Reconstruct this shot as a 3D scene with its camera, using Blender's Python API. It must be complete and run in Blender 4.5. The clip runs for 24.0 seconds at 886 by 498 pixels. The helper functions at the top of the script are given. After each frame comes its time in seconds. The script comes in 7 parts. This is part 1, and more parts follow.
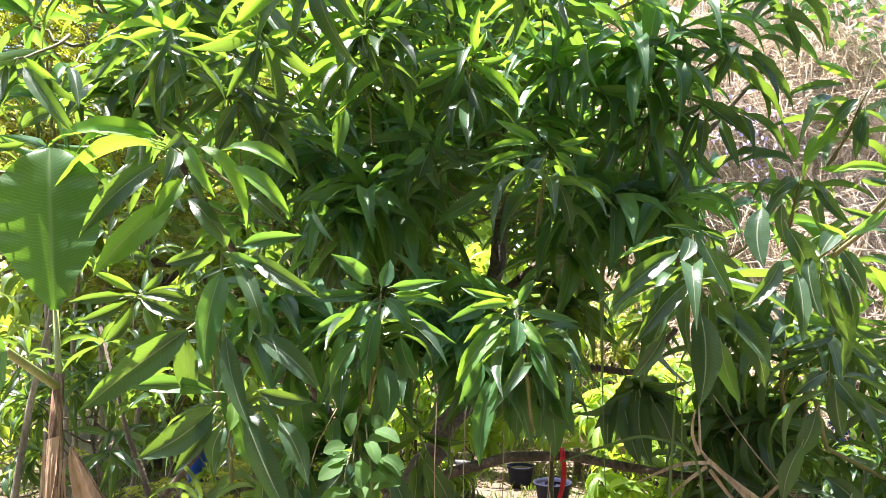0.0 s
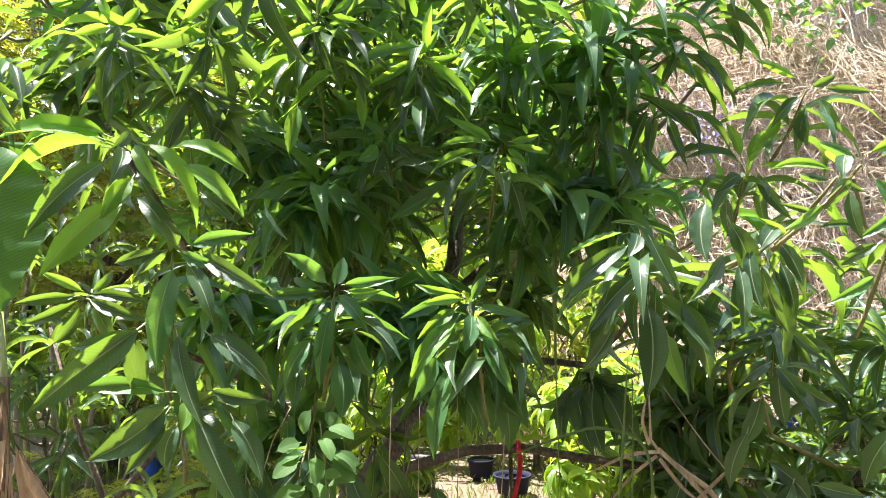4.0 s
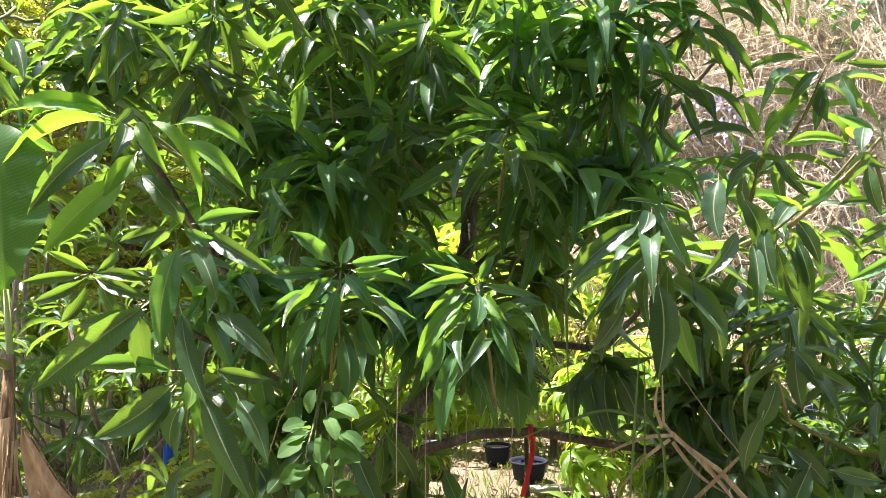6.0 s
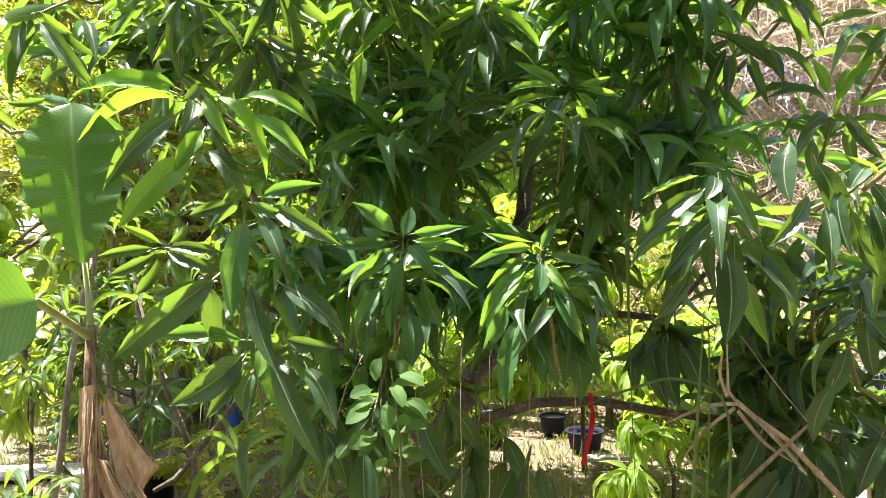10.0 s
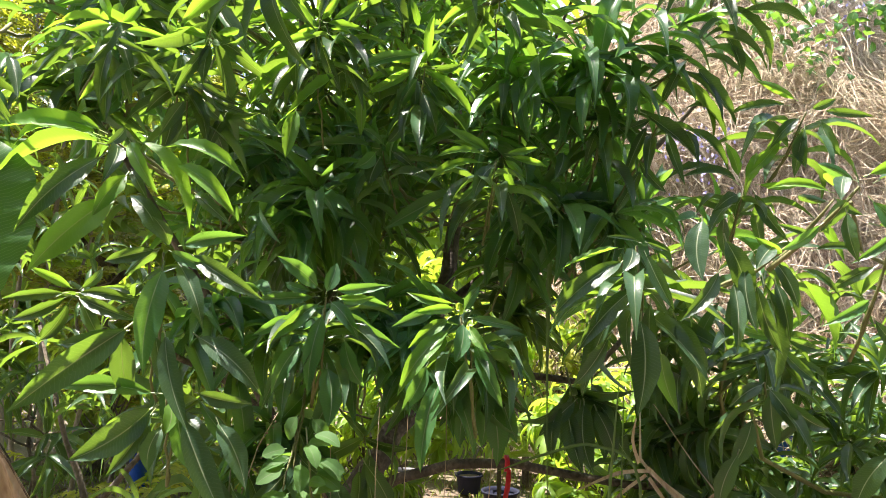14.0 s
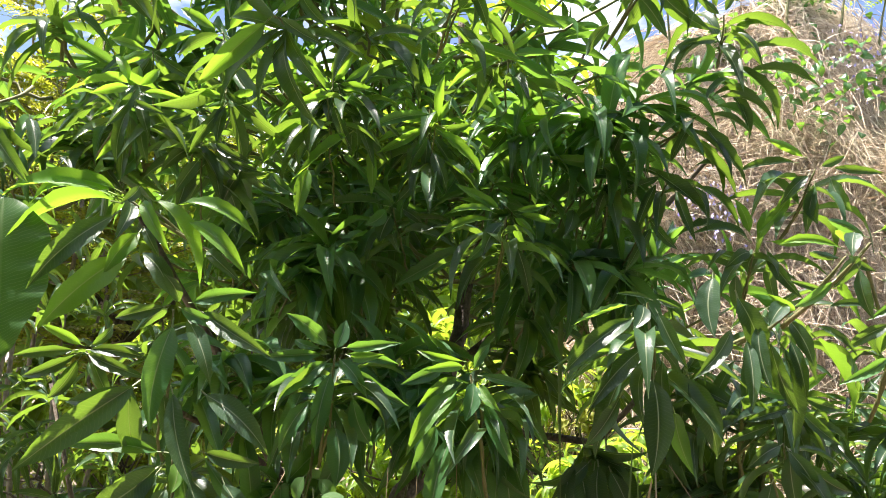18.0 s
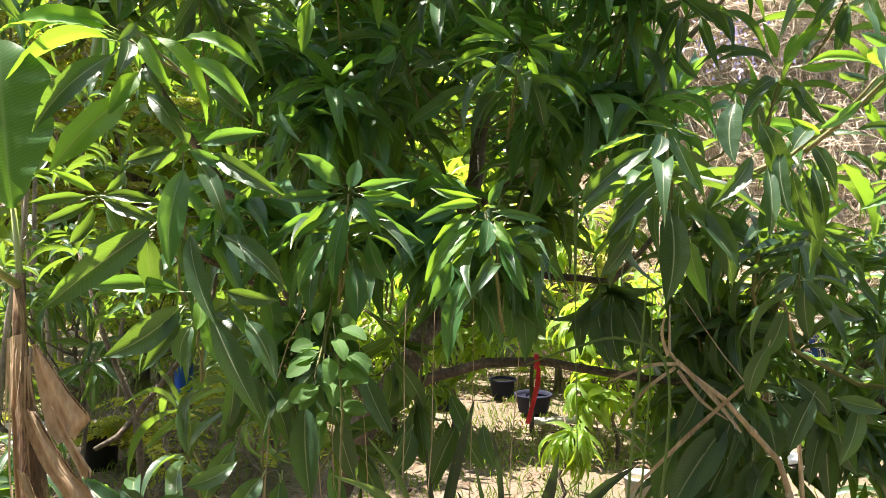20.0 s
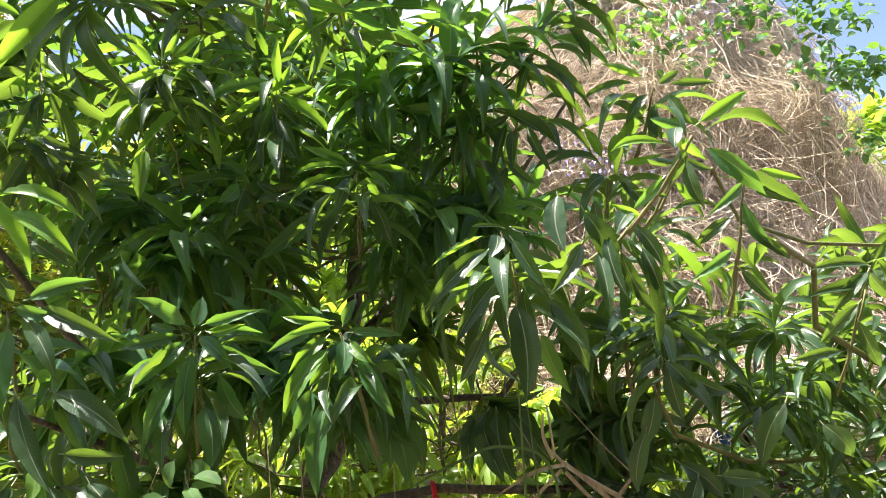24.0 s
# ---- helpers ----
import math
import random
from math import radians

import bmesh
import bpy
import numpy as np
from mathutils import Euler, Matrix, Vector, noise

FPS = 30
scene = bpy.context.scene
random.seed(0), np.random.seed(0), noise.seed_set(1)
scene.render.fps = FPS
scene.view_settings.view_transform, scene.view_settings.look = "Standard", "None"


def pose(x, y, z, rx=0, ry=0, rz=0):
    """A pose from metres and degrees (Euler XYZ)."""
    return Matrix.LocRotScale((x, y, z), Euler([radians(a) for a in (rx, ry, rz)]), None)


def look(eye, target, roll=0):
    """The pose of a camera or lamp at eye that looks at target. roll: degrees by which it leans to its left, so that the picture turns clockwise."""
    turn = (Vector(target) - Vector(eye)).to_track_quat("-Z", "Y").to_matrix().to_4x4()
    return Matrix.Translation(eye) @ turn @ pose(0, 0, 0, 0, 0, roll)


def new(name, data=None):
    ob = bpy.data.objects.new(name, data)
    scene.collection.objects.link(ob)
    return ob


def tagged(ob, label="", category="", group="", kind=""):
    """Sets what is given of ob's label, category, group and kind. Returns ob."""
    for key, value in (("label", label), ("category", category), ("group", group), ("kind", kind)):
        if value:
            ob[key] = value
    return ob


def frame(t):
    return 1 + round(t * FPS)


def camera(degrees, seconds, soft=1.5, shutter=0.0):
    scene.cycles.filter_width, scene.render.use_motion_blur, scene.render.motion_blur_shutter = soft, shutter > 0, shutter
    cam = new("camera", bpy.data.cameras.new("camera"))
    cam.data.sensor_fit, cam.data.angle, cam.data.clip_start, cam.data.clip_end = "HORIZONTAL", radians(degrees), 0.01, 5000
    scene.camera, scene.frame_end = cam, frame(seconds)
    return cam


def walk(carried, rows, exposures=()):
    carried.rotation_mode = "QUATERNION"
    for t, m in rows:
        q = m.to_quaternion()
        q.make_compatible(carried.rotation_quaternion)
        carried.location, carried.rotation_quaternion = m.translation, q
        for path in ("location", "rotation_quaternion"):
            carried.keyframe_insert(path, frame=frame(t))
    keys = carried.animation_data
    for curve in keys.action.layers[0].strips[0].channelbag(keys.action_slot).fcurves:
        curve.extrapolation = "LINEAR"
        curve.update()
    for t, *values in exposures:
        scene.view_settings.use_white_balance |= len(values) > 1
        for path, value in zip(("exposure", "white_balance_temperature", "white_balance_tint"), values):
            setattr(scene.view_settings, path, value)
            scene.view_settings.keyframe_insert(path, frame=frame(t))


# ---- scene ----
cam = camera(60.8, 24.0, soft=0.5)
METRES, EYE, TILT, LEAN, TURN = 0.9, 1.5, 4.0, 0.0, 0.0
ROWS = [
    (0.0, 0.0, 0.0, 0.0, -0.0, -0.0, -0.0),
    (0.5, 0.0017, -0.0021, 0.0013, -0.73, -0.07, 0.35),
    (1.0, -0.002, -0.0085, 0.0024, -0.05, 0.02, 0.88),
    (1.5, 0.0112, -0.0048, 0.0009, 0.36, 0.12, 1.34),
    (2.0, 0.0085, -0.0024, 0.0015, -0.18, -0.14, 1.24),
    (2.5, 0.034, -0.0045, -0.0111, -3.73, -1.14, 0.95),
    (4.5, 0.0167, -0.017, 0.0076, -2.49, -0.26, 0.35),
    (5.0, 0.027, -0.0128, -0.0053, -1.98, -0.49, 0.37),
    (5.5, 0.0302, -0.0046, -0.006, -1.63, -0.93, 0.46),
    (6.0, 0.0507, 0.012, -0.0189, -1.48, -1.29, 0.5),
    (6.5, 0.0565, 0.0296, -0.0266, -0.82, -1.77, 0.75),
    (7.0, 0.0609, 0.037, -0.0365, 0.38, -2.93, 1.47),
    (7.5, 0.06, 0.0368, -0.0464, 1.52, -3.95, 2.14),
    (8.0, 0.0535, 0.0319, -0.0474, 2.28, -4.67, 2.43),
    (8.5, 0.0422, 0.0165, -0.047, 2.46, -4.93, 2.35),
    (9.0, 0.0272, 0.0045, -0.0508, 2.39, -5.16, 2.21),
    (9.5, 0.0254, 0.0021, -0.0487, 2.44, -4.68, 2.02),
    (10.0, 0.0227, 0.0048, -0.0251, 2.3, -3.33, 1.42),
    (10.5, 0.0356, 0.0154, -0.0144, 1.66, -2.39, 0.69),
    (12.5, 0.0377, 0.0259, -0.021, -1.39, -2.26, -1.33),
    (13.0, 0.035, 0.0125, -0.0173, -2.76, -1.13, -1.67),
    (13.5, 0.0255, 0.0053, -0.0126, -3.41, -0.74, -2.14),
    (14.0, 0.0252, -0.0022, -0.0063, -3.25, 0.64, -1.48),
    (14.5, 0.0317, -0.0197, -0.0096, -2.71, 3.07, -0.83),
    (15.0, 0.0317, 0.0018, -0.0154, -0.64, 3.27, -0.65),
    (15.5, 0.0256, -0.0071, -0.0188, 0.36, 3.33, -0.4),
    (16.0, 0.0416, -0.0028, 0.0172, 0.68, 5.41, -0.65),
    (16.5, 0.0506, -0.0277, 0.0791, 0.74, 10.89, -1.27),
    (17.0, 0.05, -0.0413, 0.0711, -1.25, 12.47, -1.34),
    (17.5, 0.0465, -0.0318, 0.0297, -2.4, 9.0, -1.15),
    (18.0, 0.0371, -0.0023, -0.0093, -2.17, 5.03, -1.5),
    (18.5, 0.0359, 0.0092, -0.0201, -3.24, 2.53, -2.13),
    (19.0, 0.0365, 0.0081, -0.0312, -3.32, 1.07, -1.79),
    (19.5, 0.0388, 0.0224, -0.0422, -1.86, -2.71, -1.08),
    (21.5, 0.0778, 0.0237, -0.0977, -0.15, -8.67, 1.23),
    (22.0, 0.0676, -0.0005, -0.1021, -2.12, -6.85, 1.0),
    (22.5, 0.0531, -0.0431, -0.1192, -2.43, -4.93, 1.89),
    (23.0, 0.0635, -0.0527, -0.087, -2.09, -1.49, 4.03),
    (23.5, 0.0835, -0.0551, -0.127, -3.88, 2.8, 5.64),
    (24.0, 0.1916, 0.0225, -0.1311, -7.58, 4.59, 7.34),
]
walk(cam, [(t, pose(0, 0, EYE, TILT, LEAN, TURN) @ pose(METRES * x, METRES * y, METRES * z, 90 + pitch, roll, yaw)) for t, x, y, z, yaw, pitch, roll in ROWS], [(0.0, 2.5, 6250, 26), (2.5, 2.5, 6250, 26), (6.0, 2.38, 6450, 21), (7.0, 2.44, 6500, 21), (10.5, 2.47, 6650, 19), (13.0, 2.2, 6600, 21), (15.6, 2.12, 6550, 21), (16.0, 2.0, 6450, 21), (16.6, 0.88, 6000, 21), (17.2, 0.88, 6000, 21), (18.2, 2.1, 6600, 21), (19.5, 2.14, 6650, 20), (21.5, 2.55, 6900, 16), (22.5, 2.52, 6900, 16), (24.0, 2.05, 6500, 23)])

# ---- light ----
SUN_DIR = Vector((-0.28, 0.06, 0.96)).normalized()
world = bpy.data.worlds.new("garden_sky")
scene.world = world
world.use_nodes = True
wn, wl = world.node_tree.nodes, world.node_tree.links
wn.clear()
sky = wn.new("ShaderNodeTexSky")
sky.sky_type = "NISHITA"
sky.sun_disc = False
sky.sun_elevation = math.asin(SUN_DIR.z)
sky.sun_rotation = math.atan2(SUN_DIR.x, SUN_DIR.y)
sky.air_density, sky.dust_density, sky.ozone_density = 1.0, 0.3, 1.6
w_tc = wn.new("ShaderNodeTexCoord")
w_map = wn.new("ShaderNodeMapping")
w_map.inputs["Scale"].default_value = (1.0, 1.0, 2.6)
w_cloud = wn.new("ShaderNodeTexNoise")
w_cloud.inputs["Scale"].default_value = 2.3
w_cloud.inputs["Detail"].default_value = 7.0
w_cloud.inputs["Roughness"].default_value = 0.55
w_ramp = wn.new("ShaderNodeValToRGB")
w_ramp.color_ramp.elements[0].position, w_ramp.color_ramp.elements[1].position = 0.5, 0.64
w_mix = wn.new("ShaderNodeMix")
w_mix.data_type = "RGBA"
w_mix.inputs[7].default_value = (13.0, 13.3, 14.0, 1)
w_bg = wn.new("ShaderNodeBackground")
w_bg.inputs["Strength"].default_value = 0.06
w_out = wn.new("ShaderNodeOutputWorld")
wl.new(w_tc.outputs["Generated"], w_map.inputs["Vector"])
wl.new(w_map.outputs["Vector"], w_cloud.inputs["Vector"])
wl.new(w_cloud.outputs["Fac"], w_ramp.inputs["Fac"])
wl.new(w_ramp.outputs["Color"], w_mix.inputs[0])
wl.new(sky.outputs["Color"], w_mix.inputs[6])
wl.new(w_mix.outputs[2], w_bg.inputs["Color"])
wl.new(w_bg.outputs["Background"], w_out.inputs["Surface"])

sun_data = bpy.data.lights.new("sun", "SUN")
sun_data.energy, sun_data.angle, sun_data.color = 4.6, radians(0.53), (1.0, 0.95, 0.86)
sun = new("sun", sun_data)
sun.matrix_world = look(SUN_DIR * 30, (0, 0, 0))


# ---- materials ----
def nodes_of(name):
    m = bpy.data.materials.new(name)
    m.use_nodes = True
    n, l = m.node_tree.nodes, m.node_tree.links
    n.clear()
    return m, n, l


def math_node(n, l, op, a, b=None, c=None, clamp=False):
    q = n.new("ShaderNodeMath")
    q.operation, q.use_clamp = op, clamp
    for i, v in enumerate((a, b, c)):
        if v is None:
            continue
        if isinstance(v, (int, float)):
            q.inputs[i].default_value = v
        else:
            l.new(v, q.inputs[i])
    return q.outputs[0]


def mix_node(n, l, fac, a, b):
    q = n.new("ShaderNodeMix")
    q.data_type = "RGBA"
    for i, v in ((0, fac), (6, a), (7, b)):
        if isinstance(v, (int, float)):
            q.inputs[i].default_value = v
        elif isinstance(v, tuple):
            q.inputs[i].default_value = (*v, 1)
        else:
            l.new(v, q.inputs[i])
    return q.outputs[2]


def leaf_material(name, dark, light, through_light, rib, rough=0.38, veins=26.0, island=False, lit=0.42, blotch=(0.2, 0.17, 0.03), spots=0.66, vein_mix=0.07):
    """A leaf blade: pale midrib and side veins from the blade's own coordinates, gloss above, light passing through."""
    m, n, l = nodes_of(name)
    uv = n.new("ShaderNodeUVMap")
    sep = n.new("ShaderNodeSeparateXYZ")
    l.new(uv.outputs["UV"], sep.inputs[0])
    off = math_node(n, l, "ABSOLUTE", math_node(n, l, "SUBTRACT", sep.outputs[0], 0.5))
    rib_f = math_node(n, l, "SUBTRACT", 1.0, math_node(n, l, "MULTIPLY", off, 28.0), clamp=True)
    if island:
        rnd = n.new("ShaderNodeNewGeometry").outputs["Random Per Island"]
    else:
        rnd = n.new("ShaderNodeObjectInfo").outputs["Random"]
    tc = n.new("ShaderNodeTexCoord")
    big = n.new("ShaderNodeTexNoise")
    big.inputs["Scale"].default_value, big.inputs["Detail"].default_value = 5.0, 3.0
    fine = n.new("ShaderNodeTexNoise")
    fine.inputs["Scale"].default_value, fine.inputs["Detail"].default_value = 60.0, 4.0
    l.new(tc.outputs["Object"], big.inputs["Vector"])
    l.new(tc.outputs["Object"], fine.inputs["Vector"])
    phase = math_node(n, l, "SUBTRACT", math_node(n, l, "MULTIPLY", sep.outputs[1], veins), math_node(n, l, "MULTIPLY", off, veins * 0.16))
    phase = math_node(n, l, "ADD", phase, math_node(n, l, "MULTIPLY", big.outputs["Fac"], 2.2))
    saw = math_node(n, l, "ABSOLUTE", math_node(n, l, "SUBTRACT", math_node(n, l, "FRACT", phase), 0.5))
    vein_f = math_node(n, l, "SUBTRACT", 1.0, math_node(n, l, "MULTIPLY", saw, 9.0), clamp=True)
    tone = math_node(n, l, "ADD", math_node(n, l, "MULTIPLY", rnd, 0.85), math_node(n, l, "MULTIPLY", big.outputs["Fac"], 0.2), clamp=True)
    blade = mix_node(n, l, tone, dark, light)
    spot = math_node(n, l, "MULTIPLY", math_node(n, l, "SUBTRACT", fine.outputs["Fac"], spots), 5.0, clamp=True)
    blade = mix_node(n, l, math_node(n, l, "MULTIPLY", spot, 0.75), blade, blotch)
    blade = mix_node(n, l, math_node(n, l, "MULTIPLY", vein_f, vein_mix), blade, rib)
    blade = mix_node(n, l, math_node(n, l, "MULTIPLY", rib_f, 0.95), blade, rib)
    pass_c = mix_node(n, l, tone, tuple(c * 0.75 for c in through_light), through_light)
    pass_c = mix_node(n, l, math_node(n, l, "MULTIPLY", rib_f, 0.55), pass_c, tuple(c * 0.45 for c in through_light))
    bump = n.new("ShaderNodeBump")
    bump.inputs["Strength"].default_value, bump.inputs["Distance"].default_value = 0.24, 0.0011
    height = math_node(n, l, "ADD", math_node(n, l, "MULTIPLY", vein_f, -0.6), math_node(n, l, "MULTIPLY", fine.outputs["Fac"], 0.35))
    l.new(math_node(n, l, "SUBTRACT", height, math_node(n, l, "MULTIPLY", rib_f, 0.8)), bump.inputs["Height"])
    p = n.new("ShaderNodeBsdfPrincipled")
    l.new(blade, p.inputs["Base Color"])
    l.new(math_node(n, l, "ADD", rough - 0.08, math_node(n, l, "MULTIPLY", fine.outputs["Fac"], 0.2)), p.inputs["Roughness"])
    p.inputs["Specular IOR Level"].default_value = 0.4
    l.new(bump.outputs["Normal"], p.inputs["Normal"])
    tr = n.new("ShaderNodeBsdfTranslucent")
    l.new(pass_c, tr.inputs["Color"])
    l.new(bump.outputs["Normal"], tr.inputs["Normal"])
    mx = n.new("ShaderNodeMixShader")
    mx.inputs[0].default_value = lit
    l.new(p.outputs[0], mx.inputs[1])
    l.new(tr.outputs[0], mx.inputs[2])
    out = n.new("ShaderNodeOutputMaterial")
    l.new(mx.outputs[0], out.inputs["Surface"])
    return m


def rough_material(name, colours, scale=6.0, stretch=(1, 1, 1), rough=0.85, bump=0.4, depth=0.01, island=False, metal=0.0, fine_mul=9.0):
    """A solid surface: two or three colours by noise at two scales, with fine relief."""
    m, n, l = nodes_of(name)
    tc = n.new("ShaderNodeTexCoord")
    mp = n.new("ShaderNodeMapping")
    mp.inputs["Scale"].default_value = stretch
    l.new(tc.outputs["Object"], mp.inputs["Vector"])
    big = n.new("ShaderNodeTexNoise")
    big.inputs["Scale"].default_value, big.inputs["Detail"].default_value = scale, 5.0
    fine = n.new("ShaderNodeTexNoise")
    fine.inputs["Scale"].default_value, fine.inputs["Detail"].default_value = scale * fine_mul, 4.0
    l.new(mp.outputs["Vector"], big.inputs["Vector"])
    l.new(mp.outputs["Vector"], fine.inputs["Vector"])
    ramp = n.new("ShaderNodeValToRGB")
    while len(ramp.color_ramp.elements) < len(colours):
        ramp.color_ramp.elements.new(0.5)
    for i, c in enumerate(colours):
        e = ramp.color_ramp.elements[i]
        e.position, e.color = 0.32 + 0.36 * i / max(1, len(colours) - 1), (*c, 1)
    fac = math_node(n, l, "ADD", math_node(n, l, "MULTIPLY", big.outputs["Fac"], 0.62), math_node(n, l, "MULTIPLY", fine.outputs["Fac"], 0.38))
    if island:
        rnd = n.new("ShaderNodeNewGeometry").outputs["Random Per Island"]
        fac = math_node(n, l, "ADD", math_node(n, l, "MULTIPLY", fac, 0.45), math_node(n, l, "ADD", math_node(n, l, "MULTIPLY", rnd, 0.4), 0.08))
    l.new(fac, ramp.inputs["Fac"])
    bp = n.new("ShaderNodeBump")
    bp.inputs["Strength"].default_value, bp.inputs["Distance"].default_value = bump, depth
    l.new(fine.outputs["Fac"], bp.inputs["Height"])
    p = n.new("ShaderNodeBsdfPrincipled")
    p.inputs["Metallic"].default_value = metal
    l.new(ramp.outputs["Color"], p.inputs["Base Color"])
    l.new(math_node(n, l, "ADD", rough - 0.1, math_node(n, l, "MULTIPLY", big.outputs["Fac"], 0.2)), p.inputs["Roughness"])
    l.new(bp.outputs["Normal"], p.inputs["Normal"])
    out = n.new("ShaderNodeOutputMaterial")
    l.new(p.outputs[0], out.inputs["Surface"])
    return m


LEAF = {}
LEAF["m"] = leaf_material("mango_leaf_mature", (0.016, 0.045, 0.026), (0.046, 0.1, 0.056), (0.29, 0.52, 0.04), (0.46, 0.52, 0.3), rough=0.33, lit=0.3, vein_mix=0.13)
LEAF["y"] = leaf_material("mango_leaf_young", (0.06, 0.165, 0.03), (0.11, 0.24, 0.045), (0.46, 0.86, 0.05), (0.36, 0.44, 0.18), rough=0.36, lit=0.36, vein_mix=0.11)
LEAF["v"] = leaf_material("mango_leaf_fresh", (0.024, 0.085, 0.036), (0.06, 0.17, 0.062), (0.32, 0.68, 0.06), (0.36, 0.43, 0.24), rough=0.31, lit=0.32, vein_mix=0.13)
# fresh leaf green that doubles as the lit copy of the crown foliage
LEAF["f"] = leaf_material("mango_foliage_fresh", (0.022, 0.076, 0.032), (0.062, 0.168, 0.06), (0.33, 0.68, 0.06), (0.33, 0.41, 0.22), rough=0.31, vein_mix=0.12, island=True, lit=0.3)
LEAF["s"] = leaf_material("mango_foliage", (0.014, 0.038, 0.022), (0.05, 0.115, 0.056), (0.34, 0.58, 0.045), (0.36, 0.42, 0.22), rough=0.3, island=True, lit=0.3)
# young yellow-green foliage, with sunlight also put into the colour
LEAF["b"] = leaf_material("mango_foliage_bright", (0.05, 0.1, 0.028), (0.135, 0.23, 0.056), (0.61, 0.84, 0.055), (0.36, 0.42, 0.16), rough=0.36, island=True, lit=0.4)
LEAF["w"] = leaf_material("small_leaf_yellowing", (0.055, 0.11, 0.02), (0.26, 0.24, 0.03), (0.56, 0.6, 0.04), (0.4, 0.42, 0.1), island=True, lit=0.3)
LEAF["l"] = leaf_material("litter_leaf", (0.1, 0.064, 0.038), (0.26, 0.18, 0.115), (0.2, 0.12, 0.05), (0.24, 0.17, 0.1), rough=0.75, lit=0.2, island=True, blotch=(0.06, 0.035, 0.02), spots=0.58)
# lighter copy of the foliage green; sunshine is painted into its colour
LEAF["c"] = leaf_material("leaf_lightened_for_sun", (0.075, 0.15, 0.03), (0.18, 0.3, 0.06), (0.7, 0.95, 0.07), (0.36, 0.42, 0.16), rough=0.36, island=True, lit=0.46)
# yellow-green leaflets, brightened so the colour itself carries the sun on low shrubs
LEAF["e"] = leaf_material("yellow_green_leaflet", (0.11, 0.18, 0.025), (0.4, 0.37, 0.04), (0.75, 0.85, 0.05), (0.4, 0.42, 0.1), island=True, lit=0.36)
LEAF["p"] = leaf_material("pale_yellow_leaf", (0.16, 0.2, 0.04), (0.42, 0.4, 0.1), (0.7, 0.75, 0.1), (0.5, 0.5, 0.2), island=True, rough=0.5, lit=0.35)
LEAF["h"] = leaf_material("herb_leaf", (0.035, 0.1, 0.022), (0.07, 0.165, 0.04), (0.3, 0.6, 0.06), (0.16, 0.22, 0.1), rough=0.7, lit=0.35)
LEAF["n"] = leaf_material("banana_leaf", (0.025, 0.085, 0.025), (0.04, 0.12, 0.034), (0.24, 0.52, 0.035), (0.2, 0.32, 0.13), veins=48.0, rough=0.4, lit=0.3, vein_mix=0.6)
LEAF["g"] = leaf_material("grass_blade", (0.04, 0.09, 0.03), (0.1, 0.17, 0.06), (0.4, 0.6, 0.1), (0.2, 0.34, 0.1), veins=1.0, rough=0.4, lit=0.3)
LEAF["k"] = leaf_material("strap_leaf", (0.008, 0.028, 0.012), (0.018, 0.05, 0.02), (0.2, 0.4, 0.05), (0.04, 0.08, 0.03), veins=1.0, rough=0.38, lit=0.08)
LEAF["t"] = leaf_material("turf", (0.06, 0.11, 0.022), (0.17, 0.2, 0.05), (0.4, 0.6, 0.06), (0.25, 0.3, 0.1), veins=1.0, rough=0.6, island=True)
LEAF["d"] = leaf_material("dry_leaf", (0.2, 0.125, 0.065), (0.36, 0.25, 0.145), (0.4, 0.25, 0.1), (0.42, 0.32, 0.2), rough=0.7, lit=0.3, blotch=(0.14, 0.07, 0.03), spots=0.58)
BARK = rough_material("mango_bark", ((0.04, 0.032, 0.023), (0.12, 0.096, 0.068), (0.27, 0.222, 0.165)), 9.0, (1, 1, 0.8), bump=0.7, depth=0.012)
PALEBARK = rough_material("pale_bark", ((0.1, 0.085, 0.06), (0.22, 0.19, 0.14), (0.38, 0.34, 0.27)), 9.0, (1, 1, 0.5), bump=0.5, depth=0.008)
TWIG = rough_material("green_brown_twig", ((0.08, 0.1, 0.03), (0.16, 0.17, 0.05), (0.22, 0.2, 0.09)), 30.0, (1, 1, 0.4), rough=0.6)
CANE = rough_material("dry_cane", ((0.17, 0.115, 0.06), (0.38, 0.285, 0.165), (0.58, 0.48, 0.32)), 14.0, (1, 1, 0.12), rough=0.6, bump=0.3, depth=0.004)
DRYSHEATH = rough_material("dry_banana_sheath", ((0.2, 0.115, 0.055), (0.42, 0.295, 0.17), (0.6, 0.47, 0.31)), 13.0, (1, 1, 0.3), rough=0.65, bump=0.5, depth=0.004)
SHEATH = rough_material("banana_stem_sheath", ((0.012, 0.007, 0.004), (0.15, 0.085, 0.04), (0.56, 0.42, 0.24)), 26.0, (1, 1, 0.12), rough=0.7, bump=0.8, depth=0.006)
GREENSTEM = rough_material("banana_stem_green", ((0.2, 0.2, 0.06), (0.28, 0.33, 0.1), (0.4, 0.42, 0.18)), 10.0, (1, 1, 0.1), rough=0.45)
VINE = rough_material("dead_vine", ((0.38, 0.29, 0.19), (0.66, 0.54, 0.39), (0.82, 0.72, 0.55)), 3.0, rough=0.85, bump=0.2, island=True)
VINECORE = rough_material("dead_vine_mass", ((0.16, 0.115, 0.075), (0.34, 0.26, 0.18), (0.52, 0.42, 0.31)), 3.5, bump=1.0, depth=0.06)
SOIL = rough_material("garden_ground", ((0.085, 0.1, 0.038), (0.15, 0.112, 0.075), (0.25, 0.19, 0.14)), 1.6, bump=0.9, depth=0.03, fine_mul=22.0)


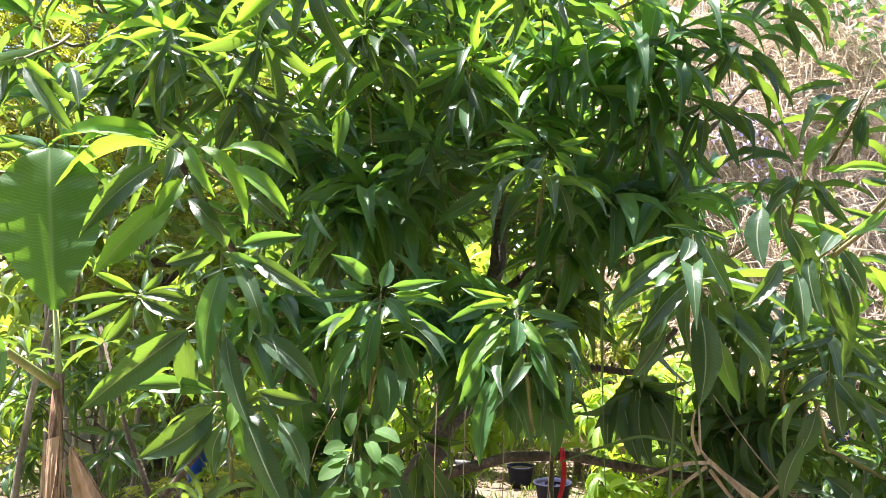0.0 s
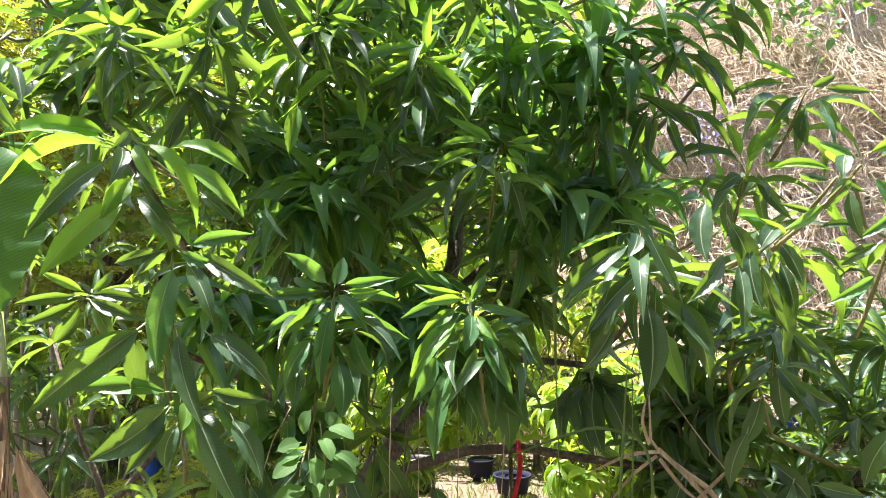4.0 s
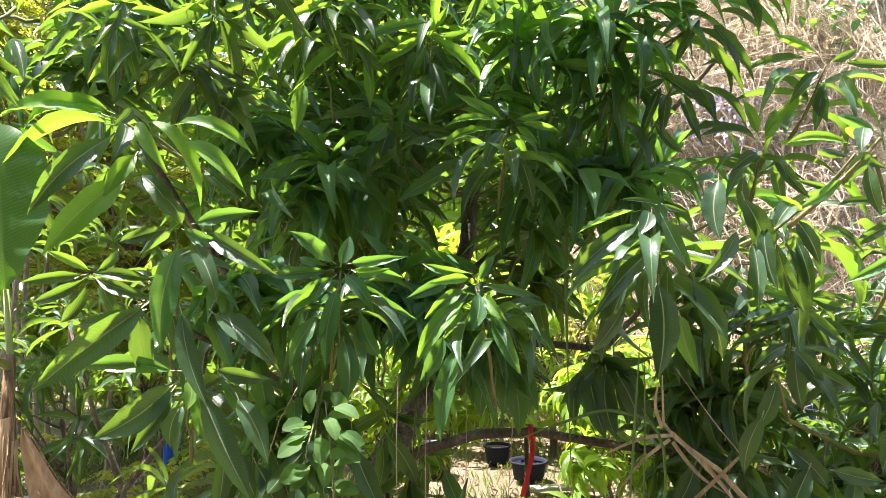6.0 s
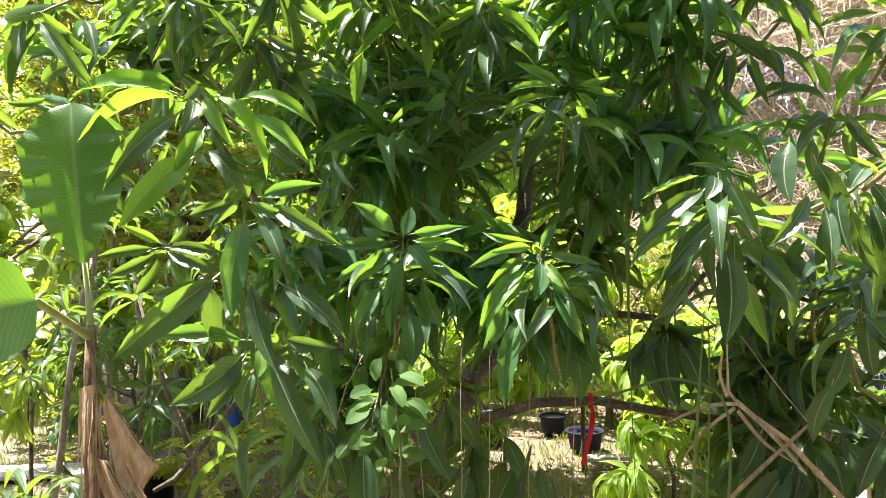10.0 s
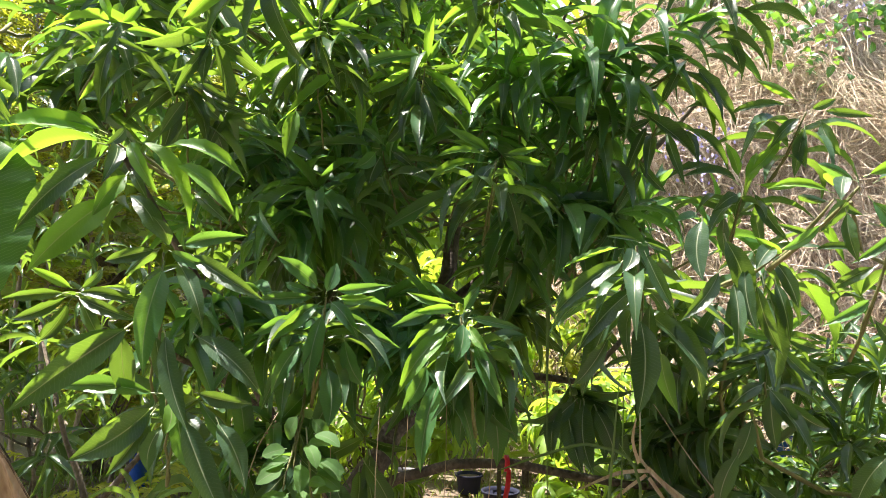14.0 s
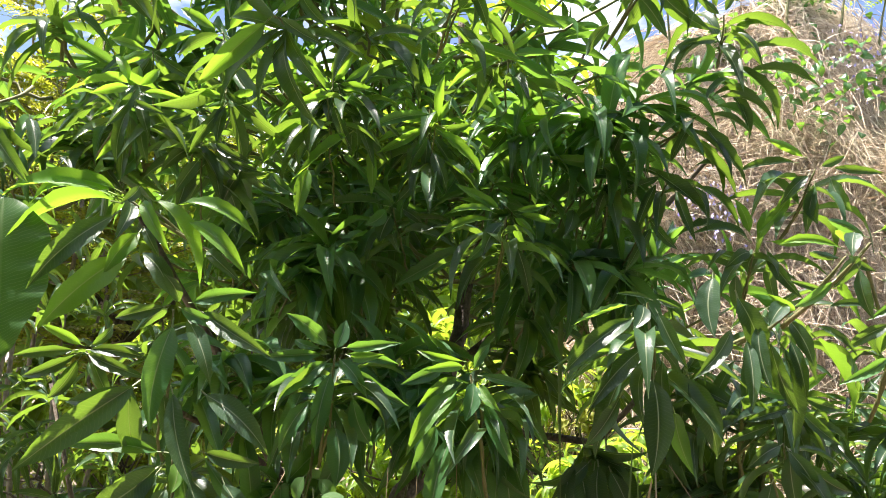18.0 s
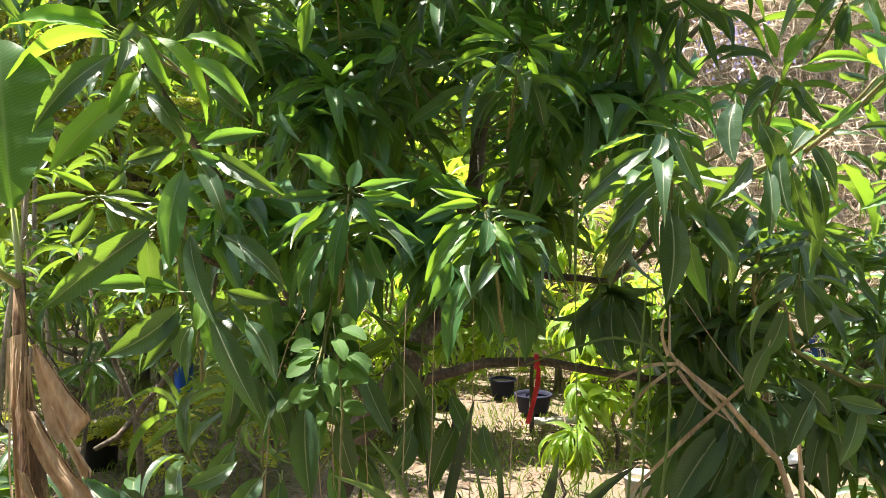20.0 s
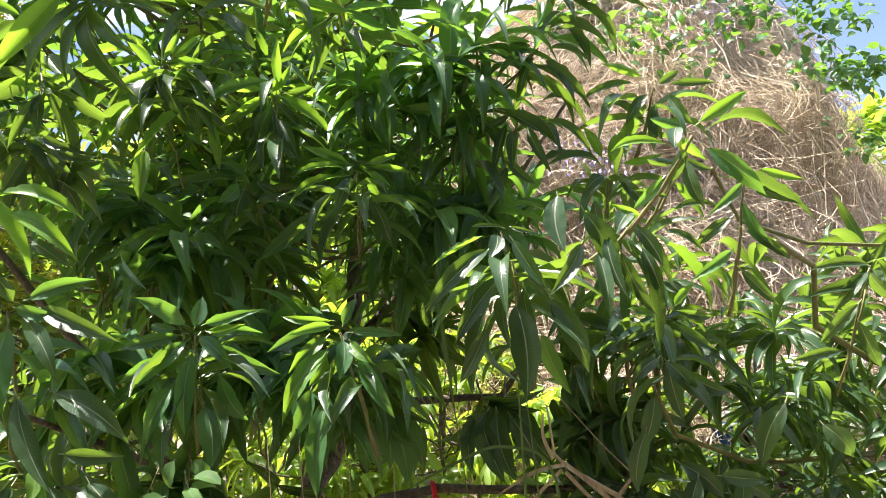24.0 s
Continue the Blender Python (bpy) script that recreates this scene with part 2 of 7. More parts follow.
# ---- small builders ----
def part(name, bm, material, parent=None, label="", smooth=True, at=None):
    """Link a bmesh as one mesh object; at: where its origin lies (the mesh is in world metres)."""
    me = bpy.data.meshes.new(name)
    bm.to_mesh(me)
    bm.free()
    return part_mesh(name, me, material, parent, label, smooth, at)


def part_mesh(name, me, material, parent=None, label="", smooth=True, at=None):
    if material is not None:
        me.materials.append(material)
    if smooth:
        me.shade_smooth()
    ob = new(name, me)
    if at is not None:
        me.transform(Matrix.Translation(-Vector(at)))
        ob.location = at
    if parent is not None:
        adopt(ob, parent)
    if label:
        tagged(ob, label)
    return ob


HOME = {}


def adopt(ob, parent):
    """Make ob a part of parent and leave it where it stands in the world."""
    ob.parent = parent
    ob.matrix_parent_inverse = HOME.get(parent.name, parent.matrix_basis).inverted()
    HOME[ob.name] = ob.matrix_basis.copy()


def thing(name, at, label, category, group="", kind=""):
    ob = new(name)
    ob.location = at
    ob.empty_display_size = 0.1
    HOME[ob.name] = Matrix.Translation(at)
    return tagged(ob, label, category, group, kind)


def tube(bm, pts, radii, sides=6, caps=True):
    """A bent tapered stem through the given places."""
    pts = [Vector(p) for p in pts]
    rings = []
    side = None
    for i, p in enumerate(pts):
        way = (pts[min(i + 1, len(pts) - 1)] - pts[max(i - 1, 0)]).normalized()
        if side is None:
            side = way.orthogonal().normalized()
        side = (side - way * side.dot(way)).normalized()
        up = way.cross(side)
        r = radii[i] if isinstance(radii, (list, tuple)) else radii
        rings.append([bm.verts.new(p + (side * math.cos(a) + up * math.sin(a)) * r) for a in [2 * math.pi * k / sides for k in range(sides)]])
    for a, b in zip(rings, rings[1:]):
        for k in range(sides):
            bm.faces.new((a[k], a[(k + 1) % sides], b[(k + 1) % sides], b[k]))
    if caps and sides > 2:
        bm.faces.new(rings[0][::-1])
        bm.faces.new(rings[-1])
    return bm


def bend(a, b, sag=0.0, steps=8, wobble=0.0, rng=random):
    """Places along a line from a to b that sags or rises and wanders a little."""
    a, b = Vector(a), Vector(b)
    out = []
    for i in range(steps + 1):
        f = i / steps
        p = a.lerp(b, f) - Vector((0, 0, sag * 4 * f * (1 - f)))
        if 0 < i < steps:
            p += Vector((rng.uniform(-1, 1), rng.uniform(-1, 1), rng.uniform(-1, 1))) * wobble
        out.append(p)
    return out


def blade_arrays(arch, seed, segs=14, across=4, fold=0.07, wave=0.013, belly=0.88, petiole=True, tip=0.68, twist=0.0, sickle=0.0):
    """One leaf along +Y from 0 to 1, as wide as 1 and bulging along +Z: places, faces and blade coordinates."""
    rng = random.Random(seed)
    ph, ph2, k1 = rng.uniform(0, 6.28), rng.uniform(0, 6.28), rng.uniform(4.5, 8.0)
    y0 = 0.1 if petiole else 0.0
    v, f, uv = [], [], []
    for i in range(segs + 1):
        s = i / segs
        if tip > 0.6:
            w = 0.5 * math.sin(0.5 * math.pi * min(1.0, s / 0.3)) ** 0.75 * (1 - (max(0.0, s - 0.46) / 0.54) ** 2.0) ** 1.2
        else:
            w = 0.5 * max(0.0, math.sin(math.pi * s ** belly)) ** tip
        w *= 1 + 0.05 * math.sin(s * 17 + ph)
        if i == 0:
            w = 0.05
        y = y0 + (1 - y0) * s
        z = arch * (4 * y * (1 - y) + 1.1 * y * y * (1 - y)) + 0.012 * math.sin(y * 7 + ph)
        tw = twist * (s - 0.5)
        for j in range(across + 1):
            u = j / across * 2 - 1
            lift = fold * abs(u) * (w / 0.5) + wave * u * abs(u) * math.sin(s * 6.28 * k1 + (ph if u > 0 else ph2))
            v.append((u * w * math.cos(tw) + sickle * 4 * s * (1 - s), y, z + lift + u * w * 0.2 * math.sin(tw)))
            uv.append((j / across, s))
    n = across + 1
    for i in range(segs):
        for j in range(across):
            a = i * n + j
            f.append((a, a + 1, a + n + 1, a + n))
    if petiole:
        o = len(v)
        for y in (0.0, y0 + 0.01):
            z = arch * 4 * y * (1 - y)
            for a in (0.5, 2.6, 4.7):
                v.append((0.045 * math.cos(a), y, z + 0.009 * math.sin(a) - 0.004))
                uv.append((0.5, 0.5))
        for k in range(3):
            f.append((o + k, o + (k + 1) % 3, o + 3 + (k + 1) % 3, o + 3 + k))
    return np.array(v), f, np.array(uv)


def mesh_of(name, v, f, uv, material, smooth=True):
    me = bpy.data.meshes.new(name)
    me.from_pydata([tuple(p) for p in v], [], f)
    layer = me.uv_layers.new(name="UVMap")
    loops = np.zeros(len(me.loops), dtype=np.int32)
    me.loops.foreach_get("vertex_index", loops)
    layer.data.foreach_set("uv", np.asarray(uv, dtype=np.float32)[loops].ravel())
    if material is not None:
        me.materials.append(material)
    if smooth:
        me.shade_smooth()
    return me


ARCHES = (0.04, 0.11, 0.18, 0.27)
TEMPLATE = {}


def leaf_mesh(kind, arch, variant):
    """A shared leaf mesh of that kind, with the nearest bow."""
    a = min(range(len(ARCHES)), key=lambda i: abs(ARCHES[i] - arch))
    key = (kind, a, variant % 3)
    if key not in TEMPLATE:
        v, f, uv = blade_arrays(ARCHES[a], 7 * a + key[2], twist=(-0.9, 0.2, 1.0)[key[2]], sickle=(-0.2, 0.08, 0.25)[key[2]])
        TEMPLATE[key] = mesh_of("leaf", v, f, uv, LEAF[kind])
    return TEMPLATE[key]


def leaf_matrix(base, tip, width, roll=0.0, face=(0.0, -0.45, 1.0)):
    """Lays a leaf from base to tip with its upper side towards face."""
    base, tip = Vector(base), Vector(tip)
    y = tip - base
    length = max(y.length, 1e-4)
    y = y / length
    z = Vector(face)
    z = z - y * z.dot(y)
    if z.length < 0.05:
        z = y.orthogonal()
    z.normalize()
    x = y.cross(z)
    m = Matrix((x, y, z)).transposed()
    if roll:
        m = m @ Matrix.Rotation(radians(roll), 3, "Y")
    m = m.to_4x4() @ Matrix.Diagonal((width, length, length, 1))
    m.translation = base
    return m


def scatter_leaves(name, mats, kind, parent, label="", segs=6, across=2, seed=0, blade=None):
    """Many leaves joined in one mesh."""
    sets = [blade_arrays(a, 50 + i, segs=segs, across=across, petiole=False, **(blade or {})) for i, a in enumerate((0.07, 0.13, 0.19, 0.26))]
    rng = random.Random(seed)
    vs, fs, us, o = [], [], [], 0
    for m in mats:
        v, f, uv = rng.choice(sets)
        a = np.array(m)
        vs.append(v @ a[:3, :3].T + a[:3, 3])
        fs += [tuple(i + o for i in q) for q in f]
        us.append(uv)
        o += len(v)
    me = mesh_of(name, np.concatenate(vs), fs, np.concatenate(us), LEAF[kind])
    ob = new(name, me)
    tagged(ob, label, kind="stuff")
    if parent is not None:
        adopt(ob, parent)
    return ob


def whorl(at, axis, rng, n=11, length=(0.15, 0.27), slim=(0.14, 0.185), droop=0.4, spread=(35, 115)):
    """Leaf matrices of one mango shoot end: a rosette that droops."""
    at, axis = Vector(at), Vector(axis).normalized()
    s = axis.orthogonal().normalized()
    t = axis.cross(s)
    out, a = [], rng.uniform(0, 6.28)
    for i in range(n):
        a += 2.4 + rng.uniform(-0.3, 0.3)
        e = radians(rng.uniform(*spread))
        d = axis * math.cos(e) + (s * math.cos(a) + t * math.sin(a)) * math.sin(e)
        d.z -= droop * rng.uniform(0.4, 1.6)
        d.normalize()
        L = rng.uniform(*length)
        b = at - axis * rng.uniform(0, 0.05)
        face = axis + Vector((rng.gauss(0, 0.18), rng.gauss(0, 0.18), 0.35))
        out.append(leaf_matrix(b, b + d * L, L * rng.uniform(*slim), rng.gauss(0, 17), face=face))
    return out


EXTRA = {}


def shoot(tree, base, tip, r, leaves, seed=0):
    """A twig of a tree with its leaves, each leaf: base, tip, width, bow, roll, kind, all in metres from the twig's end."""
    tip = Vector(tip)
    bm = tube(bmesh.new(), bend(base, tip, 0.01, 6, 0.004, random.Random(seed)), [r * (1.15 - 0.5 * i / 6) for i in range(7)], 6)
    stem = part("shoot", bm, TWIG, tree, at=tip)
    rr = random.Random(seed + 900)
    if seed > 6 and not (tree is mango_right and tip.y < 1.7):
        EXTRA.setdefault(tree.name, (tree, []))[1].extend(whorl(tip - (tip - Vector(base)) * 0.15 + Vector((0, 0.03, 0)), (tip - Vector(base)).normalized() + Vector((0, 0.4, 0.3)), rr, 5 if tree is mango_right or 20 < seed < 27 or (tip.x < 0 and tip.z < 1.4) or tip.x < -0.35 else 8, (0.14, 0.24), (0.15, 0.19), 0.6, (45, 120)))
    for i, (bx, by, bz, tx, ty, tz, w, arch, roll, kind) in enumerate(leaves):
        ob = new("leaf", leaf_mesh(kind, arch, seed + i))
        b = tip + Vector((bx, by, bz))
        ob.matrix_basis = leaf_matrix(b, tip + Vector((tx, ty, tz)), w * (1.0 if seed < 2 else 0.84), roll)
        adopt(ob, stem)
    return stem


# ---- ground ----
def ground_height(x, y):
    near = max(0.0, 1 - (x * x + (y - 5) ** 2) / 400)
    return near * (0.05 * noise.noise((x * 0.6, y * 0.6, 3.1)) + 0.015 * noise.noise((x * 3, y * 3, 7.7)))


bm = bmesh.new()
xs = [-900, -200, -60, -25, -12] + [-8 + 0.25 * i for i in range(73)] + [14, 25, 60, 200, 900]
ys = [-900, -200, -60, -20, -6] + [-2 + 0.25 * i for i in range(57)] + [16, 25, 60, 200, 900]
grid_v = [[bm.verts.new((x, y, ground_height(x, y))) for x in xs] for y in ys]
for r0, r1 in zip(grid_v, grid_v[1:]):
    for i in range(len(xs) - 1):
        bm.faces.new((r0[i], r0[i + 1], r1[i + 1], r1[i]))
ground = part("ground", bm, SOIL)
tagged(ground, "bare brown garden soil with thin grass and dry leaves", "ground", kind="structure")

rng = random.Random(11)
mats = []
for i in range(30000):
    x, y = rng.uniform(-4.5, 5.5), 2.6 + 7.0 * rng.random() ** 1.1
    if noise.noise((x * 0.7, y * 0.7, 0)) + 0.35 * noise.noise((x * 2.5, y * 2.5, 5)) < rng.uniform(-0.2, 0.28) - (0.3 if y > 4.4 else 0):
        continue
    z = ground_height(x, y)
    h = rng.uniform(0.03, 0.09)
    a = rng.uniform(0, 6.28)
    mats.append(leaf_matrix((x, y, z - 0.005), (x + 0.5 * h * math.cos(a), y + 0.5 * h * math.sin(a), z + h), 0.006, face=(math.sin(a), -math.cos(a), 0.3)))
scatter_leaves("grass", mats, "t", None, "short yellow-green grass in tufts on brown soil", segs=3, seed=1)
mats = []
for i in range(3000):
    x, y = rng.uniform(-3.5, 4), 2.2 + 6.3 * rng.random() ** 1.3
    z = ground_height(x, y) + 0.012
    a, L = rng.uniform(0, 6.28), rng.uniform(0.03, 0.1)
    mats.append(leaf_matrix((x, y, z), (x + L * math.cos(a), y + L * math.sin(a), z + rng.uniform(0, 0.02)), L * 0.26, rng.uniform(-25, 25), face=(0, 0, 1)))
litter = scatter_leaves("fallen_leaves", mats, "l", None, "dry brown fallen mango leaves lying on the soil", segs=5, seed=2)


# ---- dead vine mound ----
def strand_mesh(name, paths, radii, material, sides=3):
    """Thin stems joined in one mesh; every path has the same number of places."""
    p = np.array(paths)
    way = np.gradient(p, axis=1)
    way /= np.linalg.norm(way, axis=2, keepdims=True) + 1e-9
    s = np.cross(way, np.array([0.31, 0.83, 0.46]))
    s /= np.linalg.norm(s, axis=2, keepdims=True) + 1e-9
    t = np.cross(way, s)
    r = np.array(radii)[:, None, None]
    rings = np.stack([p + r * (s * math.cos(a) + t * math.sin(a)) for a in [2 * math.pi * k / sides for k in range(sides)]], axis=2)
    n, k = p.shape[0], p.shape[1]
    idx = np.arange(n * k * sides).reshape(n, k, sides)
    quads = [np.stack([idx[:, :-1, j], idx[:, :-1, (j + 1) % sides], idx[:, 1:, (j + 1) % sides], idx[:, 1:, j]], axis=-1).reshape(-1, 4) for j in range(sides)]
    me = bpy.data.meshes.new(name)
    me.from_pydata(rings.reshape(-1, 3).tolist(), [], np.concatenate(quads).tolist())
    me.materials.append(material)
    me.shade_smooth()
    return me


MOUND = Vector((3.5, 7.6, 0))


def mound_point(a, h):
    """A place on the mound: a turns about it from its right end over its front to its left end, h rises from 0 to 1."""
    bulge = max(0.0, 1 - min(1.0, max(0.0, h)) ** 6) ** 0.5
    lump = 1 + 0.26 * noise.noise((a * 1.6, h * 3.4, 2)) + 0.07 * noise.noise((a * 4, h * 9, 5))
    flare = min(1.0, max(0.0, (0.82 - h) / 0.4))
    rx, ry, top = 1.9 + (max(0.0, math.cos(a)) * (0.75 * flare * flare * (3 - 2 * flare) - 0.35)), 1.85 - 1.15 * h, 5.15 + 0.35 * math.sin(a * 1.7 + 0.4)
    return MOUND + Vector((rx * bulge * lump * math.cos(a), -ry * bulge * lump * math.sin(a), top * h))


mound = thing("vine_mound", MOUND, "tall mound smothered in tangled dry grey-brown vines", "vines")
bm = bmesh.new()
rows_v = [[bm.verts.new(mound_point(2 * math.pi * i / 56, h / 30) * 1.0) for i in range(56)] for h in range(31)]
for r0, r1 in zip(rows_v, rows_v[1:]):
    for i in range(56):
        bm.faces.new((r0[i], r0[(i + 1) % 56], r1[(i + 1) % 56], r1[i]))
part("vine_core", bm, VINECORE, mound)
paths, radii = [], []
for i in range(25000):
    a, h = rng.uniform(-0.5, 3.6), min(0.99, rng.random() ** 0.8 + 0.02)
    out, drift, fall = rng.uniform(0.02, 0.24) + (rng.uniform(0, 0.3) if rng.random() < 0.12 else 0), rng.gauss(0, 0.035), rng.uniform(0.012, 0.055)
    if rng.random() < 0.26:
        drift, fall = rng.gauss(0, 0.12), rng.uniform(-0.01, 0.015)
    path = []
    for k in range(9):
        q = mound_point(a, max(0.0, h))
        radial = Vector((q.x - MOUND.x, q.y - MOUND.y, 0.3)).normalized()
        path.append(tuple(q + radial * (out + 0.07 * math.sin(k * 1.1 + i))))
        a += 0.7 * drift + rng.gauss(0, 0.03)
        h -= 0.7 * fall * rng.uniform(0.3, 1.7)
    paths.append(path)
    radii.append(rng.choice((0.0018, 0.0022, 0.0026, 0.003, 0.004, 0.0055)))
ob = part_mesh("dead_vine", strand_mesh("dead_vine", paths, radii, VINE), None, mound)
tagged(ob, "tangle of bare dry vine stems", kind="stuff")
mats = []
for i in range(420):
    a = rng.uniform(0.1, 3.1)
    h = 1 - abs(rng.gauss(0, 0.05)) if rng.random() < 0.72 else rng.uniform(0.62, 1)
    if noise.noise((a * 2.2, h * 6, 9)) < -0.02:
        continue
    q = mound_point(a, min(0.995, h)) + Vector((rng.gauss(0, 0.06), -rng.uniform(0.1, 0.35), rng.uniform(0, 0.3)))
    d = Vector((rng.gauss(0, 1), rng.gauss(-0.4, 1), rng.gauss(-0.4, 0.6))).normalized()
    L = rng.uniform(0.07, 0.14)
    mats.append(leaf_matrix(q, q + d * L, L * rng.uniform(0.5, 0.8), rng.uniform(-40, 40)))
dark_mats = []
for cx, cy, cz, sp, cn in ((3.0, 6.0, 4.05, 0.28, 90), (4.05, 5.75, 4.0, 0.25, 80), (3.4, 5.95, 3.75, 0.2, 40), (4.5, 5.75, 4.2, 0.3, 110), (4.9, 6.0, 3.5, 0.25, 110), (4.45, 5.55, 3.75, 0.2, 80), (4.75, 5.6, 3.3, 0.16, 70), (5.1, 6.1, 2.9, 0.2, 60)):
    clump = dark_mats if cx > 4.2 else mats
    for i in range(cn):
        q = Vector((rng.gauss(cx, sp), rng.gauss(cy, 0.08), rng.gauss(cz, sp * 0.5)))
        d = Vector((rng.gauss(0, 1), rng.gauss(-0.5, 0.8), rng.gauss(-0.5, 0.6))).normalized()
        L = rng.uniform(0.07, 0.14)
        clump.append(leaf_matrix(q, q + d * L, L * rng.uniform(0.5, 0.8), rng.uniform(-40, 40)))
scatter_leaves("vine_leaf", dark_mats, "f", mound, "deep green climber leaves hanging over the side", segs=4, seed=33)
scatter_leaves("vine_leaf", mats, "f", mound, "fresh green climber leaves on top", segs=4, seed=3)


LILAC = rough_material("lilac_petal", ((0.35, 0.3, 0.62), (0.5, 0.45, 0.8), (0.62, 0.6, 0.88)), 20.0, rough=0.6, bump=0.1, island=True)
pv, pf = [], []
for i in range(230):
    q = Vector((2.45, 6.1, 2.85) if i < 150 else (3.9, 6.35, 4.3)) + Vector((rng.gauss(0, 0.16), rng.uniform(-0.25, -0.1), rng.gauss(0, 0.2)))
    m = Matrix.Translation(q) @ Euler((rng.uniform(0, 6), rng.uniform(0, 6), rng.uniform(0, 6))).to_matrix().to_4x4()
    o = len(pv)
    pv += [tuple(m @ Vector(c)) for c in ((0, 0, 0), (0.02, 0.012, 0.006), (0.04, 0, 0.012), (0.02, -0.012, 0.006))]
    pf.append((o, o + 1, o + 2, o + 3))
me = bpy.data.meshes.new("vine_flower")
me.from_pydata(pv, [], pf)
tagged(part_mesh("vine_flower", me, LILAC, mound, "small lilac-blue climber flowers"), kind="stuff")


def frond(base, way, length, rng, n=9, size=0.05):
    """Leaflet matrices of one feathery leaf."""
    way = Vector(way).normalized()
    side = way.cross(Vector((0, 0, 1))).normalized()
    out = []
    for i in range(1, n + 1):
        f = i / n
        p = Vector(base) + way * length * f - Vector((0, 0, 0.35 * length * f * f))
        for sgn in (-1, 1):
            d = (side * sgn + way * 0.35 - Vector((0, 0, 0.25))).normalized()
            L = size * rng.uniform(0.8, 1.2) * (1.1 - 0.4 * f)
            out.append(leaf_matrix(p, p + d * L, L * 0.42, rng.uniform(-20, 20)))
    return out


# slender saplings that grow out of the mound
for k, (sx, sy, sz, lean) in enumerate(((3.0, 6.9, 4.8, -0.18), (3.55, 6.8, 4.95, 0.2), (4.1, 6.9, 4.9, 0.3), (2.5, 6.9, 4.5, -0.1), (3.8, 7.1, 4.9, -0.1), (4.5, 6.9, 4.7, 0.2))):
    tree = thing("sapling", (sx, sy, sz), "thin pale sapling with feathery leaves growing out of the dry vines", "sapling", "saplings on the mound")
    top = Vector((sx + lean, sy, sz + rng.uniform(0.75, 1.05)))
    part("stem", tube(bmesh.new(), bend((sx, sy, sz - 0.3), top, -0.03, 7, 0.01, rng), [0.018 - 0.0018 * i for i in range(8)], 5), TWIG, tree)
    mats = []
    for i in range(9):
        a = i * 2.4
        mats += frond(top - Vector((0, 0, 0.05 * i * rng.random())), (math.cos(a), math.sin(a), rng.uniform(-0.2, 0.5)), rng.uniform(0.24, 0.42), rng, 8, 0.09)
    scatter_leaves("foliage", mats, "b", tree, segs=3, seed=k)


# ---- feathery yellowing tree ----
def feather_tree(at, height, spread, count, seed, label, kind="w", low=0.3):
    r = random.Random(seed)
    at = Vector(at)
    tree = thing("feathery_tree", at, label, "tree", "feathery trees")
    top = at + Vector((r.uniform(-0.2, 0.2), r.uniform(-0.2, 0.2), height))
    part("trunk", tube(bmesh.new(), bend(at - Vector((0, 0, 0.1)), top, 0.0, 10, 0.04, r), [0.021 - 0.0016 * i for i in range(11)], 8), PALEBARK, tree)
    mats = []
    limbs = []
    for i in range(14):
        f = r.uniform(low, 0.98)
        b = at.lerp(top, f)
        a = i * 2.4 + r.uniform(-0.4, 0.4)
        e = b + Vector((math.cos(a), math.sin(a), r.uniform(0.1, 0.6))) * spread * r.uniform(0.5, 1)
        part("limb", tube(bmesh.new(), bend(b, e, 0.05, 6, 0.03, r), [0.008 - 0.0009 * k for k in range(7)], 5), PALEBARK, tree)
        limbs.append((b, e))
    for i in range(count):
        b, e = r.choice(limbs)
        p = b.lerp(e, r.uniform(0.35, 1.05))
        a = r.uniform(0, 6.28)
        mats += frond(p, (math.cos(a), math.sin(a), r.uniform(-0.3, 0.5)), r.uniform(0.2, 0.38), r, 10, 0.068)
    scatter_leaves("foliage", mats, kind, tree, segs=3, seed=seed)
    return tree


feather_tree((-2.9, 5.6, 0), 5.4, 1.4, 520, 21, "slender tree with feathery yellow and green leaves")
feather_tree((-2.2, 6.6, 0), 3.4, 1.2, 320, 22, "small tree with feathery yellowing leaves", low=0.12)
feather_tree((-1.45, 6.0, 0), 1.3, 0.6, 90, 23, "low shrub with bright yellow feathery leaves", "e", low=0.05)
feather_tree((-2.1, 4.7, 0), 4.7, 1.2, 460, 25, "slender tree with feathery yellow-green leaves", "e", low=0.35)
feather_tree((-2.45, 5.1, 0), 4.7, 0.9, 300, 29, "slender tree with yellow-green feathery leaves", "e", low=0.5)
feather_tree((-2.02, 4.93, 0), 2.38, 0.5, 90, 26, "shrub with bright yellow feathery leaves", low=0.35)
feather_tree((-1.7, 4.42, 0), 0.42, 0.26, 34, 27, "low shrub with bright yellow feathery leaves", "e", low=0.2)
feather_tree((-2.1, 4.39, 0), 3.27, 0.7, 110, 28, "slender tree with yellow feathery leaves", low=0.6)
for k, (fx, fy, fh, fs, fn) in enumerate(((-1.35, 4.0, 0.6, 0.3, 8), (-0.95, 4.2, 0.85, 0.34, 20), (-2.55, 4.6, 1.1, 0.4, 14))):
    feather_tree((fx, fy, 0), fh, fs, fn, 130 + k, "low shrub with sunlit yellow-green feathery leaves", "e", low=0.1)
feather_tree((-3.8, 7.5, 0), 4.2, 1.3, 200, 24, "slender tree with feathery green leaves", "b")


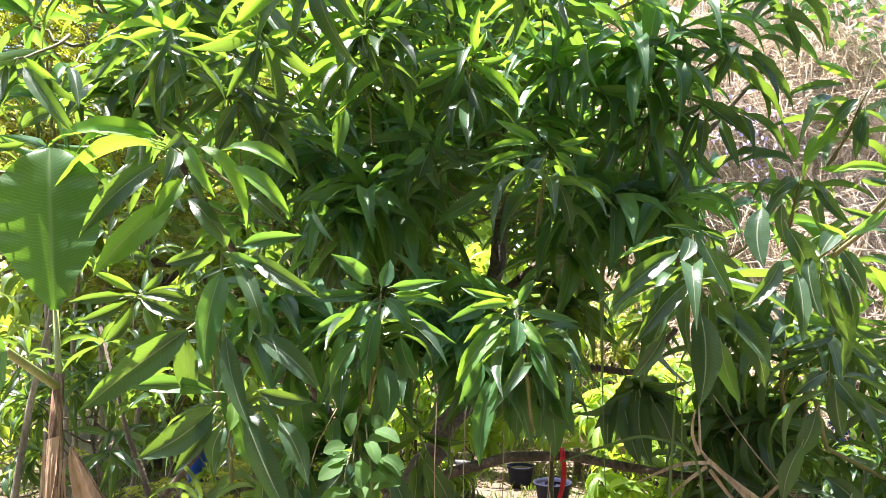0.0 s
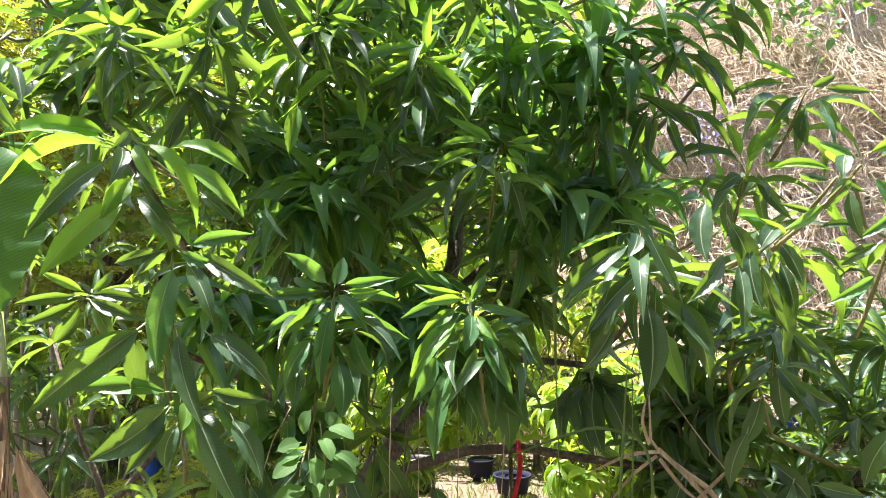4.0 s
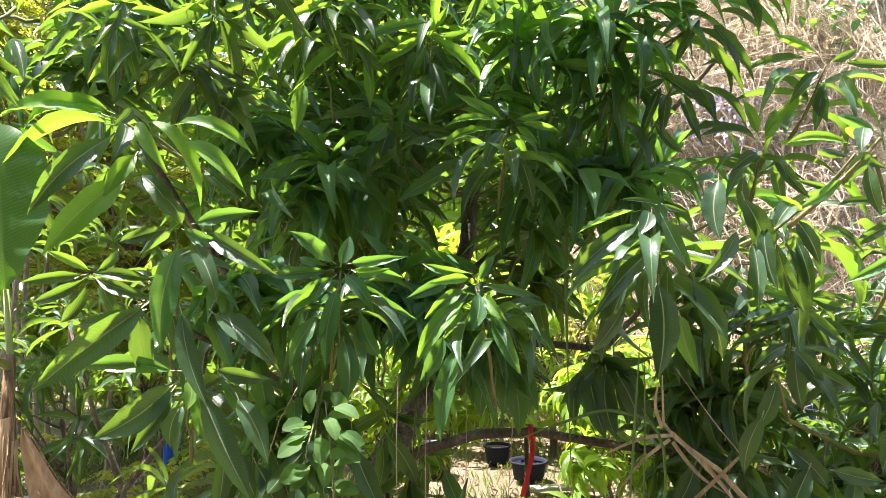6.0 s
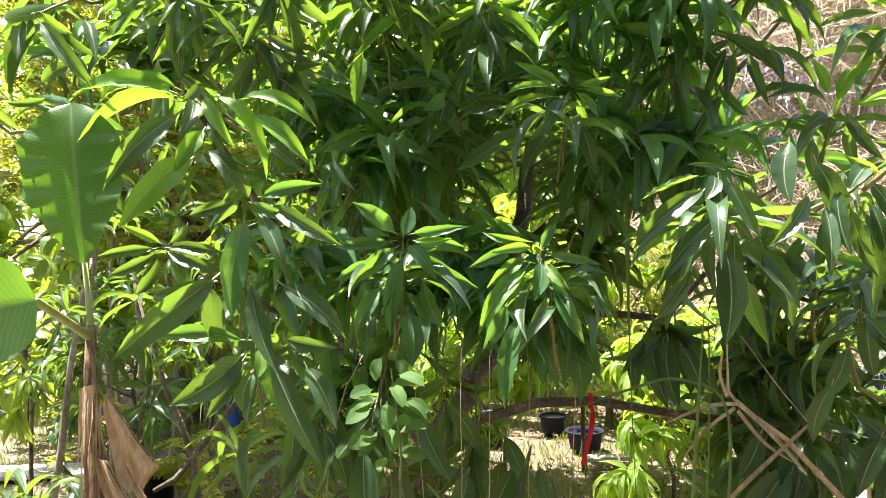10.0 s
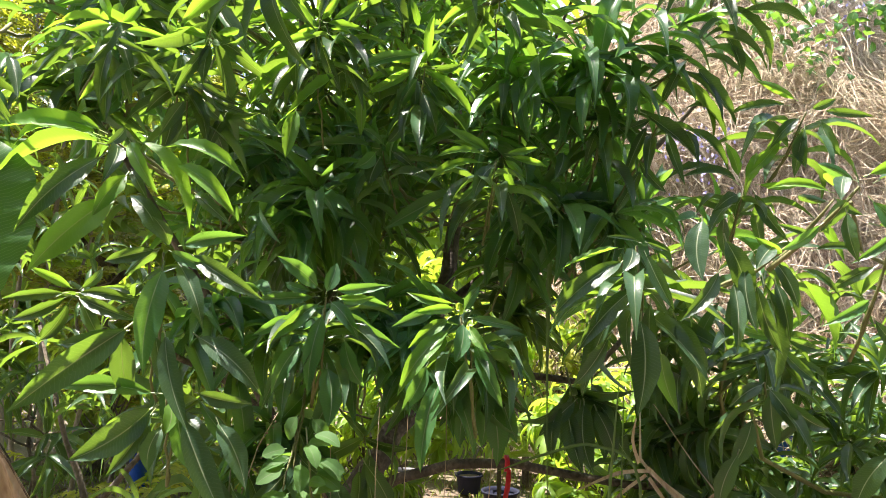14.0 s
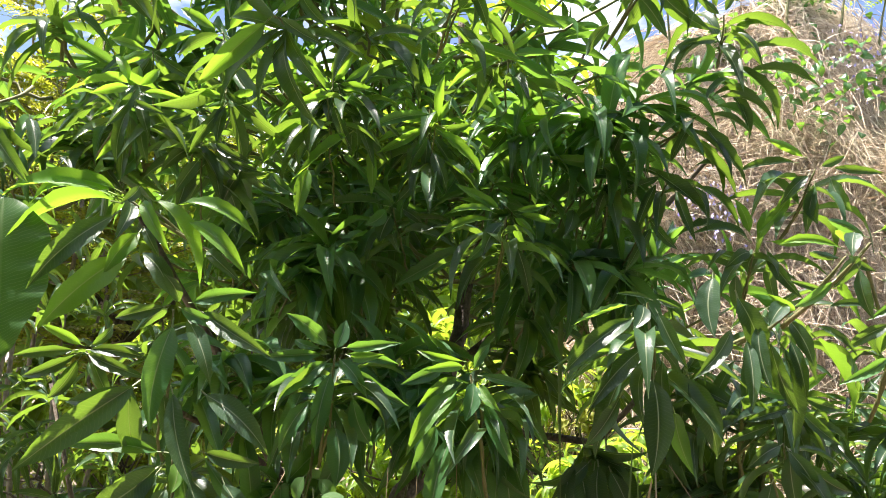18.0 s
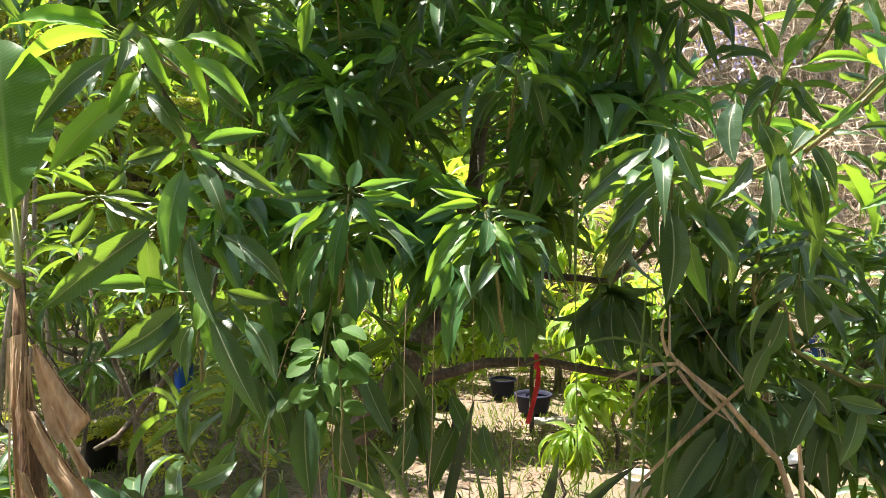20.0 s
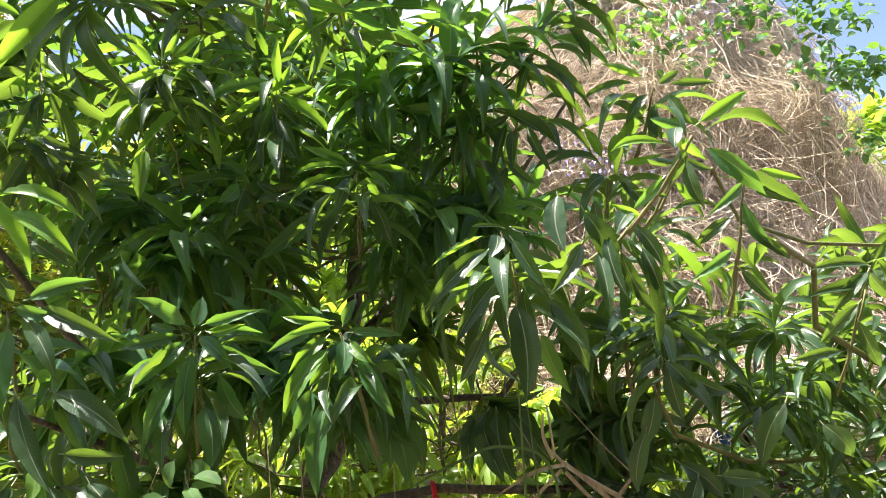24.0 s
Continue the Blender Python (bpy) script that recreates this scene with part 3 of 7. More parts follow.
# ---- mango trees behind ----
def bushy_tree(name, at, height, radii, count, seed, label, kind, lengths=(0.14, 0.24), low=0.35, category="tree", group="", stem=0.03, slim=(0.2, 0.27), droop=0.6):
    r = random.Random(seed)
    at = Vector(at)
    tree = thing(name, at, label, category, group)
    mid = at + Vector((0, 0, height - radii[2]))
    part("trunk", tube(bmesh.new(), bend(at - Vector((0, 0, 0.05)), mid + Vector((0, 0, radii[2] * 0.6)), 0, 7, 0.03, r), [stem * (1.2 - 0.12 * i) for i in range(8)], 7), BARK, tree)
    mats = []
    for i in range(count):
        d = Vector((r.gauss(0, 1), r.gauss(0, 1), r.gauss(0.1, 1))).normalized() * r.uniform(low, 1) ** 0.5
        p = mid + Vector((d.x * radii[0], d.y * radii[1], d.z * radii[2]))
        if i < 14:
            part("limb", tube(bmesh.new(), bend(at.lerp(mid, r.uniform(0.5, 1)), p, 0.04, 5, 0.02, r), [stem * (0.5 - 0.06 * k) for k in range(6)], 5), BARK, tree)
        mats += whorl(p, d + Vector((0, 0, 0.7)), r, r.randint(8, 12), lengths, slim, droop)
    scatter_leaves("foliage", mats, kind, tree, segs=5, seed=seed)
    return tree


bushy_tree("young_mango", (0.71, 3.84, 0), 0.55, (0.12, 0.12, 0.15), 9, 31, "small young mango plant with pale green drooping leaves", "c", (0.12, 0.2), category="plant", group="young mango plants", stem=0.012, droop=1.5, slim=(0.16, 0.2))
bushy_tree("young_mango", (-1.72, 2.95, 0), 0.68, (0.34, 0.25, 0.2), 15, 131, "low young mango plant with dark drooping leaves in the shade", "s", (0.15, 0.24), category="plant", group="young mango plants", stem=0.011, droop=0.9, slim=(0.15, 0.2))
bushy_tree("young_mango", (-1.7, 3.75, 0), 1.35, (0.42, 0.3, 0.4), 15, 132, "slender young mango plant with dark green leaves", "s", (0.15, 0.24), category="plant", group="young mango plants", stem=0.013, droop=0.9, slim=(0.15, 0.2))
bushy_tree("young_mango", (-2.35, 3.9, 0), 1.5, (0.35, 0.3, 0.4), 10, 133, "slender young mango plant with green leaves", "b", (0.15, 0.24), category="plant", group="young mango plants", stem=0.013, droop=0.9, slim=(0.15, 0.2))
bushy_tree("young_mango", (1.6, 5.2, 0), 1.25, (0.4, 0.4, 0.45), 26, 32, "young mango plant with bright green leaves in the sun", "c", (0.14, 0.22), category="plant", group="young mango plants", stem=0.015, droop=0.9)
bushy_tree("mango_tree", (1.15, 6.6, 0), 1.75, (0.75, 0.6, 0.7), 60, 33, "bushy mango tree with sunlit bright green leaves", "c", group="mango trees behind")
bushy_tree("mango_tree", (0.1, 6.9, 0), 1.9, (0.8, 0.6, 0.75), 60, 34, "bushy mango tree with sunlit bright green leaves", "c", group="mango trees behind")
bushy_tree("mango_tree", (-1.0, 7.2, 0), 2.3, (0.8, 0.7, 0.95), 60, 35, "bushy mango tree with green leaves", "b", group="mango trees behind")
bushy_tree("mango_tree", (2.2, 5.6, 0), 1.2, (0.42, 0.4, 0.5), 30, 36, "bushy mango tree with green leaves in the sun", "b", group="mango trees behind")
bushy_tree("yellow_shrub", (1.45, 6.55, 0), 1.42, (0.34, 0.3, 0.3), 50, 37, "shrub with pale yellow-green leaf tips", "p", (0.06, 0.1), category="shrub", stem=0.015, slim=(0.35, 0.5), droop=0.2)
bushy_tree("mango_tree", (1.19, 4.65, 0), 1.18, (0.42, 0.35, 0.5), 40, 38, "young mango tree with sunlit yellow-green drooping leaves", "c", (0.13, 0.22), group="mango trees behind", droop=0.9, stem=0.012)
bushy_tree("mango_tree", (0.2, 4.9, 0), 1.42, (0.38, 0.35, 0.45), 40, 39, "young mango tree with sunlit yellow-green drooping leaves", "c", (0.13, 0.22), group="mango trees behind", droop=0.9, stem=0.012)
# the bright leaf kinds put sunlight into the colour of these trees
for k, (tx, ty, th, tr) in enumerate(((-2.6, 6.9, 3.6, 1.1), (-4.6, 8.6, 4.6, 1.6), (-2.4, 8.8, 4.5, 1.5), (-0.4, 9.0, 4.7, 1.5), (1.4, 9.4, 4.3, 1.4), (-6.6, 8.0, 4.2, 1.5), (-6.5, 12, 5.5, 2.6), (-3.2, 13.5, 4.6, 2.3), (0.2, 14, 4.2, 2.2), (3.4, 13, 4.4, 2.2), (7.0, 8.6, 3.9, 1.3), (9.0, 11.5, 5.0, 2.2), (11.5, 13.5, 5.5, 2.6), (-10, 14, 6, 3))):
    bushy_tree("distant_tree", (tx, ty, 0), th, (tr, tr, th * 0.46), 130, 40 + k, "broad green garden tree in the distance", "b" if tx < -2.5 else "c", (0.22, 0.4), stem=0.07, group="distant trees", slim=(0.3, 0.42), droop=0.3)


# unseen trees added behind and beside the viewer to hold back sky light
for k, (tx, ty, th, tr) in enumerate(((-4.6, -3.0, 5.2, 1.9), (-2.0, -3.4, 5.4, 1.9), (0.6, -3.6, 5.8, 2.0), (3.2, -3.2, 5.4, 1.9), (5.6, -1.6, 5.2, 1.9), (-6.6, -0.6, 5.0, 1.8), (-6.0, -5.4, 5.5, 1.9), (-2.6, -7.0, 5.2, 1.8), (1.2, -7.2, 5.6, 1.9), (5.0, -6.2, 5.4, 1.9), (8.0, -1.6, 5.2, 1.9))):
    bushy_tree("unseen_shade_tree", (tx, ty, 0), th, (tr, tr, th * 0.47), 260, 120 + k, "tall dense dark green tree, unseen, added to hold back sky light", "s", (0.3, 0.5), stem=0.09, group="trees round the garden", slim=(0.3, 0.42), droop=0.3)

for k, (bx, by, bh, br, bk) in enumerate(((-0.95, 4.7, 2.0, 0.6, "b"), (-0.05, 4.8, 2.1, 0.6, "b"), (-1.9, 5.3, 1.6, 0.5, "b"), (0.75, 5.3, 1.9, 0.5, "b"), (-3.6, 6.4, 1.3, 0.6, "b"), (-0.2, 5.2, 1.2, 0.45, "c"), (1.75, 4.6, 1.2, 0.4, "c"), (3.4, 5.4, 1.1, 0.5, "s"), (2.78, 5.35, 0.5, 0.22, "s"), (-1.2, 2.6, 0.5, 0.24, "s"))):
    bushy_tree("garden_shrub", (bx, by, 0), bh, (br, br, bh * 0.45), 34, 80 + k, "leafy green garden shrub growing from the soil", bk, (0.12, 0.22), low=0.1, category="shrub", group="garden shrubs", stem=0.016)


# ---- main mango tree ----
BASE = Vector((-0.42, 2.8, 0))
mango = thing("mango_tree", BASE, "dense leafy mango tree with long drooping dark green leaves", "tree")
def bough(name, pts, r0, r1):
    """One crooked tapering limb of the main mango tree."""
    dense = []
    for a, b in zip(pts, pts[1:]):
        dense += [Vector(a).lerp(Vector(b), k / 4) + Vector((rng.uniform(-1, 1), rng.uniform(-1, 1), rng.uniform(-1, 1))) * r0 * 0.12 for k in range(4)]
    dense.append(Vector(pts[-1]))
    n = len(dense) - 1
    part(name, tube(bmesh.new(), dense, [r0 + (r1 - r0) * (i / n) ** 0.8 for i in range(n + 1)], 12), BARK, mango)


bough("trunk", ((-0.42, 2.8, -0.05), (-0.36, 2.76, 0.35), (-0.21, 2.77, 0.72), (-0.07, 2.8, 0.9), (0.1, 2.97, 1.16), (0.22, 3.16, 1.65), (0.28, 3.23, 2.0), (0.24, 3.2, 2.5), (0.2, 3.1, 3.0)), 0.075, 0.014)
bough("limb", ((-0.1, 2.85, 0.78), (0.03, 2.79, 0.88), (0.23, 2.65, 0.965), (0.41, 2.6, 0.98), (0.63, 2.55, 0.95), (0.84, 2.5, 0.93), (1.1, 2.45, 0.96)), 0.022, 0.011)
bough("limb", ((0.1, 3.02, 1.2), (0.22, 3.03, 1.26), (0.5, 2.98, 1.25), (0.73, 2.9, 1.23), (0.86, 2.8, 1.4)), 0.022, 0.01)
bough("limb", ((-0.14, 2.85, 0.72), (-0.4, 2.7, 1.1), (-0.6, 2.55, 1.5), (-0.85, 2.4, 1.95)), 0.026, 0.01)
bough("limb", ((0.1, 3.02, 1.2), (-0.15, 3.0, 1.7), (-0.35, 2.9, 2.3), (-0.4, 2.7, 2.9)), 0.03, 0.006)
bough("limb", ((0.2, 3.1, 1.5), (0.5, 2.9, 1.75), (0.85, 2.65, 2.0), (1.1, 2.5, 2.3)), 0.02, 0.007)
bough("limb", ((0.28, 3.23, 2.0), (0.55, 3.0, 2.4), (0.7, 2.8, 2.8)), 0.014, 0.005)
bough("limb", ((0.05, 2.95, 1.1), (0.1, 2.5, 1.35), (0.05, 2.1, 1.42), (0.0, 1.85, 1.38)), 0.012, 0.006)
bough("limb", ((-0.3, 2.75, 1.0), (-0.45, 2.3, 1.25), (-0.48, 1.9, 1.35), (-0.5, 1.7, 1.4)), 0.012, 0.006)

CROWN_TOP = (  # middle, radii, shoots, seed
    ((-0.1, 2.95, 2.45), (1.3, 0.95, 1.12), 128, 61),
    ((-0.05, 3.05, 2.05), (0.95, 0.5, 0.5), 30, 71),
    ((-0.3, 2.75, 1.95), (0.85, 0.4, 0.35), 24, 72),
    ((0.25, 2.6, 2.2), (0.75, 0.35, 0.4), 12, 73),
    ((-0.1, 2.6, 3.15), (1.0, 0.5, 0.35), 24, 74),
    ((-0.38, 2.85, 1.5), (0.75, 0.65, 0.42), 24, 62),
    ((-0.91, 2.45, 2.27), (0.45, 0.3, 0.32), 12, 76),
    ((-1.18, 2.27, 2.1), (0.4, 0.25, 0.25), 4, 77),
    ((0.94, 2.46, 1.09), (0.2, 0.14, 0.14), 9, 78),
)
CROWN_SIDES = (
    ((0.15, 3.5, 2.85), (0.95, 0.25, 0.62), 50, 84),
    ((-0.97, 2.31, 2.5), (0.45, 0.3, 0.25), 7, 81),
    ((-0.85, 2.15, 2.9), (0.42, 0.35, 0.28), 13, 85),
    ((-0.35, 3.4, 1.75), (0.5, 0.2, 0.22), 20, 82),
    ((0.45, 3.4, 1.8), (0.3, 0.2, 0.2), 9, 83),
    ((0.44, 2.75, 1.5), (0.15, 0.15, 0.16), 6, 86),
    ((-0.45, 2.5, 1.05), (0.5, 0.5, 0.35), 3, 63),
    ((0.62, 2.8, 1.92), (0.42, 0.4, 0.42), 15, 64),
    ((-0.05, 2.3, 2.65), (1.05, 0.35, 0.5), 24, 65),
    ((1.0, 2.35, 1.2), (0.25, 0.3, 0.3), 10, 67),
    ((0.72, 2.35, 1.75), (0.3, 0.25, 0.33), 6, 68),
)
CROWN_LOW = (
    ((0.35, 2.4, 1.9), (0.5, 0.3, 0.3), 9, 69),
    ((-0.5, 2.15, 0.72), (0.5, 0.3, 0.32), 4, 70),
)
FRESH = (  # fresh shoots on the viewer's side, coloured brighter as if in sun
    ((-0.16, 1.95, 1.44), (0.42, 0.12, 0.14), 16, 91),
    ((0.45, 2.0, 2.15), (0.35, 0.2, 0.25), 10, 92),
    ((-0.21, 2.15, 1.74), (0.14, 0.12, 0.13), 7, 95),
    ((-0.38, 2.3, 1.97), (0.2, 0.12, 0.14), 7, 96),
    ((-0.35, 1.93, 1.16), (0.25, 0.12, 0.18), 4, 93),
    ((0.41, 2.13, 1.77), (0.3, 0.15, 0.25), 7, 94),
)
mats, top_mats, front_mats, paths, radii = [], [], [], [], []
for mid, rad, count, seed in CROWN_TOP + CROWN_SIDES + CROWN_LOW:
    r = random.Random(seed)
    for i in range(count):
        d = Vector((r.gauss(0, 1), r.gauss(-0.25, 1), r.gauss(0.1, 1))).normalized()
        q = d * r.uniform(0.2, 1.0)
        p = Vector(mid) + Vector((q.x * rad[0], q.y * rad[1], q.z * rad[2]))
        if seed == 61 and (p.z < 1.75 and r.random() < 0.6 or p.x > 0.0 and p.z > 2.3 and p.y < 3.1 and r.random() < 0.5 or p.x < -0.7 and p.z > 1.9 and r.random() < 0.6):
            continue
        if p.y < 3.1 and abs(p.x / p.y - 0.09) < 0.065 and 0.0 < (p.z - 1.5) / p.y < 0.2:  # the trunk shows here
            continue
        # brighter kinds high up and in front: fresh growth plus painted-in sunlight
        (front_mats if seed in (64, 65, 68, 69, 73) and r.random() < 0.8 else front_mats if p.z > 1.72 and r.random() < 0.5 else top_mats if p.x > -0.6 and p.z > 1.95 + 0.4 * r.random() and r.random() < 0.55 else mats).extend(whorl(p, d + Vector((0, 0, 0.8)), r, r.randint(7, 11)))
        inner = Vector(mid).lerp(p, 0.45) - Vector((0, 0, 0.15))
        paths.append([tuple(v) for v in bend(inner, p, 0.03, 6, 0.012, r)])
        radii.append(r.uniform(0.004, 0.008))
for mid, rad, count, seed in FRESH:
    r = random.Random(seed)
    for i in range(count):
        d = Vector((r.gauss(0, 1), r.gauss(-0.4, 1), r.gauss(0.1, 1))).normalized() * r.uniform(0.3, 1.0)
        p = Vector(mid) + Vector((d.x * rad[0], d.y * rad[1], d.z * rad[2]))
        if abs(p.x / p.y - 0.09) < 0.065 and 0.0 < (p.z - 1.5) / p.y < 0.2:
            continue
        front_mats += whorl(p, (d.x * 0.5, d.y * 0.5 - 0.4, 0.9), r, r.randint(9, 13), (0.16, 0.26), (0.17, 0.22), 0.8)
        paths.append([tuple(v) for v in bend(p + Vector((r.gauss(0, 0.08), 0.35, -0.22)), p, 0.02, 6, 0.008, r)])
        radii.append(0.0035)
scatter_leaves("foliage", front_mats, "f", mango, "fresh green glossy leaves, coloured brighter as on the sunny side", segs=8, across=4, seed=16)
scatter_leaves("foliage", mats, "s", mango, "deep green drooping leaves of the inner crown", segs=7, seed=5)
scatter_leaves("foliage", top_mats, "b", mango, "young yellow-green leaves of the top, coloured brighter as if sunlit", segs=7, seed=15)
tagged(part_mesh("twig", strand_mesh("twig", paths, radii, TWIG, 5), None, mango), kind="stuff")

# a second mango stem whose shoots hang in from the side
mango_right = thing("mango_tree", (2.5, 2.8, 0), "slender mango tree with long narrow leaves on arching shoots", "tree")
for pts, r0, r1 in (
    (((2.5, 2.8, -0.05), (2.48, 2.78, 0.5), (2.46, 2.7, 1.0), (2.42, 2.55, 1.6), (2.4, 2.45, 1.9)), 0.032, 0.007),
    (((2.47, 2.75, 0.8), (1.6, 2.5, 0.9), (1.4, 2.4, 0.94), (1.05, 2.1, 1.1), (0.95, 1.95, 1.25)), 0.01, 0.005),
    (((2.46, 2.7, 1.0), (1.9, 2.4, 1.2), (1.6, 2.2, 1.34), (1.4, 1.85, 1.5), (1.15, 1.6, 1.55)), 0.012, 0.006),
    (((2.43, 2.56, 1.55), (1.8, 2.45, 1.62), (1.45, 2.25, 1.7), (1.2, 1.9, 1.8)), 0.008, 0.005),
    (((2.48, 2.78, 0.5), (1.7, 2.6, 0.66), (1.4, 2.5, 0.76), (1.0, 2.3, 0.9)), 0.011, 0.006),
):
    dense = []
    for a, b in zip(pts, pts[1:]):
        dense += [Vector(a).lerp(Vector(b), k / 3) for k in range(3)]
    dense.append(Vector(pts[-1]))
    n = len(dense) - 1
    part("limb" if r0 < 0.03 else "trunk", tube(bmesh.new(), dense, [r0 + (r1 - r0) * i / n for i in range(n + 1)], 10), TWIG if r0 < 0.03 else BARK, mango_right)
mats = []
r = random.Random(66)
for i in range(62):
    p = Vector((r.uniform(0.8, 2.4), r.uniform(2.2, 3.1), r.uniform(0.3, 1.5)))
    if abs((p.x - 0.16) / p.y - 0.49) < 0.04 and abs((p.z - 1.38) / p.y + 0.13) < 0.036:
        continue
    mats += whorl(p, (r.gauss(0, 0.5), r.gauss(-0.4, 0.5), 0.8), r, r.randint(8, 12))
for i in range(14):
    p = Vector((r.uniform(0.9, 2.4), r.uniform(2.1, 3.0), r.uniform(1.4, 1.68)))
    mats += whorl(p, (r.gauss(0, 0.5), r.gauss(-0.3, 0.5), 0.8), r, r.randint(9, 13))
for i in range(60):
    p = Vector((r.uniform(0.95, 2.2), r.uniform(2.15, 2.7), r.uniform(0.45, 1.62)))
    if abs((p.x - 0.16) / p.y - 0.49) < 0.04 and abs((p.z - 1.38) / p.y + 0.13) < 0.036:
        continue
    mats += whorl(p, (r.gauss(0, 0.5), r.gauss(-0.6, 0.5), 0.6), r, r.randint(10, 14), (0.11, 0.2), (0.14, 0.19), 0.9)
for i in range(5):
    p = Vector((r.uniform(1.2, 1.4), r.uniform(2.3, 2.5), r.uniform(0.78, 0.9)))
    mats += whorl(p, (r.gauss(0, 0.5), r.gauss(-0.6, 0.5), 0.6), r, 10, (0.11, 0.2), (0.14, 0.19), 0.9)
scatter_leaves("foliage", mats, "s", mango_right, "deep green drooping leaves", segs=7, seed=6)


# ---- leafy shoots of the mango tree ----
shoot(mango, (-0.368, 1.657, 1.713), (-0.559, 1.53, 1.821), 0.0040, (
    (-0.007, 0, 0, -0.254, 0.001, -0.011, 0.047, 0.181, -26, "y"),
    (-0.007, -0.001, -0.011, -0.244, 0.017, -0.085, 0.047, 0.172, 48, "y"),
    (-0.008, -0.001, -0.023, -0.154, -0.058, -0.197, 0.046, 0.114, -64, "m"),
    (0.024, 0.002, 0.027, -0.003, -0.031, -0.018, 0.022, 0.105, -61, "m"),
    (0.034, 0.002, 0.008, 0.153, 0.018, -0.177, 0.042, 0.191, -3, "y"),
    (0.026, -0.001, -0.1, -0.133, -0.042, -0.273, 0.055, 0.105, -76, "y"),
    (0.085, 0.003, -0.017, 0.265, -0.002, -0.076, 0.036, 0.152, 27, "y"),
    (0.037, 0.001, -0.057, 0.079, -0.011, -0.123, 0.020, 0.152, 27, "m"),
), 0)
shoot(mango, (-0.368, 1.657, 1.713), (-0.512, 1.563, 1.802), 0.0040, (
    (-0.059, -0.033, 0.031, -0.188, -0.031, 0.052, 0.025, 0.152, -42, "y"),
    (-0.053, -0.033, 0.013, -0.25, -0.019, -0.003, 0.038, 0.152, -26, "y"),
    (-0.04, -0.033, 0.01, -0.035, -0.115, -0.086, 0.031, 0.152, -29, "m"),
    (-0.016, -0.031, 0.021, 0.058, -0.062, -0.096, 0.027, 0.209, 33, "y"),
    (-0.012, -0.033, -0.044, -0.066, -0.071, -0.145, 0.035, 0.105, -63, "y"),
    (0.072, -0.028, -0.023, 0.212, -0.061, -0.142, 0.035, 0.209, 36, "y"),
    (0.116, -0.028, -0.082, 0.203, -0.062, -0.153, 0.024, 0.152, 41, "m"),
), 1)
shoot(mango, (-0.498, 1.703, 1.334), (-0.467, 1.59, 1.6), 0.0040, (
    (0.002, 0, -0.016, -0.008, -0.065, -0.247, 0.064, 0.048, -30, "v"),
    (0.026, 0.001, -0.009, 0.097, -0.039, -0.155, 0.043, 0.105, 18, "m"),
    (-0.007, 0, 0.01, -0.126, 0.021, -0.019, 0.034, 0.143, -81, "m"),
    (0.003, 0, 0.018, -0.088, 0.036, 0.123, 0.048, 0.105, -35, "m"),
    (0.029, 0.002, 0.015, 0.173, -0.01, 0.039, 0.036, 0.124, 73, "v"),
    (0.05, 0.002, 0.002, 0.219, -0.042, -0.095, 0.043, 0.134, 52, "m"),
    (0.015, 0.001, 0.011, -0.02, -0.031, 0.074, 0.032, 0.105, -73, "m"),
    (-0.009, 0, 0.006, -0.094, 0.042, -0.048, 0.030, 0.105, 91, "m"),
    (0.009, 0.001, 0.006, 0.114, -0.016, -0.035, 0.030, 0.105, 64, "v"),
), 2)
shoot(mango, (-0.695, 1.846, 1.399), (-0.695, 1.728, 1.512), 0.0030, (
    (-0.002, 0, 0.004, 0.141, -0.002, -0.013, 0.032, 0.124, 61, "m"),
    (-0.003, 0, -0.003, 0.15, -0.018, -0.057, 0.035, 0.124, 58, "m"),
    (-0.013, 0, 0.004, -0.148, -0.027, -0.013, 0.030, 0.124, -78, "m"),
    (-0.009, 0, -0.002, -0.138, 0.002, -0.058, 0.032, 0.105, -74, "m"),
    (-0.005, 0, 0.011, -0.087, -0.046, 0.056, 0.025, 0.105, -66, "y"),
    (0.006, 0, 0.01, 0.04, 0.035, 0.063, 0.025, 0.105, 62, "m"),
    (-0.009, -0.001, -0.009, -0.081, 0.014, -0.105, 0.037, 0.105, -83, "m"),
    (0.01, 0, -0.01, 0.066, -0.001, -0.11, 0.037, 0.105, 25, "m"),
), 3)
shoot(mango, (-0.494, 1.682, 1.285), (-0.49, 1.566, 1.463), 0.0035, (
    (-0.015, -0.001, -0.002, -0.223, -0.074, -0.179, 0.072, 0.0575, -71, "m"),
    (0.037, 0.001, -0.016, 0.111, -0.049, -0.217, 0.047, 0.067, 11, "m"),
    (0.096, 0.004, -0.025, 0.247, -0.032, -0.149, 0.056, 0.0765, 36, "m"),
    (-0.046, -0.003, -0.022, -0.038, 0.045, -0.17, 0.056, 0.0575, 5, "m"),
    (0.019, 0, -0.024, 0.058, 0.034, -0.153, 0.040, 0.067, 30, "m"),
    (-0.028, -0.002, -0.023, -0.167, -0.004, -0.053, 0.040, 0.105, -64, "m"),
), 4)
shoot(mango, (-0.474, 1.72, 1.097), (-0.45, 1.605, 1.302), 0.0035, (
    (-0.009, 0, 0.008, -0.233, -0.023, 0.022, 0.043, 0.067, -53, "v"),
    (0.01, 0, -0.005, 0.01, -0.031, -0.069, 0.037, 0.067, -11, "y"),
    (0.026, 0.001, -0.028, 0.148, -0.049, -0.253, 0.060, 0.0575, 14, "m"),
    (0.017, 0.001, -0.01, 0.067, 0.021, -0.162, 0.051, 0.067, 25, "v"),
    (0.1, 0.004, -0.038, 0.175, -0.034, -0.178, 0.053, 0.067, 20, "m"),
), 5)
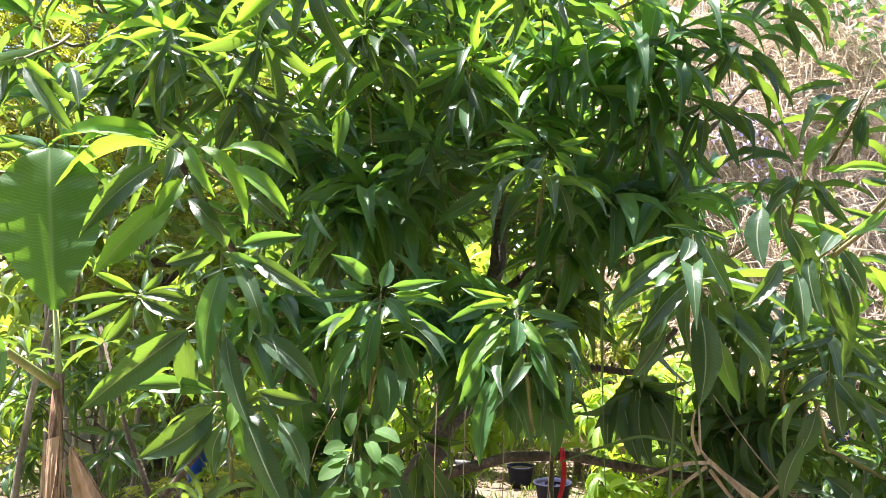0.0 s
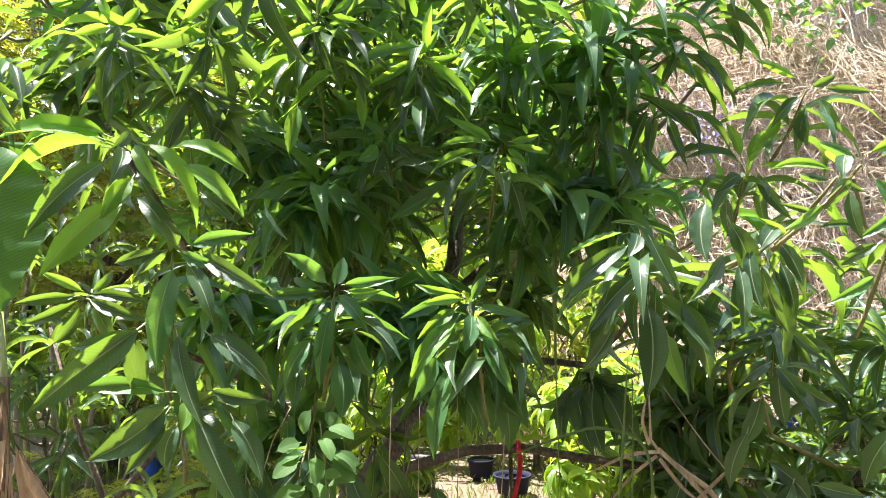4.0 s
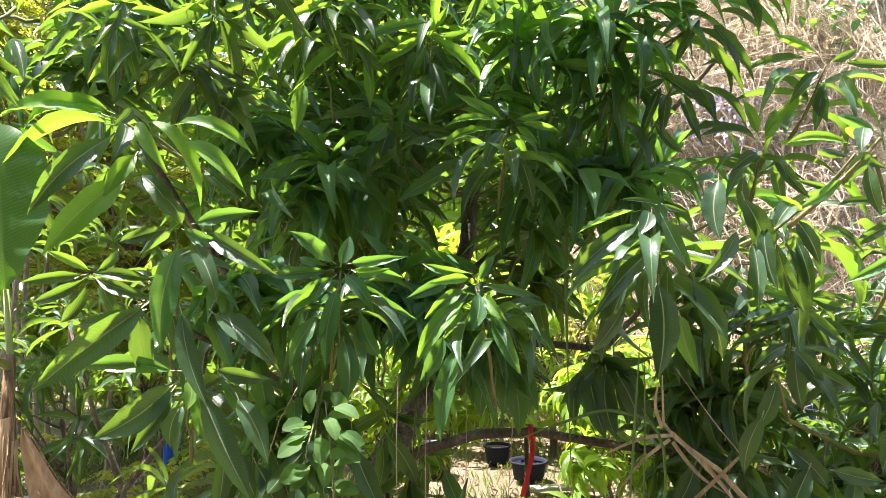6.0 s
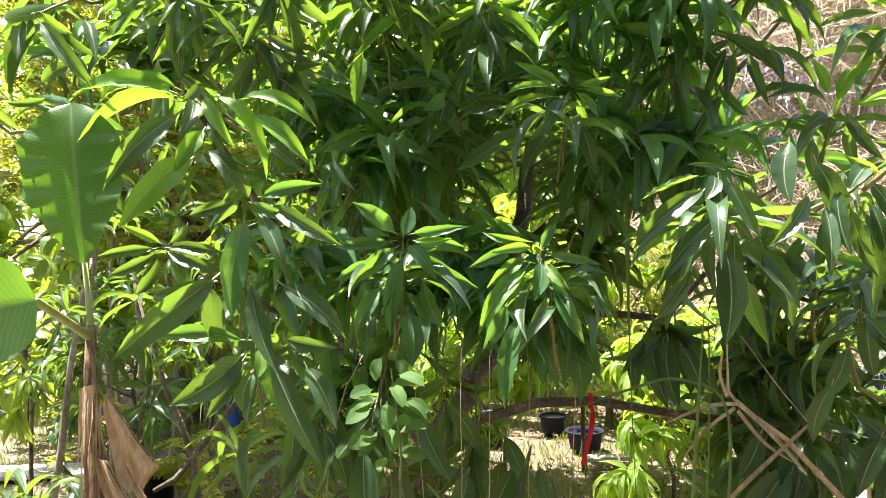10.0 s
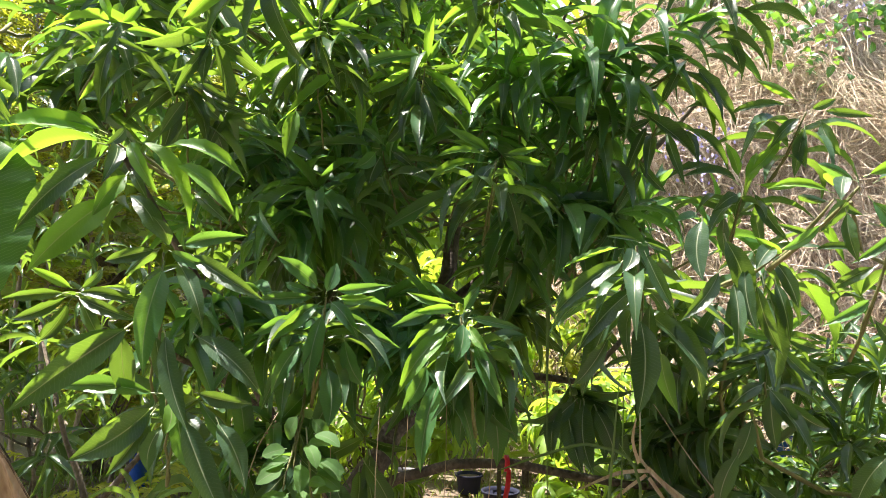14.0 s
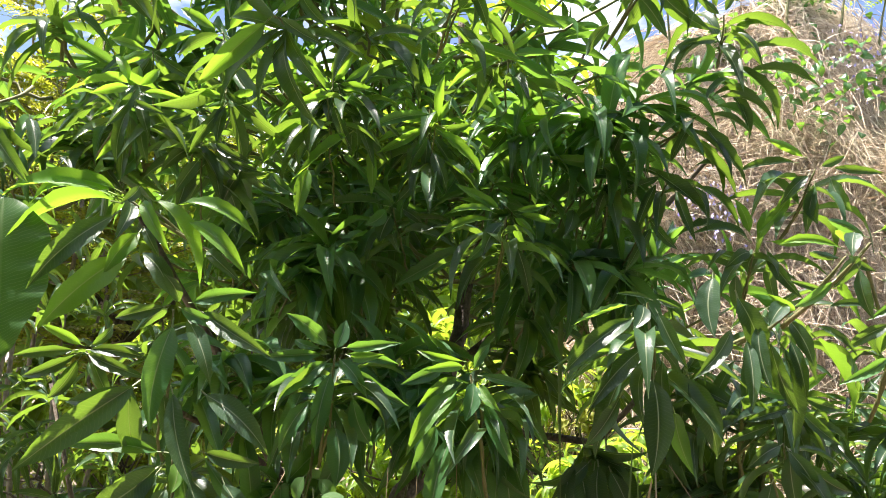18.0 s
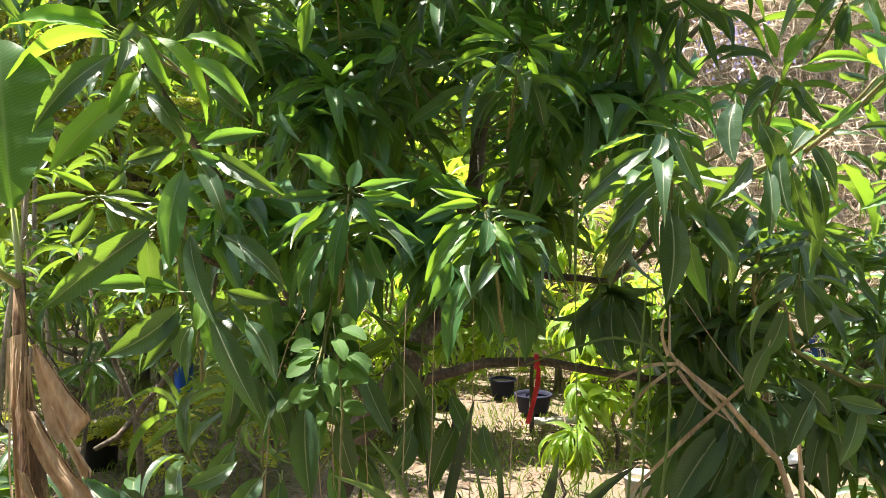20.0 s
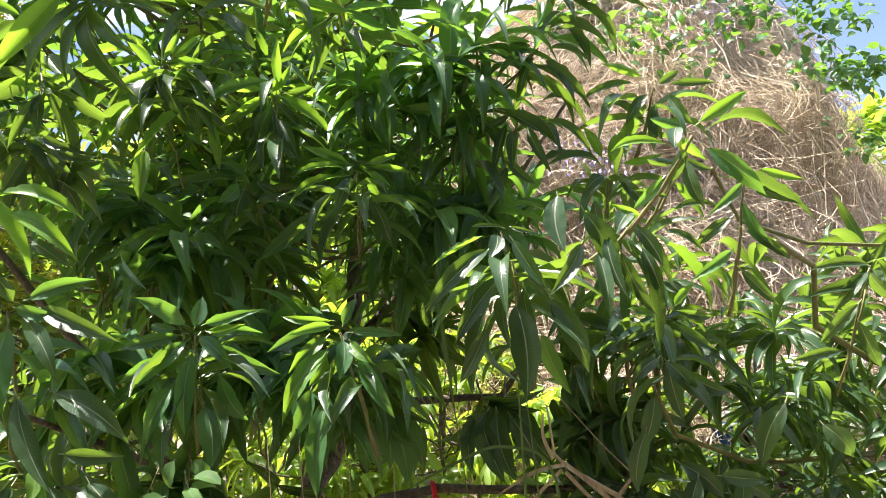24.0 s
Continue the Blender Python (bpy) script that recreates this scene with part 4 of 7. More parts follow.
shoot(mango, (-0.474, 1.72, 1.097), (-0.442, 1.635, 1.265), 0.0035, (
    (-0.022, -0.032, 0.024, -0.181, -0.081, -0.083, 0.071, 0.067, -57, "m"),
    (0.046, -0.028, 0.049, 0.169, -0.022, 0.026, 0.037, 0.124, 66, "m"),
    (-0.014, -0.032, -0.016, -0.029, -0.06, -0.107, 0.048, 0.0575, -22, "m"),
    (-0.028, -0.032, 0.016, -0.116, -0.05, -0.121, 0.045, 0.067, -40, "m"),
), 6)
shoot(mango, (-0.175, 1.797, 1.262), (-0.138, 1.683, 1.516), 0.0035, (
    (-0.001, 0, 0.008, 0.019, 0.022, 0.079, 0.038, 0.048, 28, "v"),
    (0.013, 0.001, 0.015, 0.152, -0.039, 0.03, 0.028, 0.105, 59, "v"),
    (0.007, 0, -0.004, 0.077, -0.038, -0.092, 0.037, 0.162, 37, "v"),
    (-0.008, 0, -0.007, -0.124, -0.038, -0.1, 0.041, 0.134, -56, "v"),
    (0.024, 0.001, -0.018, 0.17, 0.007, -0.109, 0.041, 0.134, 65, "v"),
    (-0.027, -0.001, 0.011, -0.096, 0.038, 0.034, 0.024, 0.105, -58, "v"),
    (-0.067, -0.004, -0.038, -0.152, -0.031, -0.085, 0.031, 0.105, -68, "v"),
    (-0.043, -0.004, -0.089, -0.107, -0.028, -0.211, 0.043, 0.086, -42, "v"),
), 7)
shoot(mango, (-0.175, 1.797, 1.262), (-0.133, 1.714, 1.47), 0.0035, (
    (-0.014, -0.03, 0.061, -0.115, -0.053, 0.135, 0.043, 0.124, -72, "v"),
    (0.007, -0.03, 0.05, 0.135, -0.012, 0.03, 0.027, 0.105, 69, "v"),
    (-0.018, -0.031, 0.049, -0.168, 0.012, 0.038, 0.032, 0.105, -73, "v"),
    (-0.011, -0.031, 0.023, -0.033, -0.076, -0.166, 0.045, 0.0575, -23, "v"),
    (0.002, -0.033, -0.096, 0.011, -0.077, -0.231, 0.060, 0.0575, 3, "v"),
    (0.023, -0.029, 0.042, 0.107, -0.072, 0.05, 0.026, 0.105, 76, "y"),
    (0.033, -0.03, -0.034, 0.085, 0.002, -0.151, 0.043, 0.086, 64, "v"),
), 8)
shoot(mango, (0.215, 1.833, 1.191), (0.164, 1.716, 1.48), 0.0035, (
    (-0.008, 0, 0.028, -0.125, 0.011, 0.054, 0.024, 0.124, -71, "y"),
    (-0.059, -0.002, 0.015, -0.158, -0.052, -0.025, 0.036, 0.124, -66, "v"),
    (-0.018, -0.001, -0.017, -0.141, -0.05, -0.177, 0.048, 0.0765, -34, "y"),
    (0.007, 0, -0.01, -0.015, -0.033, -0.103, 0.044, 0.067, -10, "v"),
    (0.028, 0, -0.047, 0.096, -0.03, -0.201, 0.041, 0.105, 37, "v"),
    (0.016, 0, -0.016, 0.066, -0.036, -0.08, 0.029, 0.105, 41, "y"),
    (-0.07, -0.005, -0.102, -0.131, 0.003, -0.216, 0.044, 0.067, -42, "v"),
), 9)
shoot(mango, (0.215, 1.833, 1.191), (0.185, 1.747, 1.428), 0.0035, (
    (-0.033, -0.031, 0.07, -0.131, -0.075, 0.058, 0.027, 0.105, -61, "y"),
    (-0.043, -0.032, 0.053, -0.141, -0.051, -0.022, 0.034, 0.105, -61, "y"),
    (-0.051, -0.033, 0.015, -0.103, -0.002, -0.054, 0.036, 0.0575, -71, "y"),
    (-0.006, -0.03, 0.051, 0.117, -0.061, 0.026, 0.025, 0.086, 53, "v"),
    (-0.056, -0.035, -0.061, -0.106, -0.082, -0.286, 0.053, 0.048, -7, "v"),
    (-0.017, -0.031, 0.062, 0.023, -0.032, 0.124, 0.027, 0.105, 55, "v"),
), 10)
shoot(mango, (0.282, 2.091, 1.433), (0.248, 1.967, 1.311), 0.0030, (
    (-0.022, -0.001, -0.004, -0.057, 0.013, -0.172, 0.058, 0.048, -20, "v"),
    (0.014, 0, -0.019, 0.036, -0.005, -0.216, 0.064, 0.048, 21, "v"),
    (0.036, 0.002, -0.001, 0.089, -0.002, -0.156, 0.050, 0.067, 36, "v"),
    (-0.007, 0, 0, -0.101, -0.046, -0.108, 0.047, 0.086, -40, "v"),
    (0, 0, -0.007, -0.001, 0.036, -0.174, 0.053, 0.0575, 12, "v"),
), 11)
shoot(mango, (0.23, 1.893, 1.66), (0.248, 1.778, 1.858), 0.0030, (
    (-0.006, 0, 0.013, -0.126, 0.033, 0.088, 0.028, 0.067, -49, "y"),
    (-0.022, -0.001, 0.006, -0.152, -0.048, -0.013, 0.027, 0.086, -29, "y"),
    (-0.004, 0, -0.008, -0.058, -0.045, -0.107, 0.042, 0.0575, -25, "m"),
    (0.025, 0, -0.064, 0.062, 0.027, -0.193, 0.037, 0.086, 66, "m"),
    (0.018, 0.001, 0.015, 0.102, -0.009, 0.032, 0.020, 0.086, 81, "y"),
    (0.017, 0.001, 0.002, 0.076, 0.022, -0.041, 0.020, 0.105, -100, "y"),
), 12)
shoot(mango, (0.23, 1.893, 1.66), (0.256, 1.808, 1.822), 0.0030, (
    (-0.024, -0.031, 0.052, -0.122, -0.009, 0.08, 0.020, 0.067, -45, "y"),
    (-0.025, -0.032, 0.028, -0.174, -0.034, -0.027, 0.030, 0.086, -35, "y"),
    (0.008, -0.03, 0.03, 0.05, 0.004, -0.049, 0.022, 0.105, -90, "y"),
    (0.015, -0.03, 0.044, 0.12, 0.002, 0.027, 0.021, 0.086, 65, "y"),
    (-0.004, -0.03, 0.056, -0.027, 0.016, 0.103, 0.022, 0.0575, -41, "v"),
    (-0.025, -0.032, 0.023, -0.107, -0.023, -0.079, 0.032, 0.086, -69, "v"),
), 13)
shoot(mango, (0.014, 2.085, 1.752), (-0.03, 1.966, 1.909), 0.0030, (
    (-0.007, 0, 0.006, -0.197, -0.011, 0.001, 0.036, 0.067, -39, "m"),
    (-0.015, -0.001, -0.002, -0.075, -0.022, -0.052, 0.044, 0.086, -64, "v"),
    (-0.005, -0.001, -0.014, -0.034, -0.007, -0.093, 0.055, 0.0575, -32, "m"),
    (0.008, 0.001, 0.011, -0.062, 0.013, 0.062, 0.025, 0.086, -64, "v"),
    (0.022, 0.001, 0.002, 0.087, -0.012, -0.05, 0.025, 0.105, 68, "m"),
    (0.223, 0.008, -0.085, 0.005, 0.02, -0.207, 0.055, 0.067, -66, "v"),
    (0.008, 0.001, 0.017, 0.054, -0.011, 0.084, 0.030, 0.067, 66, "m"),
    (0.029, 0.001, -0.013, 0.122, 0.041, -0.082, 0.033, 0.105, 90, "v"),
), 14)
shoot(mango, (0.574, 1.691, 1.301), (0.525, 1.575, 1.64), 0.0040, (
    (-0.007, 0, -0.002, -0.044, -0.043, -0.061, 0.039, 0.0575, -14, "m"),
    (-0.025, -0.001, -0.004, -0.153, 0.038, -0.053, 0.027, 0.0575, 1, "y"),
    (0.002, -0.002, -0.081, -0.142, -0.051, -0.229, 0.046, 0.067, -42, "m"),
    (0.079, 0.001, -0.137, 0.142, 0.003, -0.319, 0.057, 0.0575, 53, "m"),
    (0.019, 0.001, 0.009, 0.062, -0.028, -0.013, 0.012, 0.067, 73, "m"),
    (-0.029, -0.003, -0.107, -0.102, 0.049, -0.329, 0.045, 0.0575, -16, "m"),
    (-0.055, -0.006, -0.187, -0.128, 0.038, -0.303, 0.037, 0.0765, -58, "m"),
), 15)
shoot(mango, (0.574, 1.691, 1.301), (0.546, 1.606, 1.579), 0.0040, (
    (-0.005, -0.03, 0.051, 0.051, -0.06, -0.077, 0.035, 0.067, 46, "m"),
    (-0.04, -0.032, 0.036, -0.21, -0.072, -0.094, 0.046, 0.067, -43, "m"),
    (-0.012, -0.033, -0.078, -0.031, -0.068, -0.293, 0.070, 0.0385, 7, "m"),
    (-0.009, -0.03, 0.067, -0.086, -0.022, 0.079, 0.015, 0.067, -30, "m"),
    (0.008, -0.032, -0.048, 0.035, 0.007, -0.189, 0.037, 0.0575, 72, "m"),
    (0.027, -0.033, -0.153, 0.087, 0.017, -0.298, 0.044, 0.0575, -91, "y"),
), 16)
shoot(mango_right, (0.705, 1.612, 1.55), (0.83, 1.499, 1.65), 0.0045, (
    (-0.196, -0.008, 0.047, -0.213, -0.051, -0.088, 0.054, 0.0385, 14, "m"),
    (-0.158, -0.008, -0.061, -0.258, -0.045, -0.168, 0.036, 0.105, -40, "m"),
    (-0.044, -0.002, -0.009, -0.099, -0.036, -0.062, 0.041, 0.105, -20, "m"),
    (-0.089, -0.006, -0.078, -0.023, 0.007, -0.233, 0.035, 0.067, 69, "m"),
    (-0.045, -0.003, -0.036, -0.01, -0.031, -0.137, 0.035, 0.067, 51, "m"),
), 17)
shoot(mango_right, (0.705, 1.612, 1.55), (0.82, 1.53, 1.632), 0.0045, (
    (-0.141, -0.037, 0.031, -0.084, -0.024, -0.127, 0.054, 0.0575, 60, "m"),
    (-0.07, -0.034, 0, -0.133, 0.011, -0.044, 0.017, 0.0575, -43, "m"),
    (-0.099, -0.036, -0.027, -0.089, -0.072, -0.169, 0.037, 0.0575, 29, "m"),
    (-0.122, -0.038, -0.059, -0.135, -0.08, -0.21, 0.035, 0.067, 16, "m"),
    (-0.012, -0.032, -0.008, -0.077, -0.036, 0.026, 0.021, 0.086, -91, "y"),
), 18)
shoot(mango_right, (0.907, 2.014, 1.661), (0.911, 1.897, 1.818), 0.0035, (
    (-0.01, 0, 0.016, -0.178, -0.016, 0.028, 0.032, 0.152, -34, "m"),
    (-0.014, -0.001, -0.006, -0.09, -0.017, -0.058, 0.038, 0.172, -56, "m"),
    (0.016, 0.001, -0.002, 0.094, 0.011, -0.111, 0.033, 0.152, 82, "m"),
    (0.006, 0.001, 0.015, 0.048, 0.026, 0.11, 0.039, 0.114, 13, "y"),
    (0.031, 0.002, 0.02, 0.143, -0.043, 0.026, 0.024, 0.152, 81, "y"),
    (0.03, 0.001, -0.022, 0.075, 0.046, -0.155, 0.037, 0.134, -81, "m"),
), 19)
shoot(mango_right, (0.907, 2.014, 1.661), (0.922, 1.928, 1.79), 0.0035, (
    (-0.019, -0.031, 0.047, -0.218, -0.003, 0.048, 0.038, 0.152, -13, "m"),
    (-0.012, -0.031, 0.019, -0.014, 0.014, -0.036, 0.039, 0.134, 37, "m"),
    (0.014, -0.03, 0.034, 0.089, -0.07, -0.104, 0.035, 0.181, 72, "m"),
    (-0.021, -0.031, 0.063, -0.069, -0.047, 0.157, 0.031, 0.114, -82, "y"),
    (-0.066, -0.035, -0.032, -0.035, 0.01, -0.152, 0.037, 0.134, -89, "m"),
), 20)
shoot(mango, (0.666, 2.004, 2.105), (0.768, 1.877, 2.17), 0.0040, (
    (0.029, -0.003, 0.036, 0.196, -0.012, -0.05, 0.036, 0.247, -33, "m"),
    (0.01, 0, -0.007, 0.137, -0.005, -0.056, 0.026, 0.2, -49, "m"),
    (-0.007, -0.001, 0.015, -0.128, 0.011, 0.044, 0.024, 0.152, 78, "y"),
    (0.007, -0.002, 0.022, 0.1, 0.036, 0.112, 0.026, 0.124, 14, "m"),
    (0.015, -0.002, 0.029, 0.188, 0.003, 0.017, 0.033, 0.247, -41, "m"),
), 21)
shoot(mango, (0.666, 2.004, 2.105), (0.761, 1.91, 2.158), 0.0040, (
    (0.031, -0.035, 0.033, 0.212, -0.004, -0.054, 0.039, 0.2, -48, "v"),
    (0.008, -0.032, -0.01, 0.124, -0.037, -0.18, 0.039, 0.105, 44, "m"),
    (-0.004, -0.033, 0.019, -0.079, -0.025, 0.029, 0.019, 0.152, 89, "m"),
    (-0.001, -0.032, 0.005, -0.124, -0.041, -0.073, 0.028, 0.152, -37, "v"),
    (-0.007, -0.032, -0.003, -0.063, -0.03, -0.113, 0.028, 0.105, -36, "m"),
), 22)
shoot(mango, (0.615, 2.075, 1.795), (0.718, 1.937, 2.031), 0.0030, (
    (-0.075, 0.002, 0.004, 0.097, 0.005, -0.153, 0.044, 0.152, 46, "m"),
    (0.039, -0.002, 0.003, 0.188, 0.044, -0.044, 0.031, 0.247, -24, "m"),
    (0.045, 0.001, -0.036, 0.167, -0.007, -0.165, 0.034, 0.219, 35, "m"),
    (-0.076, 0.01, -0.119, 0.012, 0.022, -0.211, 0.028, 0.152, 82, "m"),
    (-0.03, 0.002, -0.015, -0.143, 0.032, -0.053, 0.026, 0.152, -76, "m"),
    (-0.045, 0.003, -0.029, -0.106, 0.014, -0.178, 0.031, 0.124, -28, "m"),
    (0, 0.003, -0.045, 0.04, -0.037, -0.203, 0.032, 0.124, 33, "m"),
    (-0.015, 0, 0.015, 0.03, -0.008, 0.104, 0.023, 0.105, 41, "m"),
    (-0.061, 0.011, -0.149, -0.146, -0.013, -0.287, 0.031, 0.124, -40, "m"),
), 23)
shoot(mango, (0.536, 2.078, 1.796), (0.557, 1.942, 2.032), 0.0030, (
    (-0.018, 0, 0.012, -0.192, -0.032, 0.018, 0.037, 0.152, -78, "y"),
    (0.012, -0.001, 0.006, 0.106, -0.03, 0.019, 0.021, 0.2, 74, "y"),
    (0.036, 0.001, -0.036, 0.098, 0.031, -0.102, 0.024, 0.105, -80, "m"),
    (-0.108, 0.011, -0.111, -0.143, -0.032, -0.199, 0.040, 0.086, -16, "m"),
    (-0.092, -0.005, 0.135, 0.053, -0.032, 0.078, 0.030, 0.2, 72, "m"),
    (-0.003, 0.001, -0.022, -0.042, 0.039, -0.143, 0.031, 0.124, -53, "m"),
), 24)
shoot(mango, (0.536, 2.078, 1.796), (0.565, 1.977, 1.99), 0.0030, (
    (-0.017, -0.034, 0.034, -0.263, -0.026, 0.027, 0.047, 0.152, -26, "y"),
    (0.022, -0.035, 0.036, 0.168, -0.014, -0.022, 0.030, 0.2, -51, "m"),
    (-0.068, -0.031, 0.019, -0.109, -0.047, -0.036, 0.037, 0.105, -34, "m"),
    (-0.139, -0.039, 0.19, -0.121, -0.034, 0.128, 0.028, 0.086, 48, "m"),
    (-0.019, -0.035, 0.058, 0.006, -0.089, 0.131, 0.026, 0.086, -75, "m"),
), 25)
shoot(mango, (0.306, 2.127, 1.935), (0.284, 1.994, 2.163), 0.0025, (
    (-0.008, 0, 0, -0.105, -0.014, -0.047, 0.038, 0.152, -73, "m"),
    (0, 0, 0.008, -0.067, 0.007, 0.104, 0.026, 0.105, -58, "y"),
    (0.005, -0.001, 0.008, 0.077, -0.054, 0.066, 0.026, 0.124, -83, "y"),
    (0.008, 0, -0.008, 0.112, -0.012, -0.089, 0.026, 0.152, 72, "v"),
    (-0.005, 0.001, -0.008, -0.089, -0.036, -0.127, 0.029, 0.152, -48, "m"),
    (0, 0.001, -0.015, 0.023, 0.013, -0.144, 0.029, 0.105, 31, "v"),
    (-0.008, 0.002, -0.023, -0.159, 0.041, 0.053, 0.033, 0.2, -35, "m"),
    (0.015, -0.001, 0, 0.121, -0.052, -0.009, 0.022, 0.152, 66, "y"),
), 26)
shoot(mango, (-0.12, 1.981, 2.112), (-0.179, 1.857, 2.208), 0.0025, (
    (-0.031, 0.001, 0.006, -0.235, 0.018, -0.003, 0.039, 0.181, 41, "y"),
    (0.011, -0.001, 0.003, 0.081, 0.029, 0.073, 0.022, 0.105, 73, "y"),
    (0.011, 0.003, -0.054, 0.056, 0.001, -0.081, 0.019, 0.124, 74, "m"),
    (0.089, 0.006, -0.151, 0.092, 0.054, -0.279, 0.032, 0.067, 26, "y"),
    (-0.046, 0.005, -0.062, -0.193, 0.053, -0.217, 0.042, 0.124, 34, "y"),
), 27)
shoot(mango, (-0.12, 1.981, 2.112), (-0.156, 1.889, 2.19), 0.0025, (
    (-0.033, -0.031, 0.006, -0.122, -0.045, -0.043, 0.020, 0.152, -75, "y"),
    (-0.017, -0.032, 0.006, 0.044, -0.014, -0.002, 0.016, 0.105, -87, "y"),
    (0.045, -0.027, -0.105, 0.219, -0.028, -0.056, 0.034, 0.152, 71, "v"),
    (-0.001, -0.022, -0.162, 0.038, 0.02, -0.194, 0.019, 0.105, -80, "v"),
    (-0.04, -0.03, -0.008, -0.084, -0.067, 0.064, 0.022, 0.105, 100, "y"),
), 28)
shoot(mango, (0.063, 2.134, 1.97), (0.059, 1.999, 2.204), 0.0025, (
    (0.003, 0, 0, 0.076, 0.049, -0.066, 0.023, 0.152, -86, "y"),
    (-0.003, 0, -0.006, -0.064, -0.004, -0.02, 0.020, 0.124, -90, "y"),
    (0.006, -0.002, 0.037, 0.072, -0.048, 0.041, 0.026, 0.152, -86, "m"),
    (0, -0.003, 0.046, -0.027, -0.03, 0.128, 0.023, 0.086, -79, "y"),
    (-0.009, 0.001, -0.015, -0.106, 0.037, -0.067, 0.023, 0.152, 83, "m"),
    (0.041, 0.005, -0.104, 0.05, -0.003, -0.252, 0.038, 0.086, 15, "v"),
    (0.011, 0.002, -0.031, 0.144, 0.049, -0.094, 0.030, 0.181, -49, "y"),
    (-0.013, 0.003, -0.046, -0.044, 0.032, -0.163, 0.026, 0.105, -61, "v"),
), 29)
shoot(mango, (-0.575, 1.958, 1.931), (-0.516, 1.824, 2.109), 0.0030, (
    (0, 0, -0.003, -0.026, -0.03, -0.107, 0.037, 0.086, -47, "m"),
    (0.009, 0.007, -0.115, -0.044, -0.013, -0.216, 0.036, 0.124, -64, "m"),
    (0.05, 0.005, -0.117, 0.103, 0.028, -0.167, 0.029, 0.152, 69, "m"),
    (0.108, 0.005, -0.147, 0.048, 0.063, -0.24, 0.030, 0.124, 78, "m"),
    (0.007, -0.001, 0.01, 0.112, -0.04, 0.017, 0.024, 0.124, -92, "y"),
    (-0.007, -0.001, 0.014, -0.059, -0.011, 0.069, 0.024, 0.105, -67, "m"),
    (0, 0.001, -0.011, 0.086, -0.041, -0.093, 0.026, 0.152, 49, "m"),
    (-0.014, 0.001, -0.004, -0.088, -0.04, -0.052, 0.026, 0.152, -83, "m"),
), 30)
shoot(mango, (-0.745, 1.907, 2.037), (-0.667, 1.779, 2.123), 0.0030, (
    (-0.008, -0.001, 0.024, 0.008, 0.01, 0.087, 0.038, 0.067, 42, "y"),
    (0.085, -0.004, 0.018, -0.159, -0.017, -0.001, 0.047, 0.124, 23, "y"),
    (0.004, 0, -0.007, -0.108, 0.031, -0.045, 0.023, 0.152, 73, "y"),
    (0.008, 0.001, -0.014, 0.108, -0.049, -0.057, 0.023, 0.152, 65, "m"),
    (-0.003, 0.001, -0.013, -0.017, -0.007, -0.179, 0.036, 0.086, -25, "m"),
    (-0.084, 0.004, -0.013, -0.178, 0.011, -0.093, 0.028, 0.124, 93, "m"),
    (-0.097, 0.007, -0.066, -0.24, 0.056, -0.107, 0.030, 0.152, 49, "m"),
    (0.024, 0.002, -0.054, 0.043, 0.028, -0.157, 0.028, 0.105, 22, "m"),
), 31)
shoot(mango_right, (0.87, 1.677, 1.613), (0.943, 1.546, 1.747), 0.0040, (
    (-0.1, 0.013, -0.149, -0.062, 0.026, -0.273, 0.025, 0.067, 33, "m"),
    (-0.124, 0.015, -0.167, -0.1, 0.001, -0.306, 0.032, 0.067, 44, "m"),
    (-0.076, 0.012, -0.146, 0.005, -0.011, -0.212, 0.020, 0.152, 40, "m"),
    (0, 0, 0.006, 0.05, -0.024, -0.034, 0.020, 0.124, 77, "m"),
    (-0.151, 0.015, -0.16, -0.116, 0.03, -0.399, 0.046, 0.0575, 1, "m"),
), 32)
shoot(mango_right, (0.87, 1.677, 1.613), (0.942, 1.579, 1.723), 0.0040, (
    (-0.078, -0.021, -0.137, 0.025, 0.018, -0.321, 0.041, 0.086, -32, "y"),
    (-0.051, -0.025, -0.087, 0.066, -0.033, -0.093, 0.022, 0.152, 36, "m"),
    (-0.005, -0.033, 0.018, -0.093, -0.063, 0.026, 0.020, 0.124, 89, "m"),
    (-0.029, -0.03, -0.017, 0.039, -0.011, -0.112, 0.023, 0.105, -70, "y"),
    (-0.041, -0.027, -0.053, -0.121, -0.019, -0.028, 0.016, 0.124, -79, "m"),
), 33)
shoot(mango_right, (1.136, 2.291, 1.248), (1.116, 2.161, 1.424), 0.0030, (
    (0, 0, 0, -0.137, -0.034, -0.033, 0.028, 0.124, -16, "m"),
    (0.005, -0.001, 0.007, 0.067, -0.005, 0.055, 0.019, 0.105, 50, "m"),
    (-0.007, 0.001, -0.01, -0.069, -0.018, -0.099, 0.022, 0.105, -14, "m"),
    (-0.007, 0, 0.007, -0.086, -0.002, 0.05, 0.019, 0.105, -74, "m"),
    (-0.012, 0.004, -0.066, -0.137, -0.025, -0.159, 0.030, 0.124, 17, "m"),
), 34)
shoot(mango_right, (1.136, 2.291, 1.248), (1.131, 2.194, 1.393), 0.0030, (
    (-0.016, -0.033, 0.029, 0.057, -0.079, -0.038, 0.021, 0.124, 57, "m"),
    (-0.009, -0.034, 0.032, 0.094, -0.081, 0.013, 0.022, 0.124, 32, "y"),
    (-0.012, -0.033, 0.019, 0.056, 0.018, -0.124, 0.032, 0.105, -32, "m"),
    (-0.003, -0.031, -0.018, 0.155, -0.013, -0.103, 0.034, 0.152, 26, "m"),
    (-0.019, -0.028, -0.05, 0.009, 0.004, -0.185, 0.027, 0.105, 29, "m"),
), 35)
